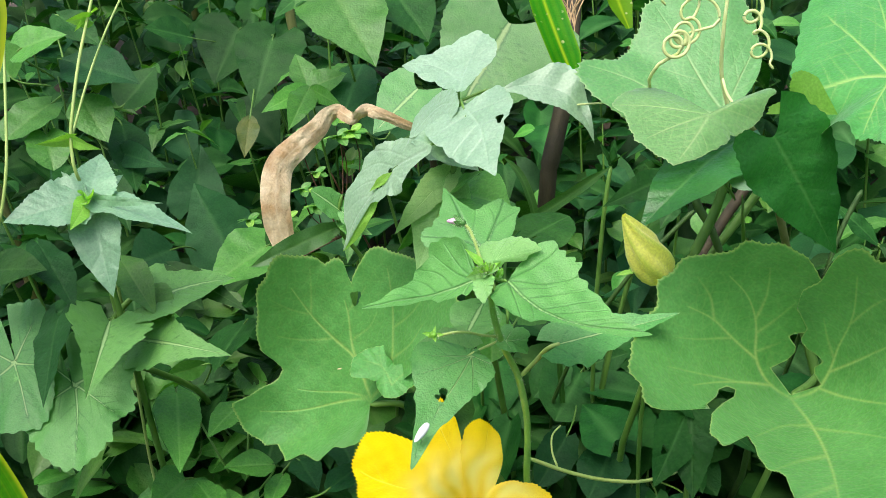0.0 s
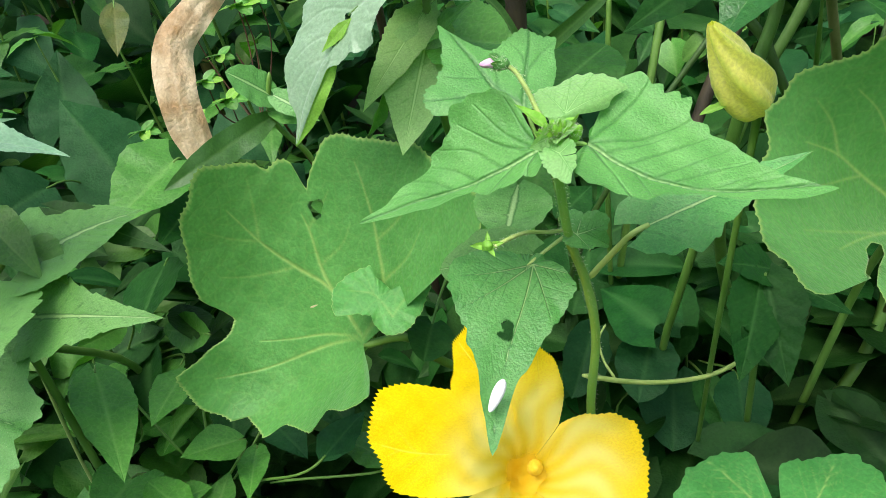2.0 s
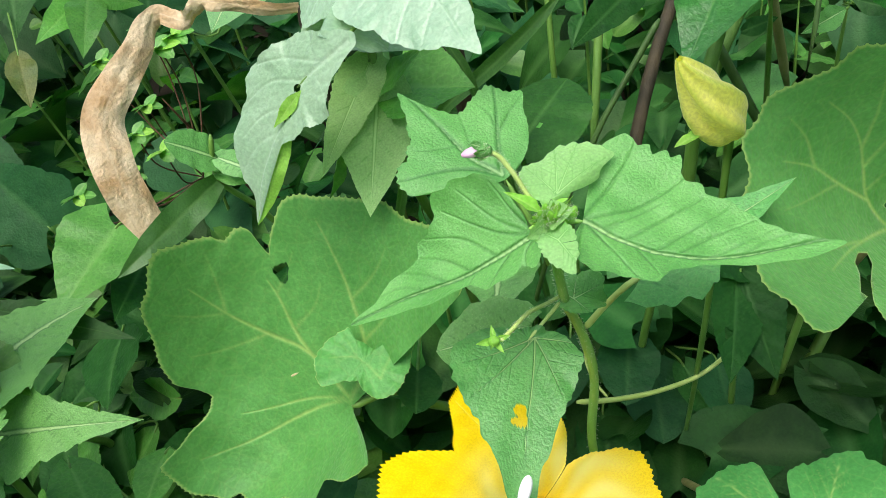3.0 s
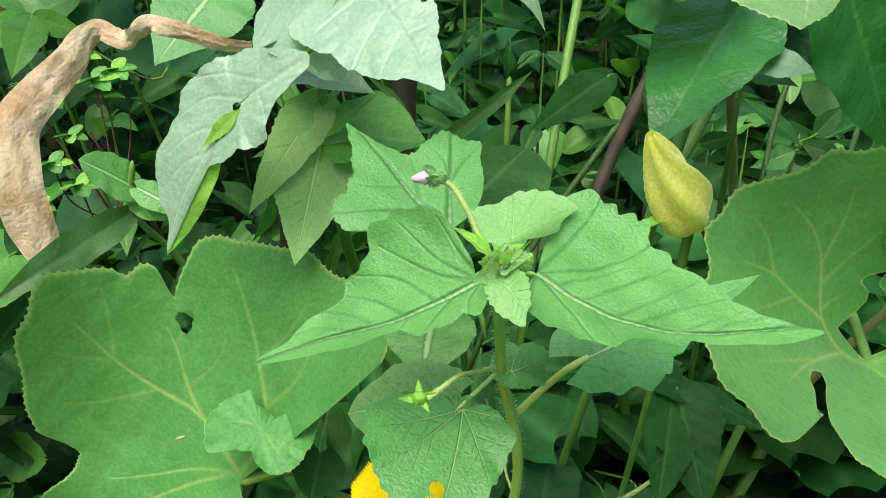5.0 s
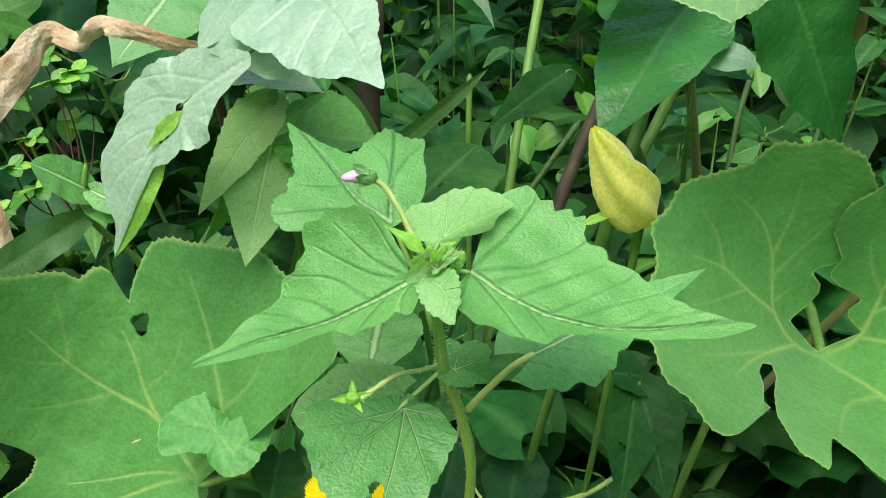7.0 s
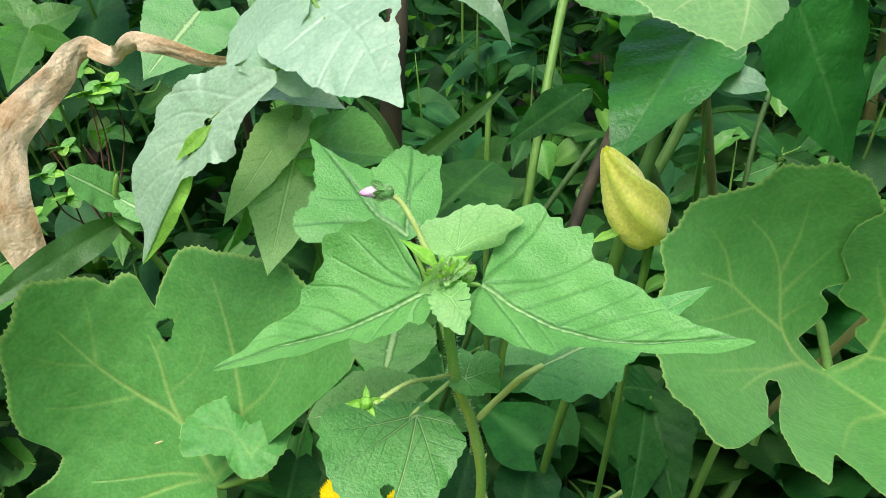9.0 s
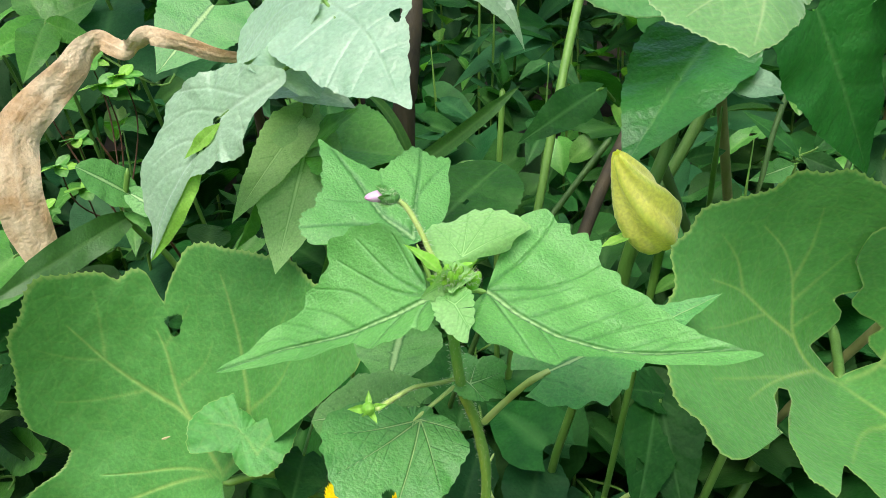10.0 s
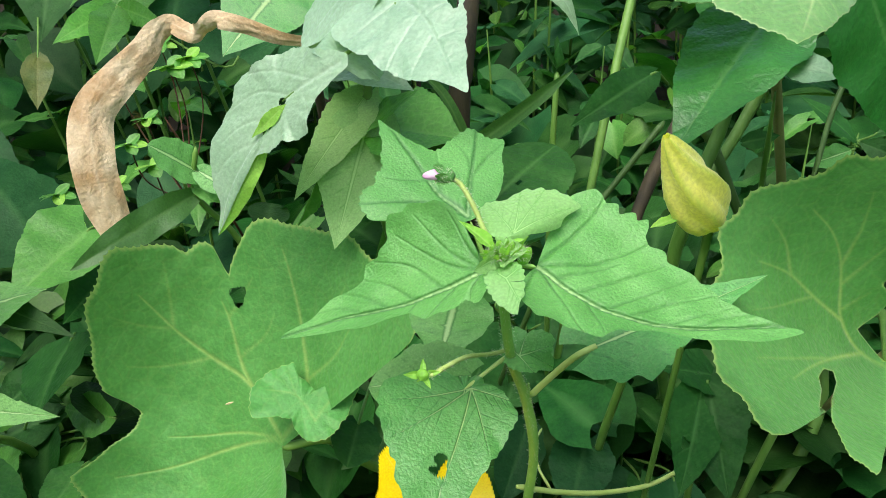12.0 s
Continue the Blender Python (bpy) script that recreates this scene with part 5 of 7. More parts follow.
lobed_leaf(silver, (0.0120, 0.7165, 1.1081), (0.0446, 0.7022, 1.1357), (0.0129, 0.7569, 1.1280), [(-11.3, 0.63), (26, 0.52), (68.5, 0.46), (119, 0.54), (150.6, 0.75), (182.4, 0.9), (205, 0.57), (256.7, 0.36), (323.8, 0.68), (348.7, 0.63)], (), SILVER, bow=(0.000, 0.000, 0.000, 0.000, 0.000, 0.000), ruffle=0.01, teeth=(60, 0.006), fine=(70, 420), relief=0.03, vein_wide=0.03, seed=62, petiole=[(0.0283, 0.7313, 1.0881)], thick=0.0012, stalk_material=STEM,
           nerves=[(0.8, [(0.58, -0.23), (-0, 0.05), (-0.82, -0.03)])])
lobed_leaf(silver, (0.0288, 0.7600, 1.1335), (0.0737, 0.7579, 1.1362), (0.0296, 0.8010, 1.1520), [(18, 0.94), (40.7, 1.01), (61.8, 1.06), (94.1, 0.67), (133.3, 0.68), (160.5, 0.93), (172.3, 1.09), (186.6, 0.81), (225, 0.56), (272.8, 0.78), (280.4, 0.84), (297.4, 0.68), (335.6, 0.6), (378, 0.94)], (), SILVER, bow=(0.032, -0.016, 0.066, 0.054, 0.004, 0.026), ruffle=0.01, teeth=(60, 0.006), fine=(70, 420), relief=0.03, vein_wide=0.03, seed=60, petiole=[(0.0283, 0.7313, 1.0881), (0.031, 0.735, 1.115)], thick=0.0012, stalk_material=STEM,
           nerves=[(0.9, [(0.12, -0.82), (0.24, 0.11), (0.46, 0.86)]), (0.6, [(0.15, -0.4), (-0.41, 0.06), (-0.98, 0.14)]), (0.5, [(0.2, 0.12), (0.6, 0.4)])])
lobed_leaf(silver, (-0.0327, 0.6857, 1.0687), (0.0012, 0.6575, 1.0778), (-0.0245, 0.7079, 1.1069), [(27.6, 1.06), (33.3, 0.99), (51.7, 0.75), (98, 0.61), (122.8, 0.67), (145.3, 0.78), (162.3, 0.91), (178.6, 0.87), (190.3, 1.05), (205.8, 1.34), (215.5, 1.51), (226.1, 1.63), (231.1, 1.75), (235, 2.12), (235.7, 1.82), (236.3, 1.5), (237.4, 0.98), (239.8, 0.75), (276.7, 0.49), (298.9, 0.56), (320, 0.63), (337, 0.52), (359.5, 0.56), (375.2, 0.82), (380.5, 1.01), (387.6, 1.06)], (), SILVER, bow=(0.016, -0.146, 0.028, -0.015, -0.048, -0.063), ruffle=0.012, teeth=(70, 0.006), fine=(120, 520), relief=0.02, vein_wide=0.03, seed=63, holes=[(0.01, -0.03, 0.05, 0.09), (-0.07, -0.14, 0.07, 0.09), (-0.17, -0.25, 0.07, 0.08), (-0.27, -0.33, 0.06, 0.05)], petiole=[(0.0231, 0.7268, 1.0781), (0.0080, 0.6800, 1.0930)], thick=0.0014, stalk_material=STEM, label="silvery drooping leaf with a torn hole",
           nerves=[(1, [(0.89, 0.47), (0.51, 0.31), (0.13, 0.1), (-0.25, -0.3), (-0.63, -0.71), (-0.97, -1.18), (-1.15, -1.66)]), (0.6, [(0.51, 0.31), (-0.05, 0.39), (-0.62, 0.33)]), (0.6, [(0.18, 0.11), (-0.4, 0.1), (-0.9, -0.12)]), (0.6, [(-0.17, -0.21), (-0.66, -0.32), (-1.09, -0.55)]), (0.5, [(-0.49, -0.55), (-0.9, -0.7), (-1.16, -0.92)]), (0.5, [(0.35, 0.2), (0.43, -0.06), (0.42, -0.34)]), (0.4, [(-0.53, -0.64), (-0.23, -0.56)])])
leaf(silver, (0.0381, 0.7560, 1.0921), (-0.0197, 0.7272, 1.0783), (0.0012, 0.7564, 1.1007), "ovate", SILVER, fold=0.1, droop=0.08, fine=(60, 25), seed=75, relief=0.02)
leaf(silver, (-0.0311, 0.6816, 1.0685), (-0.0545, 0.6841, 1.0508), (-0.0473, 0.6860, 1.0606), "lance", YOUNG, fold=0.2, droop=0.06, fine=(40, 15), seed=76, label="fresh green flap at the tear")
leaf(silver, (-0.0484, 0.6816, 1.0447), (-0.0869, 0.6812, 0.9932), (-0.0572, 0.6790, 1.0229), "strap", YOUNG, fold=0.1, droop=0.05, other=0.5, fine=(40, 15), seed=77, label="rolled green edge of the silvery leaf")
leaf(silver, (0.0243, 0.6981, 1.0801), (-0.0089, 0.6826, 1.0980), (0.0025, 0.7083, 1.1016), "ovate", SILVER, fold=0.1, droop=0.2, fine=(50, 19), seed=64)
leaf(silver, (-0.0059, 0.7636, 1.0639), (0.0440, 0.7117, 1.0543), (0.0114, 0.7170, 1.0533), "ovate", SILVER, fold=0.1, droop=0.1, fine=(60, 25), seed=65)
leaf(silver, (0.0673, 0.7426, 1.1139), (0.1497, 0.7056, 1.0769), (0.0778, 0.7632, 1.1294), "lance", SILVER, fold=0.1, droop=0.2, wave=0.012, other=0.8, sweep=1.05, fine=(80, 25), seed=66, petiole=[(0.0320, 0.7279, 1.1127)], thick=0.0014)
# Both blades take a lighter colour to offset the shade on them.
leaf(silver, (0.0175, 0.7475, 1.0373), (-0.0387, 0.6961, 1.0021), (-0.0207, 0.7329, 1.0284), "serrate", TENDER_OR_LIT, fold=0.15, droop=0.1, fine=(70, 25), seed=67, teeth=0.12, petiole=[(0.0215, 0.7480, 1.0330)])
leaf(silver, (0.0200, 0.7411, 1.0312), (-0.0204, 0.6762, 0.9742), (-0.0283, 0.7121, 1.0057), "ovate", TENDER_OR_LIT, fold=0.12, droop=0.1, fine=(70, 29), seed=68)
leaf(silver, (0.0215, 0.7397, 1.0171), (0.0706, 0.7069, 1.0180), (0.0365, 0.6849, 1.0119), "ovate", BRIGHT, fold=0.2, droop=0.1, fine=(60, 21), seed=69)
leaf(silver, (0.0137, 0.7324, 1.0222), (0.0462, 0.7198, 1.0488), (0.0275, 0.7131, 1.0336), "ovate", BRIGHT, fold=0.1, droop=0.1, fine=(30, 11), seed=70)
leaf(silver, (-0.0229, 0.7318, 0.9930), (-0.0388, 0.7049, 0.9755), (-0.0329, 0.7151, 0.9924), "lance", BRIGHT, fold=0.5, droop=0.1, fine=(30, 11), seed=72)
leaf(silver, (0.0876, 0.9837, 1.1137), (0.0132, 0.8969, 1.0275), (0.1285, 0.9067, 1.0299), "delta", MALLOW_DARK, fold=0.06, droop=0.05, fine=(60, 25), seed=73, other=0.8)
leaf(silver, (-0.0282, 1.0152, 1.0343), (-0.0845, 0.9667, 1.0005), (-0.0003, 0.9844, 1.0139), "delta", MALLOW_DARK, fold=0.06, droop=0.05, fine=(50, 21), seed=74)

# ---- dry corn leaf ----
dry = thing("dry_corn_leaf", (-0.03, 0.95, 0.0), "curled dry brown corn leaf hanging in the weeds", "dry leaf")
stem(dry, [(-0.03, 0.95, -0.02), (-0.02, 0.94, 0.5), (-0.01, 0.93, 0.9), (-0.0104, 0.8754, 1.0331)], 0.005, 0.004, BROWN_STEM, "stalk")
ribbon(dry, [(-0.0105, 0.8746, 1.0315), (-0.0330, 0.8767, 1.0385), (-0.0529, 0.8807, 1.0485), (-0.0672, 0.8849, 1.0540), (-0.0759, 0.8888, 1.0560), (-0.0840, 0.8891, 1.0514), (-0.0932, 0.8888, 1.0479), (-0.1017, 0.8926, 1.0518), (-0.1093, 0.8974, 1.0553), (-0.1182, 0.8951, 1.0523), (-0.1299, 0.8833, 1.0428), (-0.1516, 0.8691, 1.0300), (-0.1720, 0.8538, 1.0152), (-0.1789, 0.8360, 0.9939), (-0.1793, 0.8215, 0.9674), (-0.1764, 0.8143, 0.9435), (-0.1719, 0.8086, 0.9219)], [(0, 0.005), (0.15, 0.0065), (0.32, 0.0075), (0.5, 0.0072), (0.64, 0.012), (0.78, 0.0165), (0.9, 0.0155), (1, 0.010)], DRY, face=(0.5, -0.75, 0.45), cup=-0.22, name="blade", label="papery brown blade", nv=21, twist=[(0, 55), (0.15, 40), (0.25, 5), (0.33, 45), (0.42, 5), (0.55, 20), (0.7, 0), (1, -15)], ripple=0.07, stripes=6, steps=10, rough=0.025)

# ---- corn leaf close by ----
corn = thing("corn_plant", (-0.28, 0.12, 0.0), "tall corn plant with a spotted bright green blade", "corn")
stem(corn, [(-0.28, 0.12, -0.02), (-0.28, 0.12, 0.6), (-0.27, 0.13, 1.1), (-0.27, 0.13, 1.6)], 0.012, 0.009, STEM, sides=12, knots=0.04)
ribbon(corn, [(-0.27, 0.13, 1.05), (-0.19, 0.14, 1.16), (-0.0728, 0.1294, 1.2103), (-0.0886, 0.1478, 1.2362), (-0.1056, 0.1701, 1.2642), (-0.1112, 0.1886, 1.2963), (-0.1120, 0.2069, 1.3230), (-0.1140, 0.2378, 1.3558), (-0.1138, 0.2715, 1.3928)], [(0, 0.022), (0.25, 0.019), (0.375, 0.0185), (0.44, 0.0165), (0.5, 0.0205), (0.56, 0.033), (0.625, 0.044), (0.75, 0.049), (0.875, 0.036), (1, 0.0)], CORN, face=(0.1, -0.9, 0.35), cup=0.12, label="bright green corn blade with pale spots", nv=121, stripes=9, stripe=0.1, ripple=0.02, rim=1.0, steps=16)

# ---- weed with a leaf whorl, and the climbing vine on it ----
whorl = thing("whorled_weed", (-0.36, 0.74, 0.0), "weed with a whorl of pale serrated leaves", "plant")
stem(whorl, [(-0.36, 0.76, -0.02), (-0.36, 0.75, 0.5), (-0.3268, 0.7117, 0.9221), (-0.3252, 0.7115, 1.0053), (-0.3222, 0.7140, 1.0513)], 0.0045, 0.0025, STEM)
WH = (-0.3222, 0.7140, 1.0513)
for n, (tip, edge, mat) in enumerate([
    ((-0.3264, 0.7733, 1.0769), (-0.3005, 0.7403, 1.0547), GREYGREEN), ((-0.3821, 0.6682, 1.0591), (-0.3609, 0.7213, 1.0697), GREYGREEN), ((-0.2492, 0.6954, 1.0492), (-0.2900, 0.7076, 1.0561), GREYGREEN), ((-0.2274, 0.7039, 1.0200), (-0.2602, 0.6837, 1.0292), GREYGREEN),
    ((-0.2991, 0.6538, 0.9797), (-0.3369, 0.6853, 1.0216), GREYGREEN), ((-0.3716, 0.7624, 1.0629), (-0.3583, 0.7444, 1.0490), GREYGREEN), ((-0.3210, 0.6659, 1.0466), (-0.3299, 0.6814, 1.0553), YOUNG), ((-0.3088, 0.7729, 1.0528), (-0.3069, 0.7467, 1.0464), GREYGREEN)]):
    leaf(whorl, WH, tip, edge, "serrate" if n != 4 else "ovate", mat, fold=0.15, droop=0.12, fine=(56, 21), seed=80 + n, relief=0.02)
for n, (tip, edge) in enumerate([((-0.3204, 0.7054, 1.0666), (-0.3134, 0.6985, 1.0635)), ((-0.3079, 0.7044, 1.0631), (-0.3095, 0.6974, 1.0609)), ((-0.3120, 0.6879, 1.0544), (-0.3067, 0.6897, 1.0570))]):
    leaf(whorl, WH, tip, edge, "lance", YOUNG, fold=0.4, droop=-0.2, fine=(16, 7), seed=90 + n)
climber = thing("climbing_vine", (-0.42, 0.8, 0.0), "thin yellow-green climbing vine with young leaves", "vine")
stem(climber, [(-0.42, 0.8, -0.02), (-0.4, 0.8, 0.6), (-0.3371, 0.7422, 1.0422), (-0.3343, 0.7288, 1.0800), (-0.3357, 0.7401, 1.1008), (-0.3311, 0.7565, 1.1302), (-0.3274, 0.7864, 1.1638), (-0.3204, 0.8170, 1.1979), (-0.3126, 0.8481, 1.2328), (-0.3045, 0.9062, 1.2964)], 0.0018, 0.0014, PALE_STEM)
stem(climber, [(-0.3357, 0.7401, 1.1008), (-0.3284, 0.7983, 1.1438), (-0.3209, 0.8366, 1.1711), (-0.3065, 0.8786, 1.2044)], 0.0013, 0.0011, PALE_STEM, "shoot")
stem(climber, [(-0.66, 0.84, 0.3), (-0.4301, 0.6592, 0.9653), (-0.3751, 0.6910, 1.0999), (-0.3776, 0.7267, 1.1448), (-0.3807, 0.7656, 1.1955)], 0.0015, 0.0013, PALE_STEM, "shoot")
for n, (b, t, e, m) in enumerate([((-0.3345, 0.7408, 1.1021), (-0.3058, 0.7271, 1.0939), (-0.3168, 0.7323, 1.1050), YOUNG), ((-0.3355, 0.7413, 1.1031), (-0.3635, 0.7276, 1.1027), (-0.3474, 0.7327, 1.1098), YOUNG), ((-0.3206, 0.8157, 1.1955), (-0.3373, 0.8040, 1.1973), (-0.3276, 0.8088, 1.2047), YOUNG),
                                  ((-0.3205, 0.8165, 1.1969), (-0.3152, 0.8311, 1.2021), (-0.3095, 0.8076, 1.2002), YOUNG), ((-0.3218, 0.8149, 1.1942), (-0.3317, 0.7996, 1.1884), (-0.3258, 0.8037, 1.1952), YOUNG)]):
    leaf(climber, b, t, e, "delta", m, fold=0.3, droop=0.15, fine=(24, 11), seed=100 + n)

# ---- low lobed weed ----
lobed = thing("lobed_weed", (-0.34, 0.95, 0.0), "low weed with dull green lobed and folded leaves", "plant")
stem(lobed, [(-0.34, 0.95, -0.02), (-0.34, 0.93, 0.4), (-0.33, 0.86, 0.7), (-0.3504, 0.7448, 0.9023), (-0.3282, 0.7565, 0.9208)], 0.005, 0.003, STEM)
for n, (b, t, e, prof, m, fold) in enumerate([
    ((-0.3293, 0.6922, 0.9286), (-0.3174, 0.5945, 0.9153), (-0.3648, 0.6530, 0.9452), "mallow", MALLOW, 0.5),
    ((-0.3162, 0.7011, 0.9013), (-0.2051, 0.6482, 0.9149), (-0.2760, 0.7167, 0.9245), "mallow", MALLOW, 0.12),
    ((-0.3087, 0.7371, 0.9244), (-0.2242, 0.7699, 0.9313), (-0.2525, 0.6964, 0.9259), "delta", MALLOW, 0.1),
    ((-0.3185, 0.7624, 0.9302), (-0.2689, 0.6960, 0.9275), (-0.2934, 0.6955, 0.9299), "lance", BRIGHT, 0.2),
    ((-0.2956, 0.7887, 0.9334), (-0.2065, 0.7351, 0.9069), (-0.2309, 0.7641, 0.9217), "ovate", HERB, 0.1),
    ((-0.3401, 0.7732, 0.9530), (-0.2848, 0.6984, 0.9339), (-0.3279, 0.7224, 0.9420), "ovate", BRIGHT, 0.2),
    ((-0.4158, 0.7625, 0.9854), (-0.3509, 0.6827, 0.9560), (-0.3919, 0.7007, 0.9736), "ovate", BLUISH, 0.1),
    ((-0.4570, 0.7219, 0.9793), (-0.3800, 0.7001, 0.9918), (-0.4279, 0.7420, 0.9912), "ovate", HERB, 0.1),
    ((-0.3780, 0.6938, 0.9381), (-0.3735, 0.6044, 0.8992), (-0.3506, 0.6301, 0.9223), "delta", BLUISH, 0.1)]):
    leaf(lobed, b, t, e, prof, m, fold=fold, droop=0.12, fine=(60, 25), seed=110 + n, relief=0.016)

lobed_leaf(lobed, (-0.3646, 0.6519, 0.8804), (-0.3086, 0.6490, 0.8781), (-0.3806, 0.7108, 0.9068), [(-250, 1.1), (-235, 1.2), (-215, 1.0), (-190, 1.05), (-160, 0.95), (-125, 1.15), (-95, 1.3), (-70, 1.15), (-50, 1.05), (-42, 0.9), (-25, 1.0), (-8, 1.12), (2, 1.0), (15, 1.15), (28, 1.2), (36, 1.0), (50, 1.1), (70, 1.05), (100, 0.9)], (-220, -150, -90, -30, 30), MALLOW, ruffle=0.03, teeth=(40, 0.02), fine=(40, 200), seed=125, petiole=[(-0.3504, 0.7448, 0.9023)], thick=0.0016, stalk_material=STEM)
lobed_leaf(lobed, (-0.4306, 0.6798, 0.8987), (-0.3704, 0.6729, 0.8988), (-0.4490, 0.7400, 0.9276), [(-250, 1.0), (-200, 1.0), (-150, 1.1), (-100, 1.2), (-60, 1.1), (-40, 0.85), (-20, 0.75), (0, 0.6), (25, 0.75), (50, 0.95), (65, 1.15), (100, 1.0)], (-200, -140, -80, 0, 60), MALLOW_DARK, ruffle=0.03, teeth=(36, 0.02), fine=(36, 160), seed=126, petiole=[(-0.3594, 0.7614, 0.8921)], thick=0.0016, stalk_material=STEM)

# ---- strap-leaved sprout beside the dry leaf ----
strap = thing("strap_leaved_weed", (-0.12, 0.95, 0.0), "weed with a long green strap leaf beside the dry one", "plant")
stem(strap, [(-0.12, 0.95, -0.02), (-0.11, 0.93, 0.5), (-0.0964, 0.8247, 0.9099), (-0.1149, 0.8229, 0.9509), (-0.1052, 0.8209, 0.9879)], 0.003, 0.002, STEM)
leaf(strap, (-0.1144, 0.8131, 0.9538), (-0.1940, 0.7479, 0.9496), (-0.1507, 0.7926, 0.9630), "strap", GRASS, fold=0.25, droop=0.12, fine=(50, 13), seed=130)
leaf(strap, (-0.1084, 0.8207, 0.9670), (-0.1346, 0.8141, 1.0001), (-0.1161, 0.8327, 0.9899), "round", MALLOW, fold=0.1, droop=0.1, fine=(40, 15), seed=131)
leaf(strap, (-0.1066, 0.8123, 0.9723), (-0.0833, 0.7954, 0.9590), (-0.0978, 0.8154, 0.9767), "round", MALLOW, fold=0.1, droop=0.1, fine=(30, 11), seed=132)
leaf(strap, (-0.1128, 0.8154, 0.9579), (-0.0764, 0.8016, 0.9485), (-0.0947, 0.8173, 0.9588), "ovate", BRIGHT, fold=0.1, droop=0.1, fine=(30, 11), seed=133)

# ---- broad-leaved weed behind the bud ----
broad = thing("broad_leaved_weed", (0.36, 0.9, 0.0), "weed with broad serrated dark green leaves", "plant")
stem(broad, [(0.3, 0.86, -0.02), (0.3, 0.86, 0.5), (0.2455, 0.7355, 0.9305), (0.2680, 0.7480, 0.9713), (0.2885, 0.7677, 1.0256), (0.2982, 0.7713, 1.0517)], 0.006, 0.004, STEM, sides=10)
leaf(broad, (0.2806, 0.7139, 1.0645), (0.1733, 0.6295, 1.0334), (0.2036, 0.7021, 1.0514), "ovate", BROAD, fold=0.12, droop=0.12, fine=(80, 31), seed=140, teeth=0.06, relief=0.018)
leaf(broad, (0.2758, 0.6238, 1.0983), (0.3426, 0.6330, 0.9806), (0.3433, 0.6374, 1.0618), "delta", BROAD, fold=0.06, droop=0.05, fine=(80, 33), seed=141, other=0.9, relief=0.014)
leaf(broad, (0.3169, 0.7680, 0.9952), (0.3475, 0.7342, 0.9895), (0.3368, 0.7641, 0.9950), "ovate", BLUISH, fold=0.1, droop=0.1, fine=(40, 15), seed=142)
leaf(broad, (0.2448, 0.8212, 0.9824), (0.1664, 0.7810, 0.9731), (0.2123, 0.8196, 0.9893), "ovate", HERB, fold=0.1, droop=0.1, fine=(40, 15), seed=143, petiole=[(0.2633, 0.8310, 0.9656)])
leaf(broad, (0.3026, 0.7776, 0.9326), (0.3318, 0.7740, 0.9353), (0.3173, 0.7800, 0.9404), "ovate", HERB, fold=0.1, droop=0.1, fine=(30, 11), seed=144)
for n, pts in enumerate([
    [(0.2094, 0.8743, 0.8330), (0.2479, 0.9223, 0.9160), (0.2965, 0.9883, 0.9923), (0.3281, 1.0311, 1.0290)],
    [(0.2059, 0.8415, 0.8558), (0.2420, 0.8544, 0.8851), (0.2781, 0.8672, 0.9145)],
    [(0.2717, 0.7670, 0.9429), (0.2575, 0.7829, 0.9739), (0.2708, 0.7966, 0.9973)],
    [(0.2555, 0.7577, 0.8895), (0.2743, 0.7700, 0.9134), (0.3002, 0.7831, 0.9402), (0.3296, 0.7989, 0.9722)],
    [(0.4434, 0.8813, 0.8353), (0.4627, 0.9007, 0.8699), (0.4835, 0.9167, 0.8997)],
    [(0.5009, 0.8428, 0.8298), (0.5212, 0.8585, 0.8589), (0.5364, 0.8753, 0.8886)]]):
    p0, p1 = np.array(pts[0]), np.array(pts[1])
    foot = p0 - (p1 - p0) * 0.6 + np.array((0, 0.3, 0))
    pts = [(foot[0], foot[1], -0.02), *pts]
    stem(broad, pts, 0.0035 if n in (0, 2, 3) else 0.0025, 0.005 if n in (0, 2, 3) else 0.003, STEM if n in (0, 3) else DARK_STEM, "stem", sides=9)
dark_stalks = thing("old_corn_stalk", (0.2, 1.15, 0.0), "dark brown dying corn stalk among weeds", "corn stalk")
stem(dark_stalks, [(0.2, 1.2, -0.02), (0.2, 1.18, 0.5), (0.1272, 1.0122, 0.9095), (0.1515, 1.0540, 0.9829), (0.1708, 1.1157, 1.0516), (0.1954, 1.2749, 1.1726)], 0.013, 0.010, BROWN_STEM, sides=12, knots=0.05)
stem(dark_stalks, [(0.26, 1.0, -0.02), (0.2734, 0.9403, 0.7306), (0.3190, 0.9755, 0.7962), (0.3731, 1.0085, 0.8610), (0.4288, 1.0378, 0.9206)], 0.0075, 0.0065, BROWN_STEM, "stem", sides=12, knots=0.05)
ribbon(dark_stalks, [(0.1461, 0.8125, 1.0849), (0.1349, 0.8280, 1.1149), (0.1239, 0.8563, 1.1473), (0.1138, 0.9085, 1.1815)], [(0, 0.004), (0.3, 0.016), (0.7, 0.018), (1, 0.016)], CORN, face=(0.3, -0.8, 0.5), cup=0.2, nv=15, label="bright green corn blade")
ribbon(dark_stalks, [(0.2136, 0.9230, 1.1111), (0.2055, 0.9475, 1.1360), (0.2028, 0.9886, 1.1700)], [(0, 0.004), (0.4, 0.014), (1, 0.016)], CORN, face=(0.3, -0.8, 0.5), cup=0.2, nv=11)
grass = thing("grass_tuft", (0.1, 0.9, 0.0), "long green grass blades among the weeds", "grass")
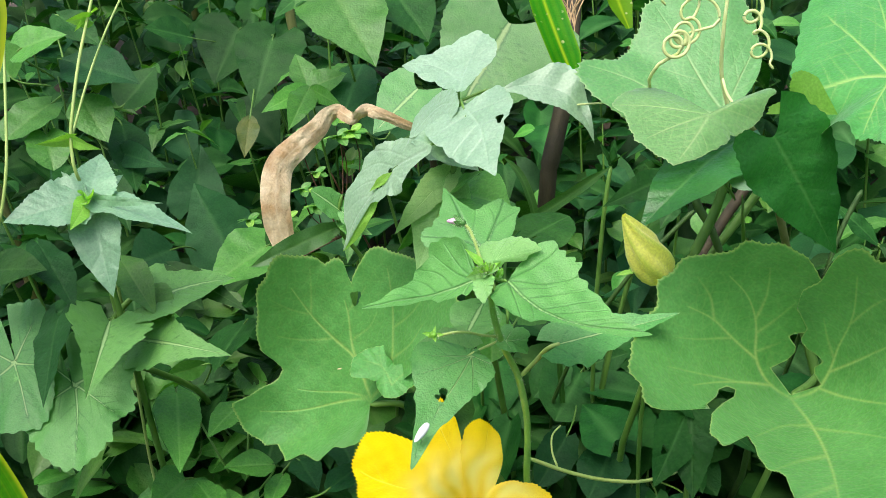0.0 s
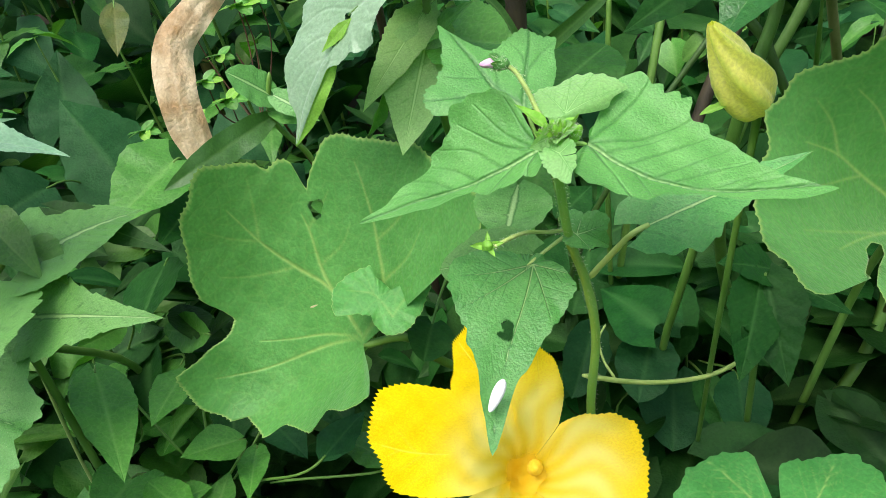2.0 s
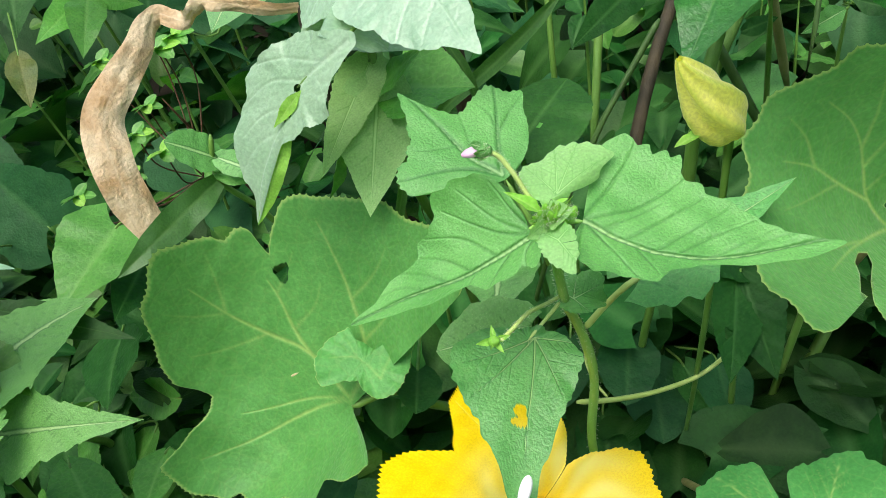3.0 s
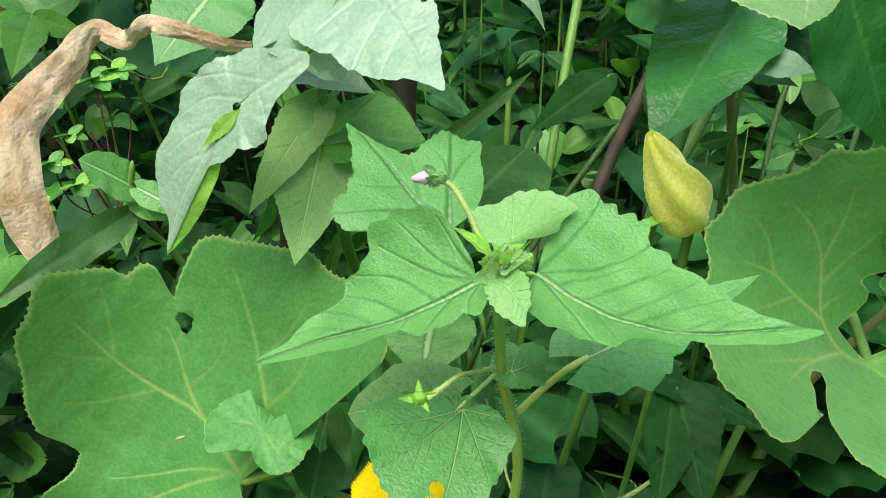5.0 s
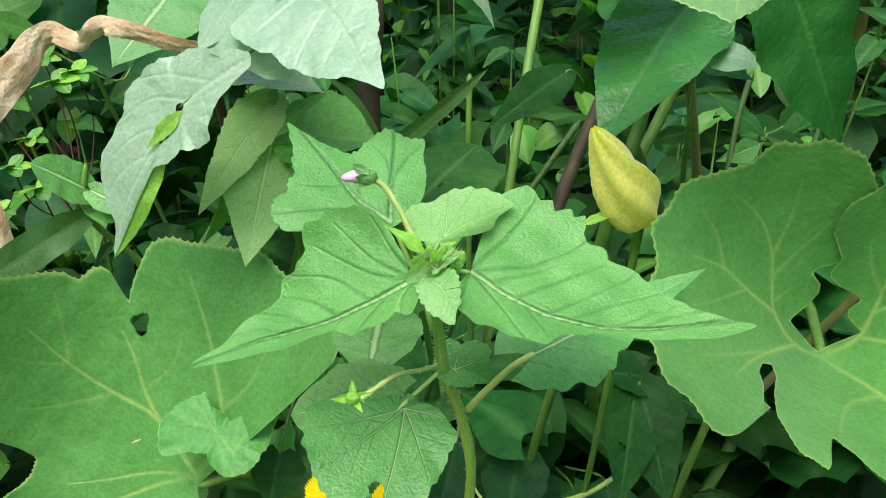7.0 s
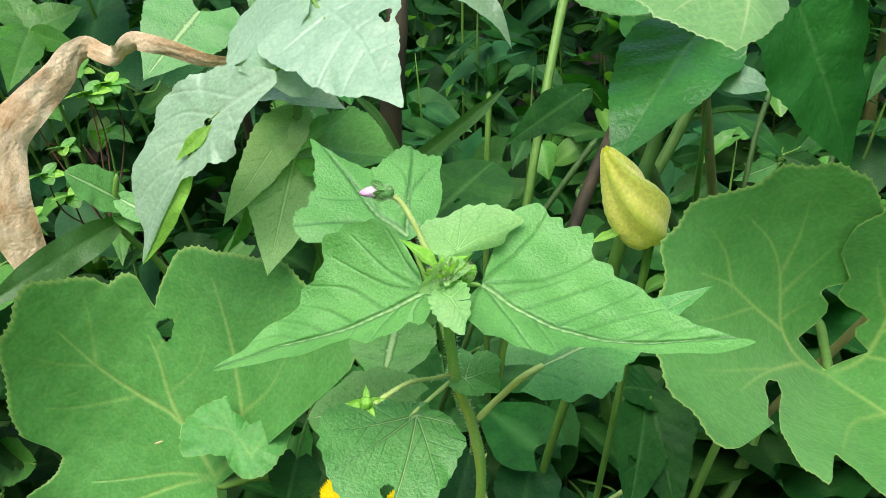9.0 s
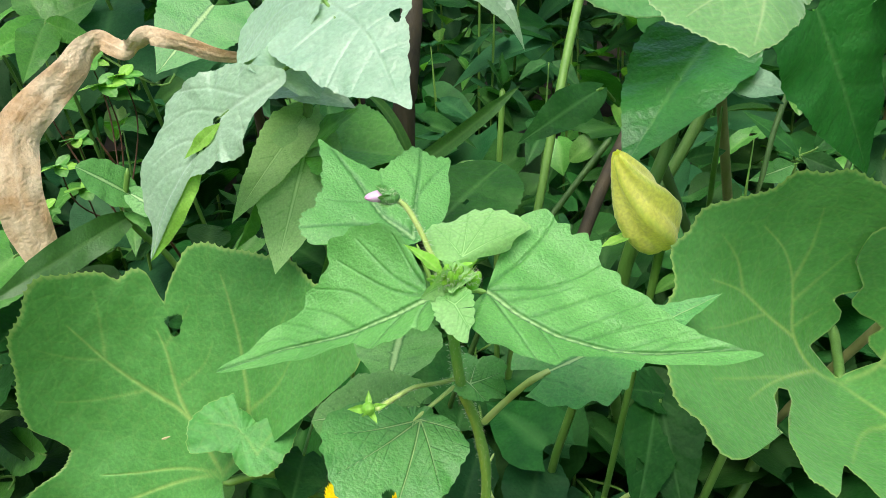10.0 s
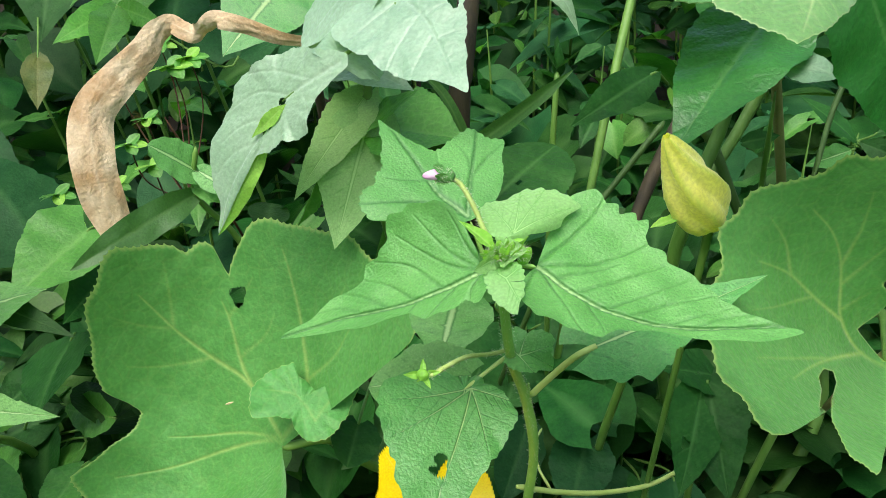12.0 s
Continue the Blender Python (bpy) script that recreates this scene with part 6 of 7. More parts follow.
ribbon(grass, [(0.1, 0.9, 0.0), (0.0773, 0.8733, 0.9045), (0.1221, 0.8436, 0.9454), (0.1551, 0.8231, 0.9786), (0.1808, 0.8175, 0.9993)], [(0, 0.004), (0.5, 0.007), (0.8, 0.005), (1, 0.0)], GRASS, face=(0.2, -0.7, 0.7), cup=0.4, nv=9)
ribbon(grass, [(0.11, 0.9, 0.0), (0.1015, 0.8492, 0.9116), (0.0952, 0.8528, 0.9518), (0.0844, 0.8610, 0.9795), (0.0680, 0.8653, 0.9997)], [(0, 0.003), (0.5, 0.005), (0.8, 0.004), (1, 0.0)], GRASS, face=(0.2, -0.7, 0.7), cup=0.4, nv=9)
sprout = thing("budding_sprout", (0.2, 0.95, 0.0), "upright green sprout with a pointed bud", "plant")
stem(sprout, [(0.2, 0.95, -0.02), (0.1757, 0.8658, 0.9024), (0.1832, 0.8767, 0.9482), (0.1884, 0.8866, 0.9683)], 0.0028, 0.0025, STEM)
v, q = ball(0.008, 0.008, 0.014, 10, 14, 0.7)
part("bud", build("bud", v, q), HERB, sprout, (0.1915, 0.8917, 0.9767), "pointed green bud")
for n, (t, e) in enumerate([((0.1756, 0.8902, 0.9938), (0.1785, 0.8830, 0.9838)), ((0.2086, 0.8794, 0.9867), (0.1983, 0.8780, 0.9819)), ((0.1944, 0.9092, 0.9912), (0.1870, 0.8946, 0.9853))]):
    leaf(sprout, (0.1889, 0.8878, 0.9702), t, e, "strap", HERB, fold=0.2, droop=-0.1, fine=(16, 7), seed=160 + n, name="sepal")

# ---- serrate weed low by the vine ----
serrate = thing("serrate_weed", (0.26, 0.74, 0.0), "low weed with glossy serrated leaves, one holed", "plant")
stem(serrate, [(0.26, 0.74, -0.02), (0.25, 0.73, 0.4), (0.2387, 0.6801, 0.7880)], 0.004, 0.003, STEM)
for n, (b, t, e, h) in enumerate([
    ((0.2385, 0.6787, 0.7856), (0.2236, 0.6065, 0.7390), (0.2590, 0.6386, 0.7720), ()), ((0.2327, 0.6772, 0.7837), (0.1898, 0.6110, 0.7517), (0.1856, 0.6474, 0.7771), [(0.55, 0.2, 0.05, 0.14)]),
    ((0.2466, 0.6775, 0.7823), (0.2993, 0.6444, 0.7564), (0.2743, 0.6767, 0.7772), ()), ((0.2467, 0.6895, 0.7833), (0.2037, 0.6874, 0.8063), (0.2280, 0.7094, 0.8014), ())]):
    leaf(serrate, b, t, e, "serrate", HERB, fold=0.12, droop=0.12, fine=(56, 23), seed=170 + n, holes=h, relief=0.03, teeth=0.12)

strands = [stem(dark_stalks, [(0.1621, 0.9912, 1.0757), np.array((0.1593, 1.0022, 1.0960)) + np.array((0.004 * math.cos(k * 2.1), 0, 0)), np.array((0.1649, 1.0447, 1.1314)) + np.array((0.022 * math.cos(k * 1.7), 0.012 * math.sin(k * 2.3), 0.0))], 0.0007, 0.0005, SILK, "silk_strand", sides=5, steps=4) for k in range(16)]
# dry florets fallen on the blades
for n, (p, a) in enumerate([((0.2080, 0.6272, 1.1240), 0.4), ((0.2000, 0.6134, 1.1208), -0.3), ((0.2257, 0.6209, 1.1103), 1.0), ((0.2232, 0.6141, 1.1086), 0.2), ((-0.1106, 0.6924, 0.8534), 0.6), ((0.1867, 0.5706, 0.9292), 0.1), ((0.2655, 0.6610, 1.0852), 0.3), ((0.3232, 0.5374, 0.9021), 0.8)]):
    v, q = ball(0.0011, 0.0009, 0.0034, 8, 9, 0.5)
    tagged(part("dry_floret", build("dry_floret", turned(v, (math.cos(a), -0.2, 0.35 * math.sin(a) + 0.1)), q), HUSK, None, np.array(p) + np.array((0, -0.004, 0.004))), "tiny tan dry floret fallen on a leaf", "floret", "dry florets")

# ---- leafy weeds farther back ----
def back_weed(base, top, label, leaves, seed):
    """A weed with a stem from the ground and leaves given by base, tip and edge."""
    plant = thing("weed", base, label, "plant", "weeds farther back")
    top = np.array(top)
    stem(plant, [(base[0], base[1], -0.02), ((base[0] + top[0]) / 2, (base[1] + top[1]) / 2, top[2] * 0.6), top], 0.0035, 0.002, STEM, sides=7)
    for n, (b, t, e, prof, m) in enumerate(leaves):
        leaf(plant, b, t, e, prof, m, fold=0.1 + 0.03 * (n % 4), droop=0.1, fine=(40, 17), seed=seed + n, relief=0.02, petiole=[top + (np.array(b) - top) * 0.3 + np.array((0, 0.01, -0.015))], thick=0.0013)


back_weed((-0.42, 1.45, 0), (-0.4196, 1.2599, 0.7050), "weed with heart-shaped dull green leaves", [
    ((-0.4366, 1.2679, 0.7847), (-0.4365, 1.3566, 0.8636), (-0.4832, 1.2812, 0.8154), "delta", BLUISH), ((-0.3737, 1.1853, 0.7503), (-0.4349, 1.2692, 0.8287), (-0.3336, 1.2168, 0.8026), "delta", BLUISH), ((-0.4381, 1.1279, 0.7793), (-0.4819, 1.0714, 0.7862), (-0.4693, 1.1435, 0.8122), "ovate", BLUISH)], 200)
back_weed((-0.22, 1.15, 0), (-0.2355, 0.9461, 0.8374), "weed with a crisply veined heart-shaped leaf", [
    ((-0.2285, 0.9242, 0.8799), (-0.2863, 0.8467, 0.8712), (-0.2881, 0.9243, 0.8881), "delta", BRIGHT), ((-0.2217, 0.9430, 0.8298), (-0.2510, 0.8540, 0.8380), (-0.2530, 0.9077, 0.8531), "ovate", HERB)], 210)
back_weed((-0.28, 1.65, 0), (-0.3608, 1.5634, 0.9811), "weed with broad hanging heart-shaped leaves", [
    ((-0.3107, 1.4837, 0.9958), (-0.3372, 1.3701, 0.9168), (-0.3832, 1.4470, 0.9801), "delta", HERB), ((-0.3820, 1.5403, 1.0045), (-0.4197, 1.4448, 0.9392), (-0.4686, 1.5313, 0.9996), "delta", HERB), ((-0.3326, 1.3209, 0.9096), (-0.3348, 1.2543, 0.8715), (-0.3522, 1.2898, 0.8971), "ovate", YELLOWING), ((-0.4566, 1.4817, 1.0117), (-0.5135, 1.4398, 1.0472), (-0.4930, 1.4974, 1.0454), "ovate", HERB)], 220)
back_weed((-0.05, 1.3, 0), (-0.1578, 1.2264, 1.1312), "weed with a large bright leaf hanging over", [
    ((-0.1575, 1.2283, 1.1346), (-0.0840, 1.0775, 1.0577), (-0.1990, 1.1644, 1.1069), "ovate", BRIGHT), ((-0.0664, 1.2718, 1.0975), (-0.0195, 1.1916, 1.0488), (-0.0735, 1.1942, 1.0610), "ovate", HERB), ((-0.1695, 1.2261, 1.1323), (-0.2232, 1.1520, 1.1084), (-0.2128, 1.1973, 1.1272), "ovate", HERB)], 230)
back_weed((-0.18, 1.35, 0), (-0.2067, 1.2217, 0.9828), "upright weed with a fresh green leaf rosette", [
    ((-0.2046, 1.2121, 0.9858), (-0.2593, 1.1378, 0.9826), (-0.2366, 1.1928, 0.9967), "ovate", BRIGHT), ((-0.2066, 1.2225, 0.9843), (-0.2298, 1.2768, 1.0241), (-0.2401, 1.2427, 1.0050), "ovate", BRIGHT), ((-0.2022, 1.2121, 0.9856), (-0.1496, 1.2348, 0.9991), (-0.1770, 1.2488, 1.0076), "ovate", BRIGHT), ((-0.2027, 1.2016, 0.9873), (-0.2191, 1.1084, 0.9651), (-0.2315, 1.1517, 0.9834), "ovate", BRIGHT), ((-0.1986, 1.2017, 0.9869), (-0.1512, 1.1438, 0.9790), (-0.1687, 1.1741, 0.9950), "ovate", BRIGHT),
    ((-0.1523, 1.1878, 0.9552), (-0.1295, 1.2727, 1.0031), (-0.1046, 1.2102, 0.9688), "round", BLUISH), ((-0.0841, 1.1263, 0.9380), (-0.0593, 1.1976, 0.9816), (-0.0200, 1.1389, 0.9524), "round", BLUISH)], 240)
back_weed((-0.52, 1.0, 0), (-0.4424, 0.9617, 1.1029), "weed with pale and bright rounded leaves under the climber", [
    ((-0.4389, 0.9718, 1.1209), (-0.3364, 0.9334, 1.0995), (-0.4031, 1.0005, 1.1269), "lance", BLUISH), ((-0.4620, 0.9373, 1.1446), (-0.4107, 0.9474, 1.1562), (-0.4232, 0.9139, 1.1383), "delta", BRIGHT), ((-0.4513, 0.9465, 1.0762), (-0.4844, 0.8793, 1.0623), (-0.4883, 0.9339, 1.0792), "round", BRIGHT), ((-0.4501, 0.9107, 1.0524), (-0.4296, 0.8641, 1.0269), (-0.4658, 0.8846, 1.0485), "round", BRIGHT),
    ((-0.4152, 0.9497, 1.0773), (-0.3808, 0.9081, 1.0383), (-0.4211, 0.9134, 1.0535), "ovate", BRIGHT), ((-0.4091, 1.0426, 1.0375), (-0.3736, 1.0871, 1.0724), (-0.3657, 1.0469, 1.0396), "ovate", HERB), ((-0.4126, 0.9682, 1.0063), (-0.3268, 0.9145, 1.0009), (-0.3770, 0.9645, 1.0156), "lance", BLUISH), ((-0.4976, 0.9606, 1.1083), (-0.5266, 0.9819, 1.1513), (-0.4817, 0.9797, 1.1412), "ovate", BRIGHT), ((-0.4616, 1.0462, 1.1558), (-0.3997, 1.0012, 1.1278), (-0.4241, 1.0470, 1.1522), "ovate", HERB), ((-0.4060, 1.0116, 1.0222), (-0.3581, 0.9007, 0.9798), (-0.4031, 0.9372, 1.0110), "ovate", HERB)], 250)
back_weed((-0.28, 1.1, 0), (-0.3759, 0.8869, 0.7060), "shaded low weed with pointed ovate leaves", [
    ((-0.3686, 0.8683, 0.7127), (-0.3455, 0.7642, 0.6861), (-0.3862, 0.8186, 0.7078), "ovate", HERB), ((-0.3619, 0.8837, 0.6982), (-0.2948, 0.8956, 0.7110), (-0.3295, 0.9182, 0.7152), "ovate", HERB), ((-0.3826, 0.8903, 0.7131), (-0.4246, 0.9000, 0.7364), (-0.3998, 0.8738, 0.7271), "ovate", HERB), ((-0.3633, 0.9221, 0.7059), (-0.2927, 0.9451, 0.7387), (-0.3334, 0.9526, 0.7369), "ovate", HERB)], 270)
back_weed((-0.15, 1.0, 0), (-0.2294, 0.8140, 0.6991), "shaded low weed with small rounded leaves", [
    ((-0.2269, 0.8046, 0.7024), (-0.2781, 0.7701, 0.7297), (-0.2562, 0.8059, 0.7296), "ovate", HERB), ((-0.2260, 0.8141, 0.6987), (-0.1654, 0.7667, 0.7084), (-0.1931, 0.8039, 0.7175), "ovate", HERB), ((-0.2274, 0.8013, 0.6965), (-0.2280, 0.7285, 0.6886), (-0.2513, 0.7556, 0.6995), "ovate", HERB), ((-0.1539, 0.7979, 0.6804), (-0.1203, 0.7276, 0.6725), (-0.1581, 0.7512, 0.6790), "ovate", BLUISH), ((-0.2209, 0.7998, 0.6929), (-0.1840, 0.7263, 0.6787), (-0.1734, 0.7572, 0.6920), "ovate", HERB)], 280)
back_weed((0.14, 1.05, 0), (0.1571, 0.9118, 0.6798), "shaded weed with dark rounded leaves behind the mallow", [
    ((0.1509, 0.8902, 0.6829), (0.1114, 0.8209, 0.6659), (0.1818, 0.8594, 0.6642), "round", HERB), ((0.1854, 0.8159, 0.6466), (0.1776, 0.8315, 0.6763), (0.2060, 0.8262, 0.6627), "delta", HERB), ((0.1267, 0.8949, 0.6948), (0.0872, 0.8575, 0.6734), (0.0869, 0.8907, 0.6923), "round", HERB), ((0.1717, 0.9121, 0.6784), (0.2164, 0.9201, 0.6869), (0.1969, 0.9350, 0.6959), "ovate", HERB), ((0.1302, 0.9253, 0.7082), (0.1793, 0.9656, 0.7125), (0.1588, 0.9224, 0.6990), "ovate", HERB), ((0.1707, 0.7642, 0.6585), (0.1365, 0.7014, 0.6527), (0.1837, 0.7263, 0.6501), "round", BLUISH), ((0.1215, 0.7881, 0.6670), (0.0828, 0.7287, 0.6471), (0.0798, 0.7623, 0.6673), "round", BLUISH)], 290)
back_weed((0.24, 0.9, 0), (0.2194, 0.7956, 0.6033), "shaded weed with broad smooth leaves by the side shoot", [
    ((0.1964, 0.7757, 0.5932), (0.1683, 0.7002, 0.5729), (0.1478, 0.7512, 0.5961), "round", BLUISH), ((0.2547, 0.7521, 0.5902), (0.2323, 0.6772, 0.5703), (0.2755, 0.7182, 0.5744), "ovate", BLUISH), ((0.2237, 0.7623, 0.5894), (0.2236, 0.7020, 0.5719), (0.2036, 0.7319, 0.5816), "round", HERB), ((0.1283, 0.7529, 0.5822), (0.0987, 0.6691, 0.5675), (0.1464, 0.7090, 0.5697), "round", HERB), ((0.1903, 0.8432, 0.6398), (0.2044, 0.8153, 0.6334), (0.1780, 0.8254, 0.6322), "delta", HERB)], 300)
back_weed((0.5, 1.0, 0), (0.5330, 0.9487, 0.8152), "weed with narrow pale leaves under the squash", [
    ((0.5187, 0.9271, 0.8154), (0.4740, 0.9675, 0.8638), (0.4834, 0.9363, 0.8377), "lance", HERB), ((0.5193, 0.9286, 0.8178), (0.5520, 0.8908, 0.8065), (0.5413, 0.9155, 0.8223), "lance", HERB), ((0.5119, 0.9256, 0.8111), (0.4533, 0.9122, 0.8114), (0.4853, 0.9262, 0.8230), "lance", MALLOW), ((0.5500, 0.9445, 0.8136), (0.5845, 0.9525, 0.8352), (0.5606, 0.9551, 0.8326), "ovate", HERB)], 310)
back_weed((0.0, 0.95, 0), (0.0283, 0.8407, 0.8053), "weed with a smooth bright leaf behind the mallow stem", [
    ((0.0448, 0.7222, 0.8874), (0.0427, 0.6806, 0.8608), (0.0221, 0.6943, 0.8757), "round", BRIGHT), ((0.0698, 0.7323, 0.8729), (0.0911, 0.7816, 0.8800), (0.0524, 0.7587, 0.8897), "ovate", BRIGHT), ((0.0302, 0.7895, 0.8750), (0.0542, 0.7361, 0.8745), (0.0542, 0.7751, 0.8782), "ovate", HERB), ((-0.0279, 0.6871, 0.8144), (-0.0401, 0.6515, 0.8122), (-0.0514, 0.6720, 0.8217), "round", HERB)], 320)
back_weed((-0.2, 0.95, 0), (-0.3582, 0.9011, 0.6800), "low weed with mid-green ovate leaves beside the squash leaf", [
    ((-0.3646, 0.8597, 0.7000), (-0.3655, 0.7874, 0.6800), (-0.3211, 0.7907, 0.7060), "ovate", BRIGHT), ((-0.2812, 0.8471, 0.7000), (-0.3193, 0.8120, 0.6800), (-0.2800, 0.7979, 0.7060), "ovate", BRIGHT), ((-0.2458, 0.8468, 0.7300), (-0.3057, 0.8969, 0.7100), (-0.2696, 0.8848, 0.7360), "ovate", BRIGHT), ((-0.3174, 0.8497, 0.7600), (-0.3741, 0.8553, 0.7400), (-0.3449, 0.8542, 0.7660), "ovate", BRIGHT), ((-0.3620, 0.8732, 0.7200), (-0.3938, 0.8613, 0.7000), (-0.3754, 0.8633, 0.7260), "round", BRIGHT), ((-0.2597, 0.8224, 0.6600), (-0.2740, 0.7721, 0.6400), (-0.2391, 0.7715, 0.6660), "ovate", BRIGHT), ((-0.2990, 0.8134, 0.6600), (-0.3481, 0.8241, 0.6400), (-0.3147, 0.8195, 0.6660), "ovate", BRIGHT), ((-0.3469, 0.8126, 0.6400), (-0.3982, 0.8285, 0.6200), (-0.3629, 0.8187, 0.6460), "ovate", BRIGHT), ((-0.2738, 0.9070, 0.7800), (-0.3035, 0.8383, 0.7600), (-0.2552, 0.8339, 0.7860), "ovate", HERB)], 350)
back_weed((-0.225, 0.772, 0), (-0.2453, 0.6923, 0.6818), "low herb with smooth mid-green ovate leaves below the squash leaf", [
    ((-0.3112, 0.7482, 0.7985), (-0.2734, 0.6328, 0.7899), (-0.2706, 0.7024, 0.7841), "ovate", BRIGHT), ((-0.2098, 0.7032, 0.7240), (-0.2521, 0.6827, 0.7446), (-0.2361, 0.7162, 0.7344), "ovate", BRIGHT), ((-0.2061, 0.7228, 0.6893), (-0.2101, 0.6619, 0.6992), (-0.2224, 0.6999, 0.6947), "ovate", BRIGHT), ((-0.1921, 0.7489, 0.6874), (-0.1613, 0.6999, 0.6888), (-0.1651, 0.7424, 0.6843), "ovate", BLUISH),
    ((-0.2387, 0.7357, 0.7840), (-0.2570, 0.6759, 0.7943), (-0.2624, 0.7212, 0.7917), "ovate", BRIGHT), ((-0.2596, 0.6531, 0.7130), (-0.2840, 0.6776, 0.7311), (-0.2637, 0.6830, 0.7173), "round", BRIGHT), ((-0.2407, 0.6630, 0.6876), (-0.2286, 0.6987, 0.6965), (-0.2480, 0.6892, 0.6927), "ovate", BRIGHT), ((-0.3146, 0.7147, 0.6986), (-0.3323, 0.6542, 0.7145), (-0.3471, 0.7083, 0.7115), "delta", BRIGHT),
    ((-0.1401, 0.6678, 0.7179), (-0.1020, 0.7036, 0.7244), (-0.1318, 0.7024, 0.7211), "ovate", BLUISH), ((-0.0963, 0.6799, 0.6842), (-0.1241, 0.6980, 0.7004), (-0.1019, 0.7085, 0.6893), "round", BRIGHT), ((-0.2686, 0.6790, 0.6974), (-0.2410, 0.6812, 0.7015), (-0.2599, 0.6939, 0.6985), "ovate", BRIGHT), ((-0.2262, 0.6851, 0.6438), (-0.2577, 0.6524, 0.6633), (-0.2513, 0.6902, 0.6529), "ovate", BRIGHT),
    ((-0.2696, 0.6092, 0.7001), (-0.2489, 0.6344, 0.7041), (-0.2709, 0.6348, 0.7019), "ovate", BRIGHT)], 360)
back_weed((0.42, 0.95, 0), (0.2811, 0.7081, 1.0079), "weed with a small grey-green leaf", [
    ((0.2575, 0.6662, 1.0478), (0.2851, 0.6456, 1.0439), (0.2760, 0.6688, 1.0513), "ovate", GREYGREEN)], 380)
spurge = thing("spurge_weed", (-0.12, 1.2, 0.0), "spurge with small bright leaf clusters and reddish stems", "plant")
stem(spurge, [(-0.12, 1.2, -0.02), (-0.12, 1.2, 0.6), (-0.1625, 1.0615, 0.9135)], 0.002, 0.0015, RED_STEM, sides=6)
for n, (c, k) in enumerate([((-0.1440, 1.0667, 0.9623), 0.022), ((-0.1266, 1.0801, 0.9636), 0.02), ((-0.2016, 1.0760, 0.9662), 0.02), ((-0.1930, 1.0135, 0.9133), 0.018), ((-0.1724, 0.9854, 0.9008), 0.02), ((-0.2651, 0.9927, 0.8849), 0.018), ((-0.1533, 1.0963, 0.9759), 0.018), ((-0.2092, 0.9777, 0.8917), 0.016), ((-0.1732, 1.0245, 0.9307), 0.016), ((-0.2542, 0.9630, 0.8708), 0.016)]):
    c = np.array(c)
    twig = stem(spurge, [np.array((-0.1625, 1.0615, 0.9135)) + np.array((0, 0, -0.1)), c + np.array((0, 0.02, -0.05)), c], 0.0009, 0.0007, RED_STEM, "twig", sides=6)
    for j in range(6):
        a = j * 1.05 + n
        out = np.array((math.cos(a), math.sin(a) * 0.7 - 0.2, 0.35 * math.sin(a * 2)))
        leaf(twig, c, c + out * k, c + out * k * 0.5 + np.array((-math.sin(a), math.cos(a), 0.2)) * k * 0.34, "round", BRIGHT if j % 3 else YOUNG, fold=0.1, droop=0.1, fine=(10, 7), seed=330 + n * 6 + j)

# ---- tall corn shading the weeds ----
def tall_corn(seed):
    """A corn plant: a jointed stalk and arching blades from waist height up."""
    r = random.Random(seed)
    plant = thing("corn_plant", (0, 0, 0), "tall green corn plant shading the weeds", "corn", "corn plants")
    stem(plant, [(0, 0, -0.02), (0.01, 0, 0.7), (0.0, 0.01, 1.5), (0.01, 0.0, 2.3)], 0.013, 0.007, OLIVE_STEM, "stalk", sides=10, knots=0.04)
    for n in range(9):
        z, a, k = 1.25 + 0.12 * n, n * 2.6 + r.uniform(-0.5, 0.5), r.uniform(0.45, 0.62)
        out = np.array((math.cos(a), math.sin(a), 0))
        ribbon(plant, [np.array((0, 0, z)) + out * k * f + np.array((0, 0, h)) for f, h in ((0.02, 0), (0.25, 0.17), (0.55, 0.24), (0.85, 0.12), (1.05, -0.12))], [(0, 0.022), (0.3, 0.04), (0.7, 0.03), (1, 0.0)], GRASS, face=(0.05, 0.02, 1), cup=0.2, nv=7, stripes=2, steps=4, seed=seed + n, ripple=0.08)
    return plant


corn_a, corn_b = tall_corn(3), tall_corn(4)
CORN_SPOTS = [(-0.95, 1.55), (-0.35, 1.85), (1.15, 1.5), (-1.2, 2.2), (1.3, 1.0), (-1.2, 0.9), (-1.0, 0.2), (1.2, 0.2)]
field = random.Random(8)
for i in range(-6, 8):
    for j in range(-5, 8):
        x, y = i * 0.85 + field.uniform(-0.2, 0.2), j * 0.8 + field.uniform(-0.2, 0.2)
        if 1.7 < math.hypot(x - 0.25, y - 0.9) < 5.5:
            CORN_SPOTS.append((x, y))
for n, (x, y) in enumerate(CORN_SPOTS):
    m = Matrix.Translation((x, y, 0)) @ Matrix.Rotation(n * 1.9, 4, "Z")
    if n < 2:
        (corn_a, corn_b)[n].matrix_basis = m
    else:
        copy_thing((corn_a, corn_b)[n % 2], m)

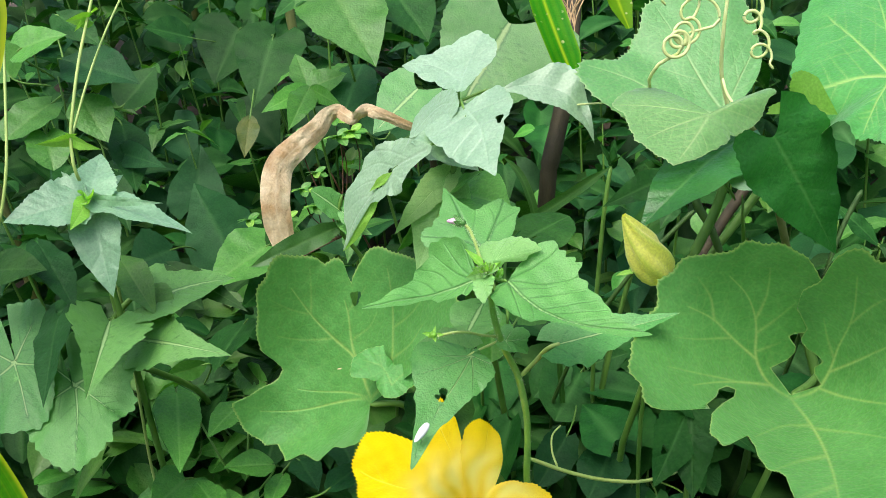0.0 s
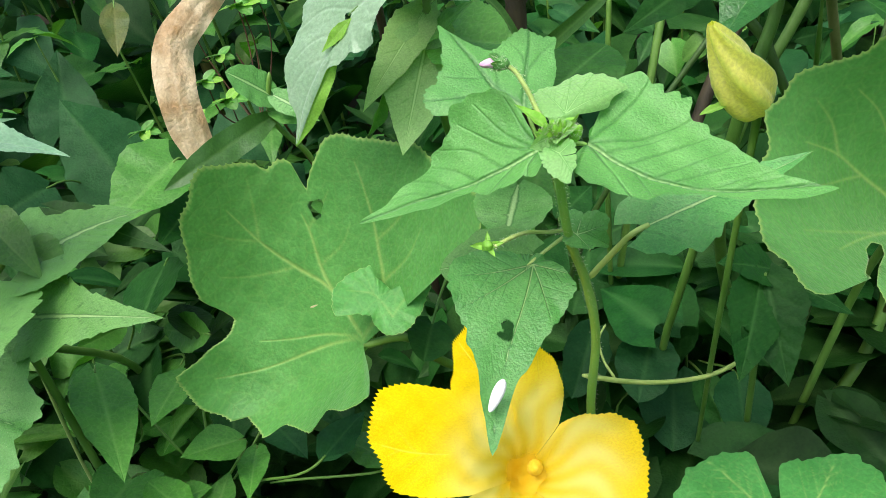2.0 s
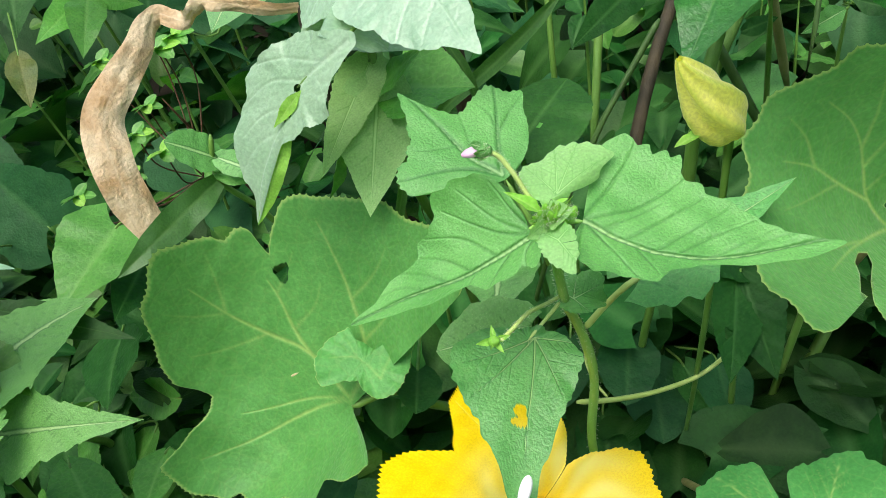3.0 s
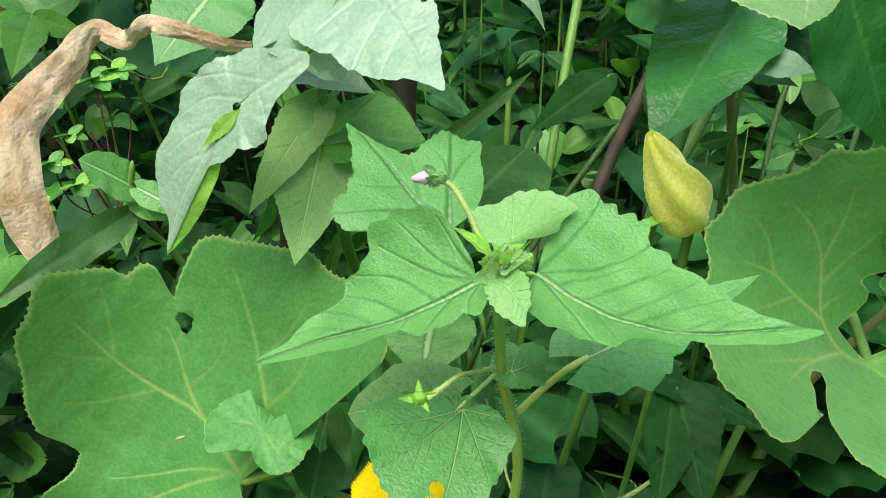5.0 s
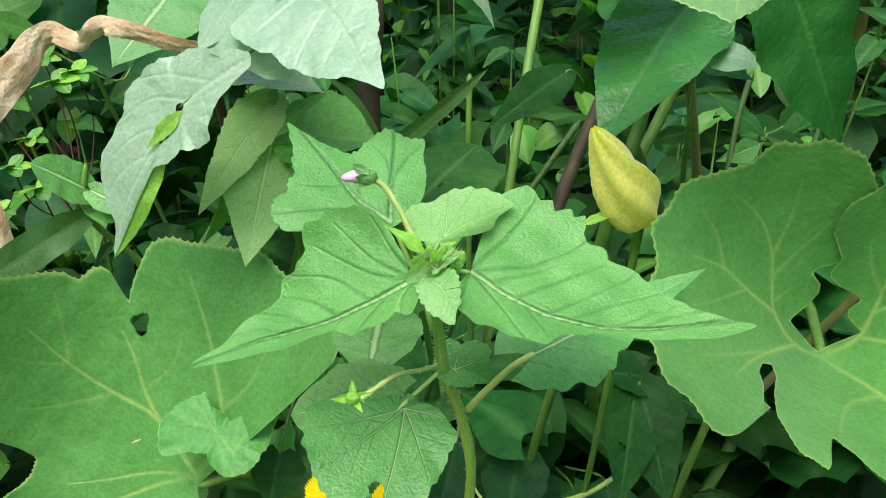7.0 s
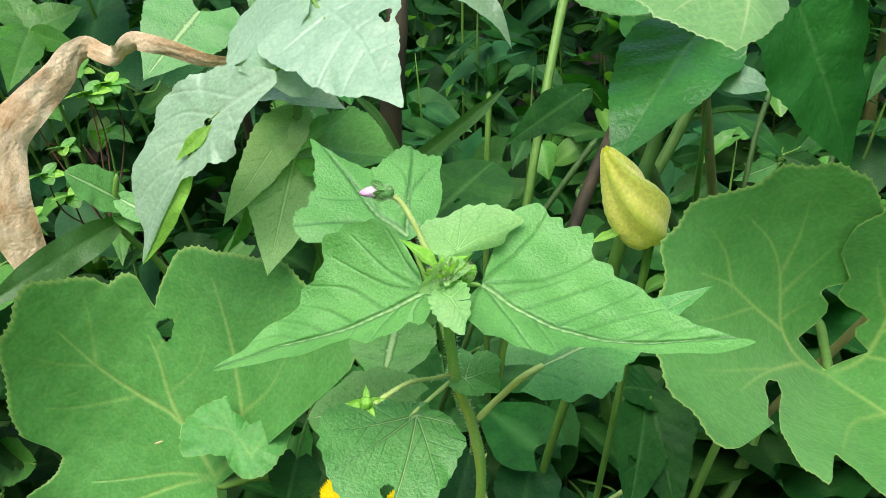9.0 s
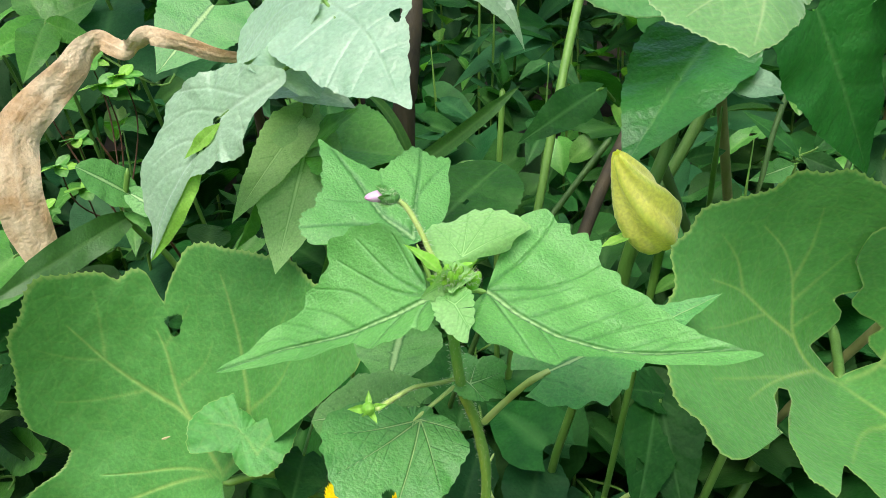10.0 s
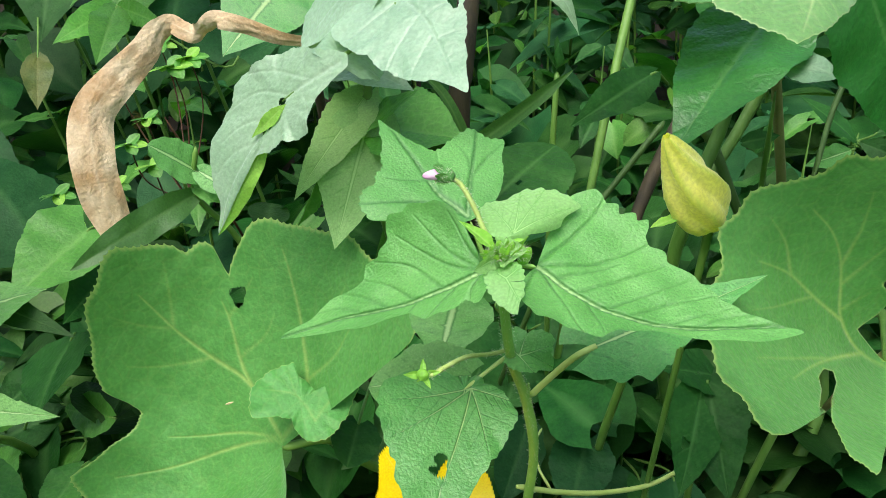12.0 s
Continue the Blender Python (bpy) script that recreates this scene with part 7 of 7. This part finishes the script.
# ---- herbs and undergrowth ----
def whorl_herb(seed, kind, material, leaves, size, tall, name, label):
    """One upright herb: a stem and pairs of leaves up it."""
    r = random.Random(seed)
    plant = thing(name, (0, 0, 0), label, "plant")
    lean = (r.uniform(-0.1, 0.1), r.uniform(-0.12, 0.02))
    stem(plant, [(0, 0, -0.02), (lean[0] * 0.3 * tall, lean[1] * 0.3 * tall, tall * 0.5), (lean[0] * tall, lean[1] * tall, tall)], 0.0035, 0.002, STEM, sides=6, steps=4)
    for n in range(leaves):
        f = 1 - 0.55 * (n // 2) / max(1, leaves // 2) * 1.0
        z = tall * f
        a = n * 2.4 + r.uniform(-0.4, 0.4)
        k = size * (0.55 + 0.6 * (1 - f) / 0.55 * 0.8 + r.uniform(-0.1, 0.15))
        B = np.array((lean[0] * z * f + 0.15 * k * math.cos(a), lean[1] * z * f + 0.15 * k * math.sin(a), z))
        out = np.array((math.cos(a), math.sin(a), r.uniform(-0.55, 0.15)))
        T = B + out / np.linalg.norm(out) * k
        E = B + 0.35 * (T - B) + np.array((-math.sin(a), math.cos(a), r.uniform(-0.25, 0.25))) * k * r.uniform(0.28, 0.4)
        leaf(plant, B, T, E, kind, material, fold=r.uniform(0.05, 0.3), droop=r.uniform(0.05, 0.3), fine=(22, 9), seed=seed * 31 + n, relief=0.02)
    return plant


herbs = [
    whorl_herb(1, "ovate", HERB, 10, 0.075, 0.6, "herb", "leafy green herb with ovate leaves"),
    whorl_herb(2, "delta", BRIGHT, 9, 0.085, 0.62, "herb", "leafy light green herb with heart-shaped leaves"),
    whorl_herb(3, "serrate", BLUISH, 10, 0.08, 0.58, "herb", "leafy bluish herb with serrated leaves"),
    whorl_herb(4, "delta", HERB, 9, 0.11, 0.65, "herb", "broad-leaved dark green herb"),
]
r = random.Random(12)


def canopy(x, y):
    """How high the undergrowth stands at a place."""
    return 0.5 + 0.35 * min(0.35, max(0.0, y - 0.4)) + 0.27 * max(0.0, y - 0.75) + 0.11 * max(0.0, y - 1.3) + 0.1 * max(0.0, y - 1.9) + 0.10 * noise.noise((x * 2.3, y * 2.3, 0.7))


spots = []
for n in range(120):
    for _ in range(40):
        x, y = r.uniform(-1.2, 1.5), r.uniform(0.95, 2.6)
        if all((x - a) ** 2 + (y - b) ** 2 > 0.012 for a, b in spots):
            break
    spots.append((x, y))
    k = canopy(x, y) / 0.6 * r.uniform(0.95, 1.12)
    m = Matrix.Translation((x, y, 0)) @ Matrix.Rotation(r.uniform(0, 6.3), 4, "Z")
    source = herbs[n % 4]
    if n < 4:
        source.matrix_basis = m @ Matrix.Diagonal((1, 1, k, 1))
    else:
        made = copy_thing(source, m)
        made.scale = (1, 1, k)


def foliage(name, label, count, place, sizes, kinds, material, seed, slim=(0.3, 0.5), kind="stuff"):
    """Many small leaves in one mesh, each at a place that place() gives."""
    r = np.random.RandomState(seed)
    shapes = []
    for n, k in enumerate(kinds):
        x, y, vein, off = blade_shape(k, 13, 7, 0.8, seed + n)
        z = 0.25 * np.abs(y) * 0.4 - 0.22 * x ** 2
        shapes.append((np.stack([x, y, z], -1).reshape(-1, 3), vein.ravel()))
    quads = grid_quads(13, 7)
    vs, qs, ve = [], [], []
    for n in range(count):
        p = np.array(place(r))
        base, vein = shapes[n % len(shapes)]
        L = r.uniform(*sizes)
        a, pitch, roll = r.uniform(0, 6.283), r.uniform(-0.75, 0.25), r.uniform(-0.5, 0.5)
        ex = np.array((math.cos(a) * math.cos(pitch), math.sin(a) * math.cos(pitch), math.sin(pitch)))
        ey = np.cross((0, 0, 1.0), ex)
        ey /= np.linalg.norm(ey)
        ez = np.cross(ex, ey)
        ey, ez = ey * math.cos(roll) + ez * math.sin(roll), ez * math.cos(roll) - ey * math.sin(roll)
        w = r.uniform(*slim)
        vs.append(p + base[:, :1] * L * ex + base[:, 1:2] * L * w * ey + base[:, 2:] * L * ez)
        qs.append(quads + n * len(base))
        ve.append(vein)
    ob = new(name, build(name, np.concatenate(vs), np.concatenate(qs), np.concatenate(ve)))
    ob.data.materials.append(material)
    return tagged(ob, label, "undergrowth", kind=kind)


def under(x0, x1, y0, y1, deep=0.5, up=0.0):
    def place(r):
        x, y = r.uniform(x0, x1), r.uniform(y0, y1)
        return x, y, max(0.02, (canopy(x, y) + up) * (1 - deep * r.uniform(0, 1) ** 0.9))
    return place


foliage("undergrowth", "dense mixed green undergrowth", 2600, under(-1.5, 1.9, 0.95, 3.0, 0.85, -0.02), (0.07, 0.13), ("delta", "ovate", "serrate"), HERB, 5)
foliage("undergrowth", "light green small-leaved undergrowth", 900, under(-1.5, 1.9, 1.0, 3.0, 0.7, -0.01), (0.03, 0.06), ("ovate", "round"), BRIGHT, 6)
foliage("undergrowth", "dark bluish undergrowth", 1500, under(-1.5, 1.9, 0.9, 3.0, 0.85, -0.03), (0.08, 0.14), ("delta", "ovate"), BLUISH, 7)
foliage("undergrowth", "shaded leaves under the squash vine", 420, lambda r: (r.uniform(-0.05, 0.6), r.uniform(0.76, 1.1), r.uniform(0.3, 0.7)), (0.06, 0.11), ("ovate", "delta", "round"), HERB, 12)
foliage("undergrowth", "low shaded undergrowth near the vine", 1500, under(-0.9, 1.1, 0.35, 1.0, 0.7, -0.03), (0.06, 0.11), ("ovate", "delta", "round"), HERB, 8)


def around(r):
    a, out = r.uniform(0, 6.283), math.sqrt(r.uniform(1.75 ** 2, 6.5 ** 2))
    x, y = 0.25 + out * math.cos(a), 0.9 + out * math.sin(a)
    top = 0.75 + 0.35 * noise.noise((x * 0.8, y * 0.8, 3.1)) + 0.25 * noise.noise((x * 2.7, y * 2.7, 1.3))
    return x, y, max(0.03, top * (1 - 0.8 * r.uniform(0, 1)))


foliage("weeds", "knee-high to waist-high weeds of the corn field", 9000, around, (0.12, 0.24), ("delta", "ovate", "serrate"), HERB, 9)
foliage("undergrowth", "low weeds in front of the squash", 1600, lambda r: (r.uniform(-1.6, 2.0), r.uniform(-1.0, 1.0), r.uniform(0.02, 0.4)), (0.07, 0.14), ("ovate", "delta", "serrate"), HERB, 11)
foliage("undergrowth", "small-leaved shaded herbs under the lobed weed", 520, lambda r: (r.uniform(-0.6, -0.02), r.uniform(0.84, 1.2), r.uniform(0.3, 0.74)), (0.035, 0.075), ("ovate", "round"), HERB, 13)
foliage("leaf_litter", "dry brown fallen leaves on the soil", 500, lambda r: (r.uniform(-1.2, 1.5), r.uniform(0.2, 2.4), r.uniform(0.01, 0.05)), (0.04, 0.09), ("ovate", "lance"), LITTER, 10)
foliage("undergrowth", "light green herbs low beside the squash leaf", 170, lambda r: (r.uniform(-0.62, -0.1), r.uniform(0.78, 1.1), r.uniform(0.42, 0.72)), (0.05, 0.09), ("ovate", "delta"), BRIGHT, 14)
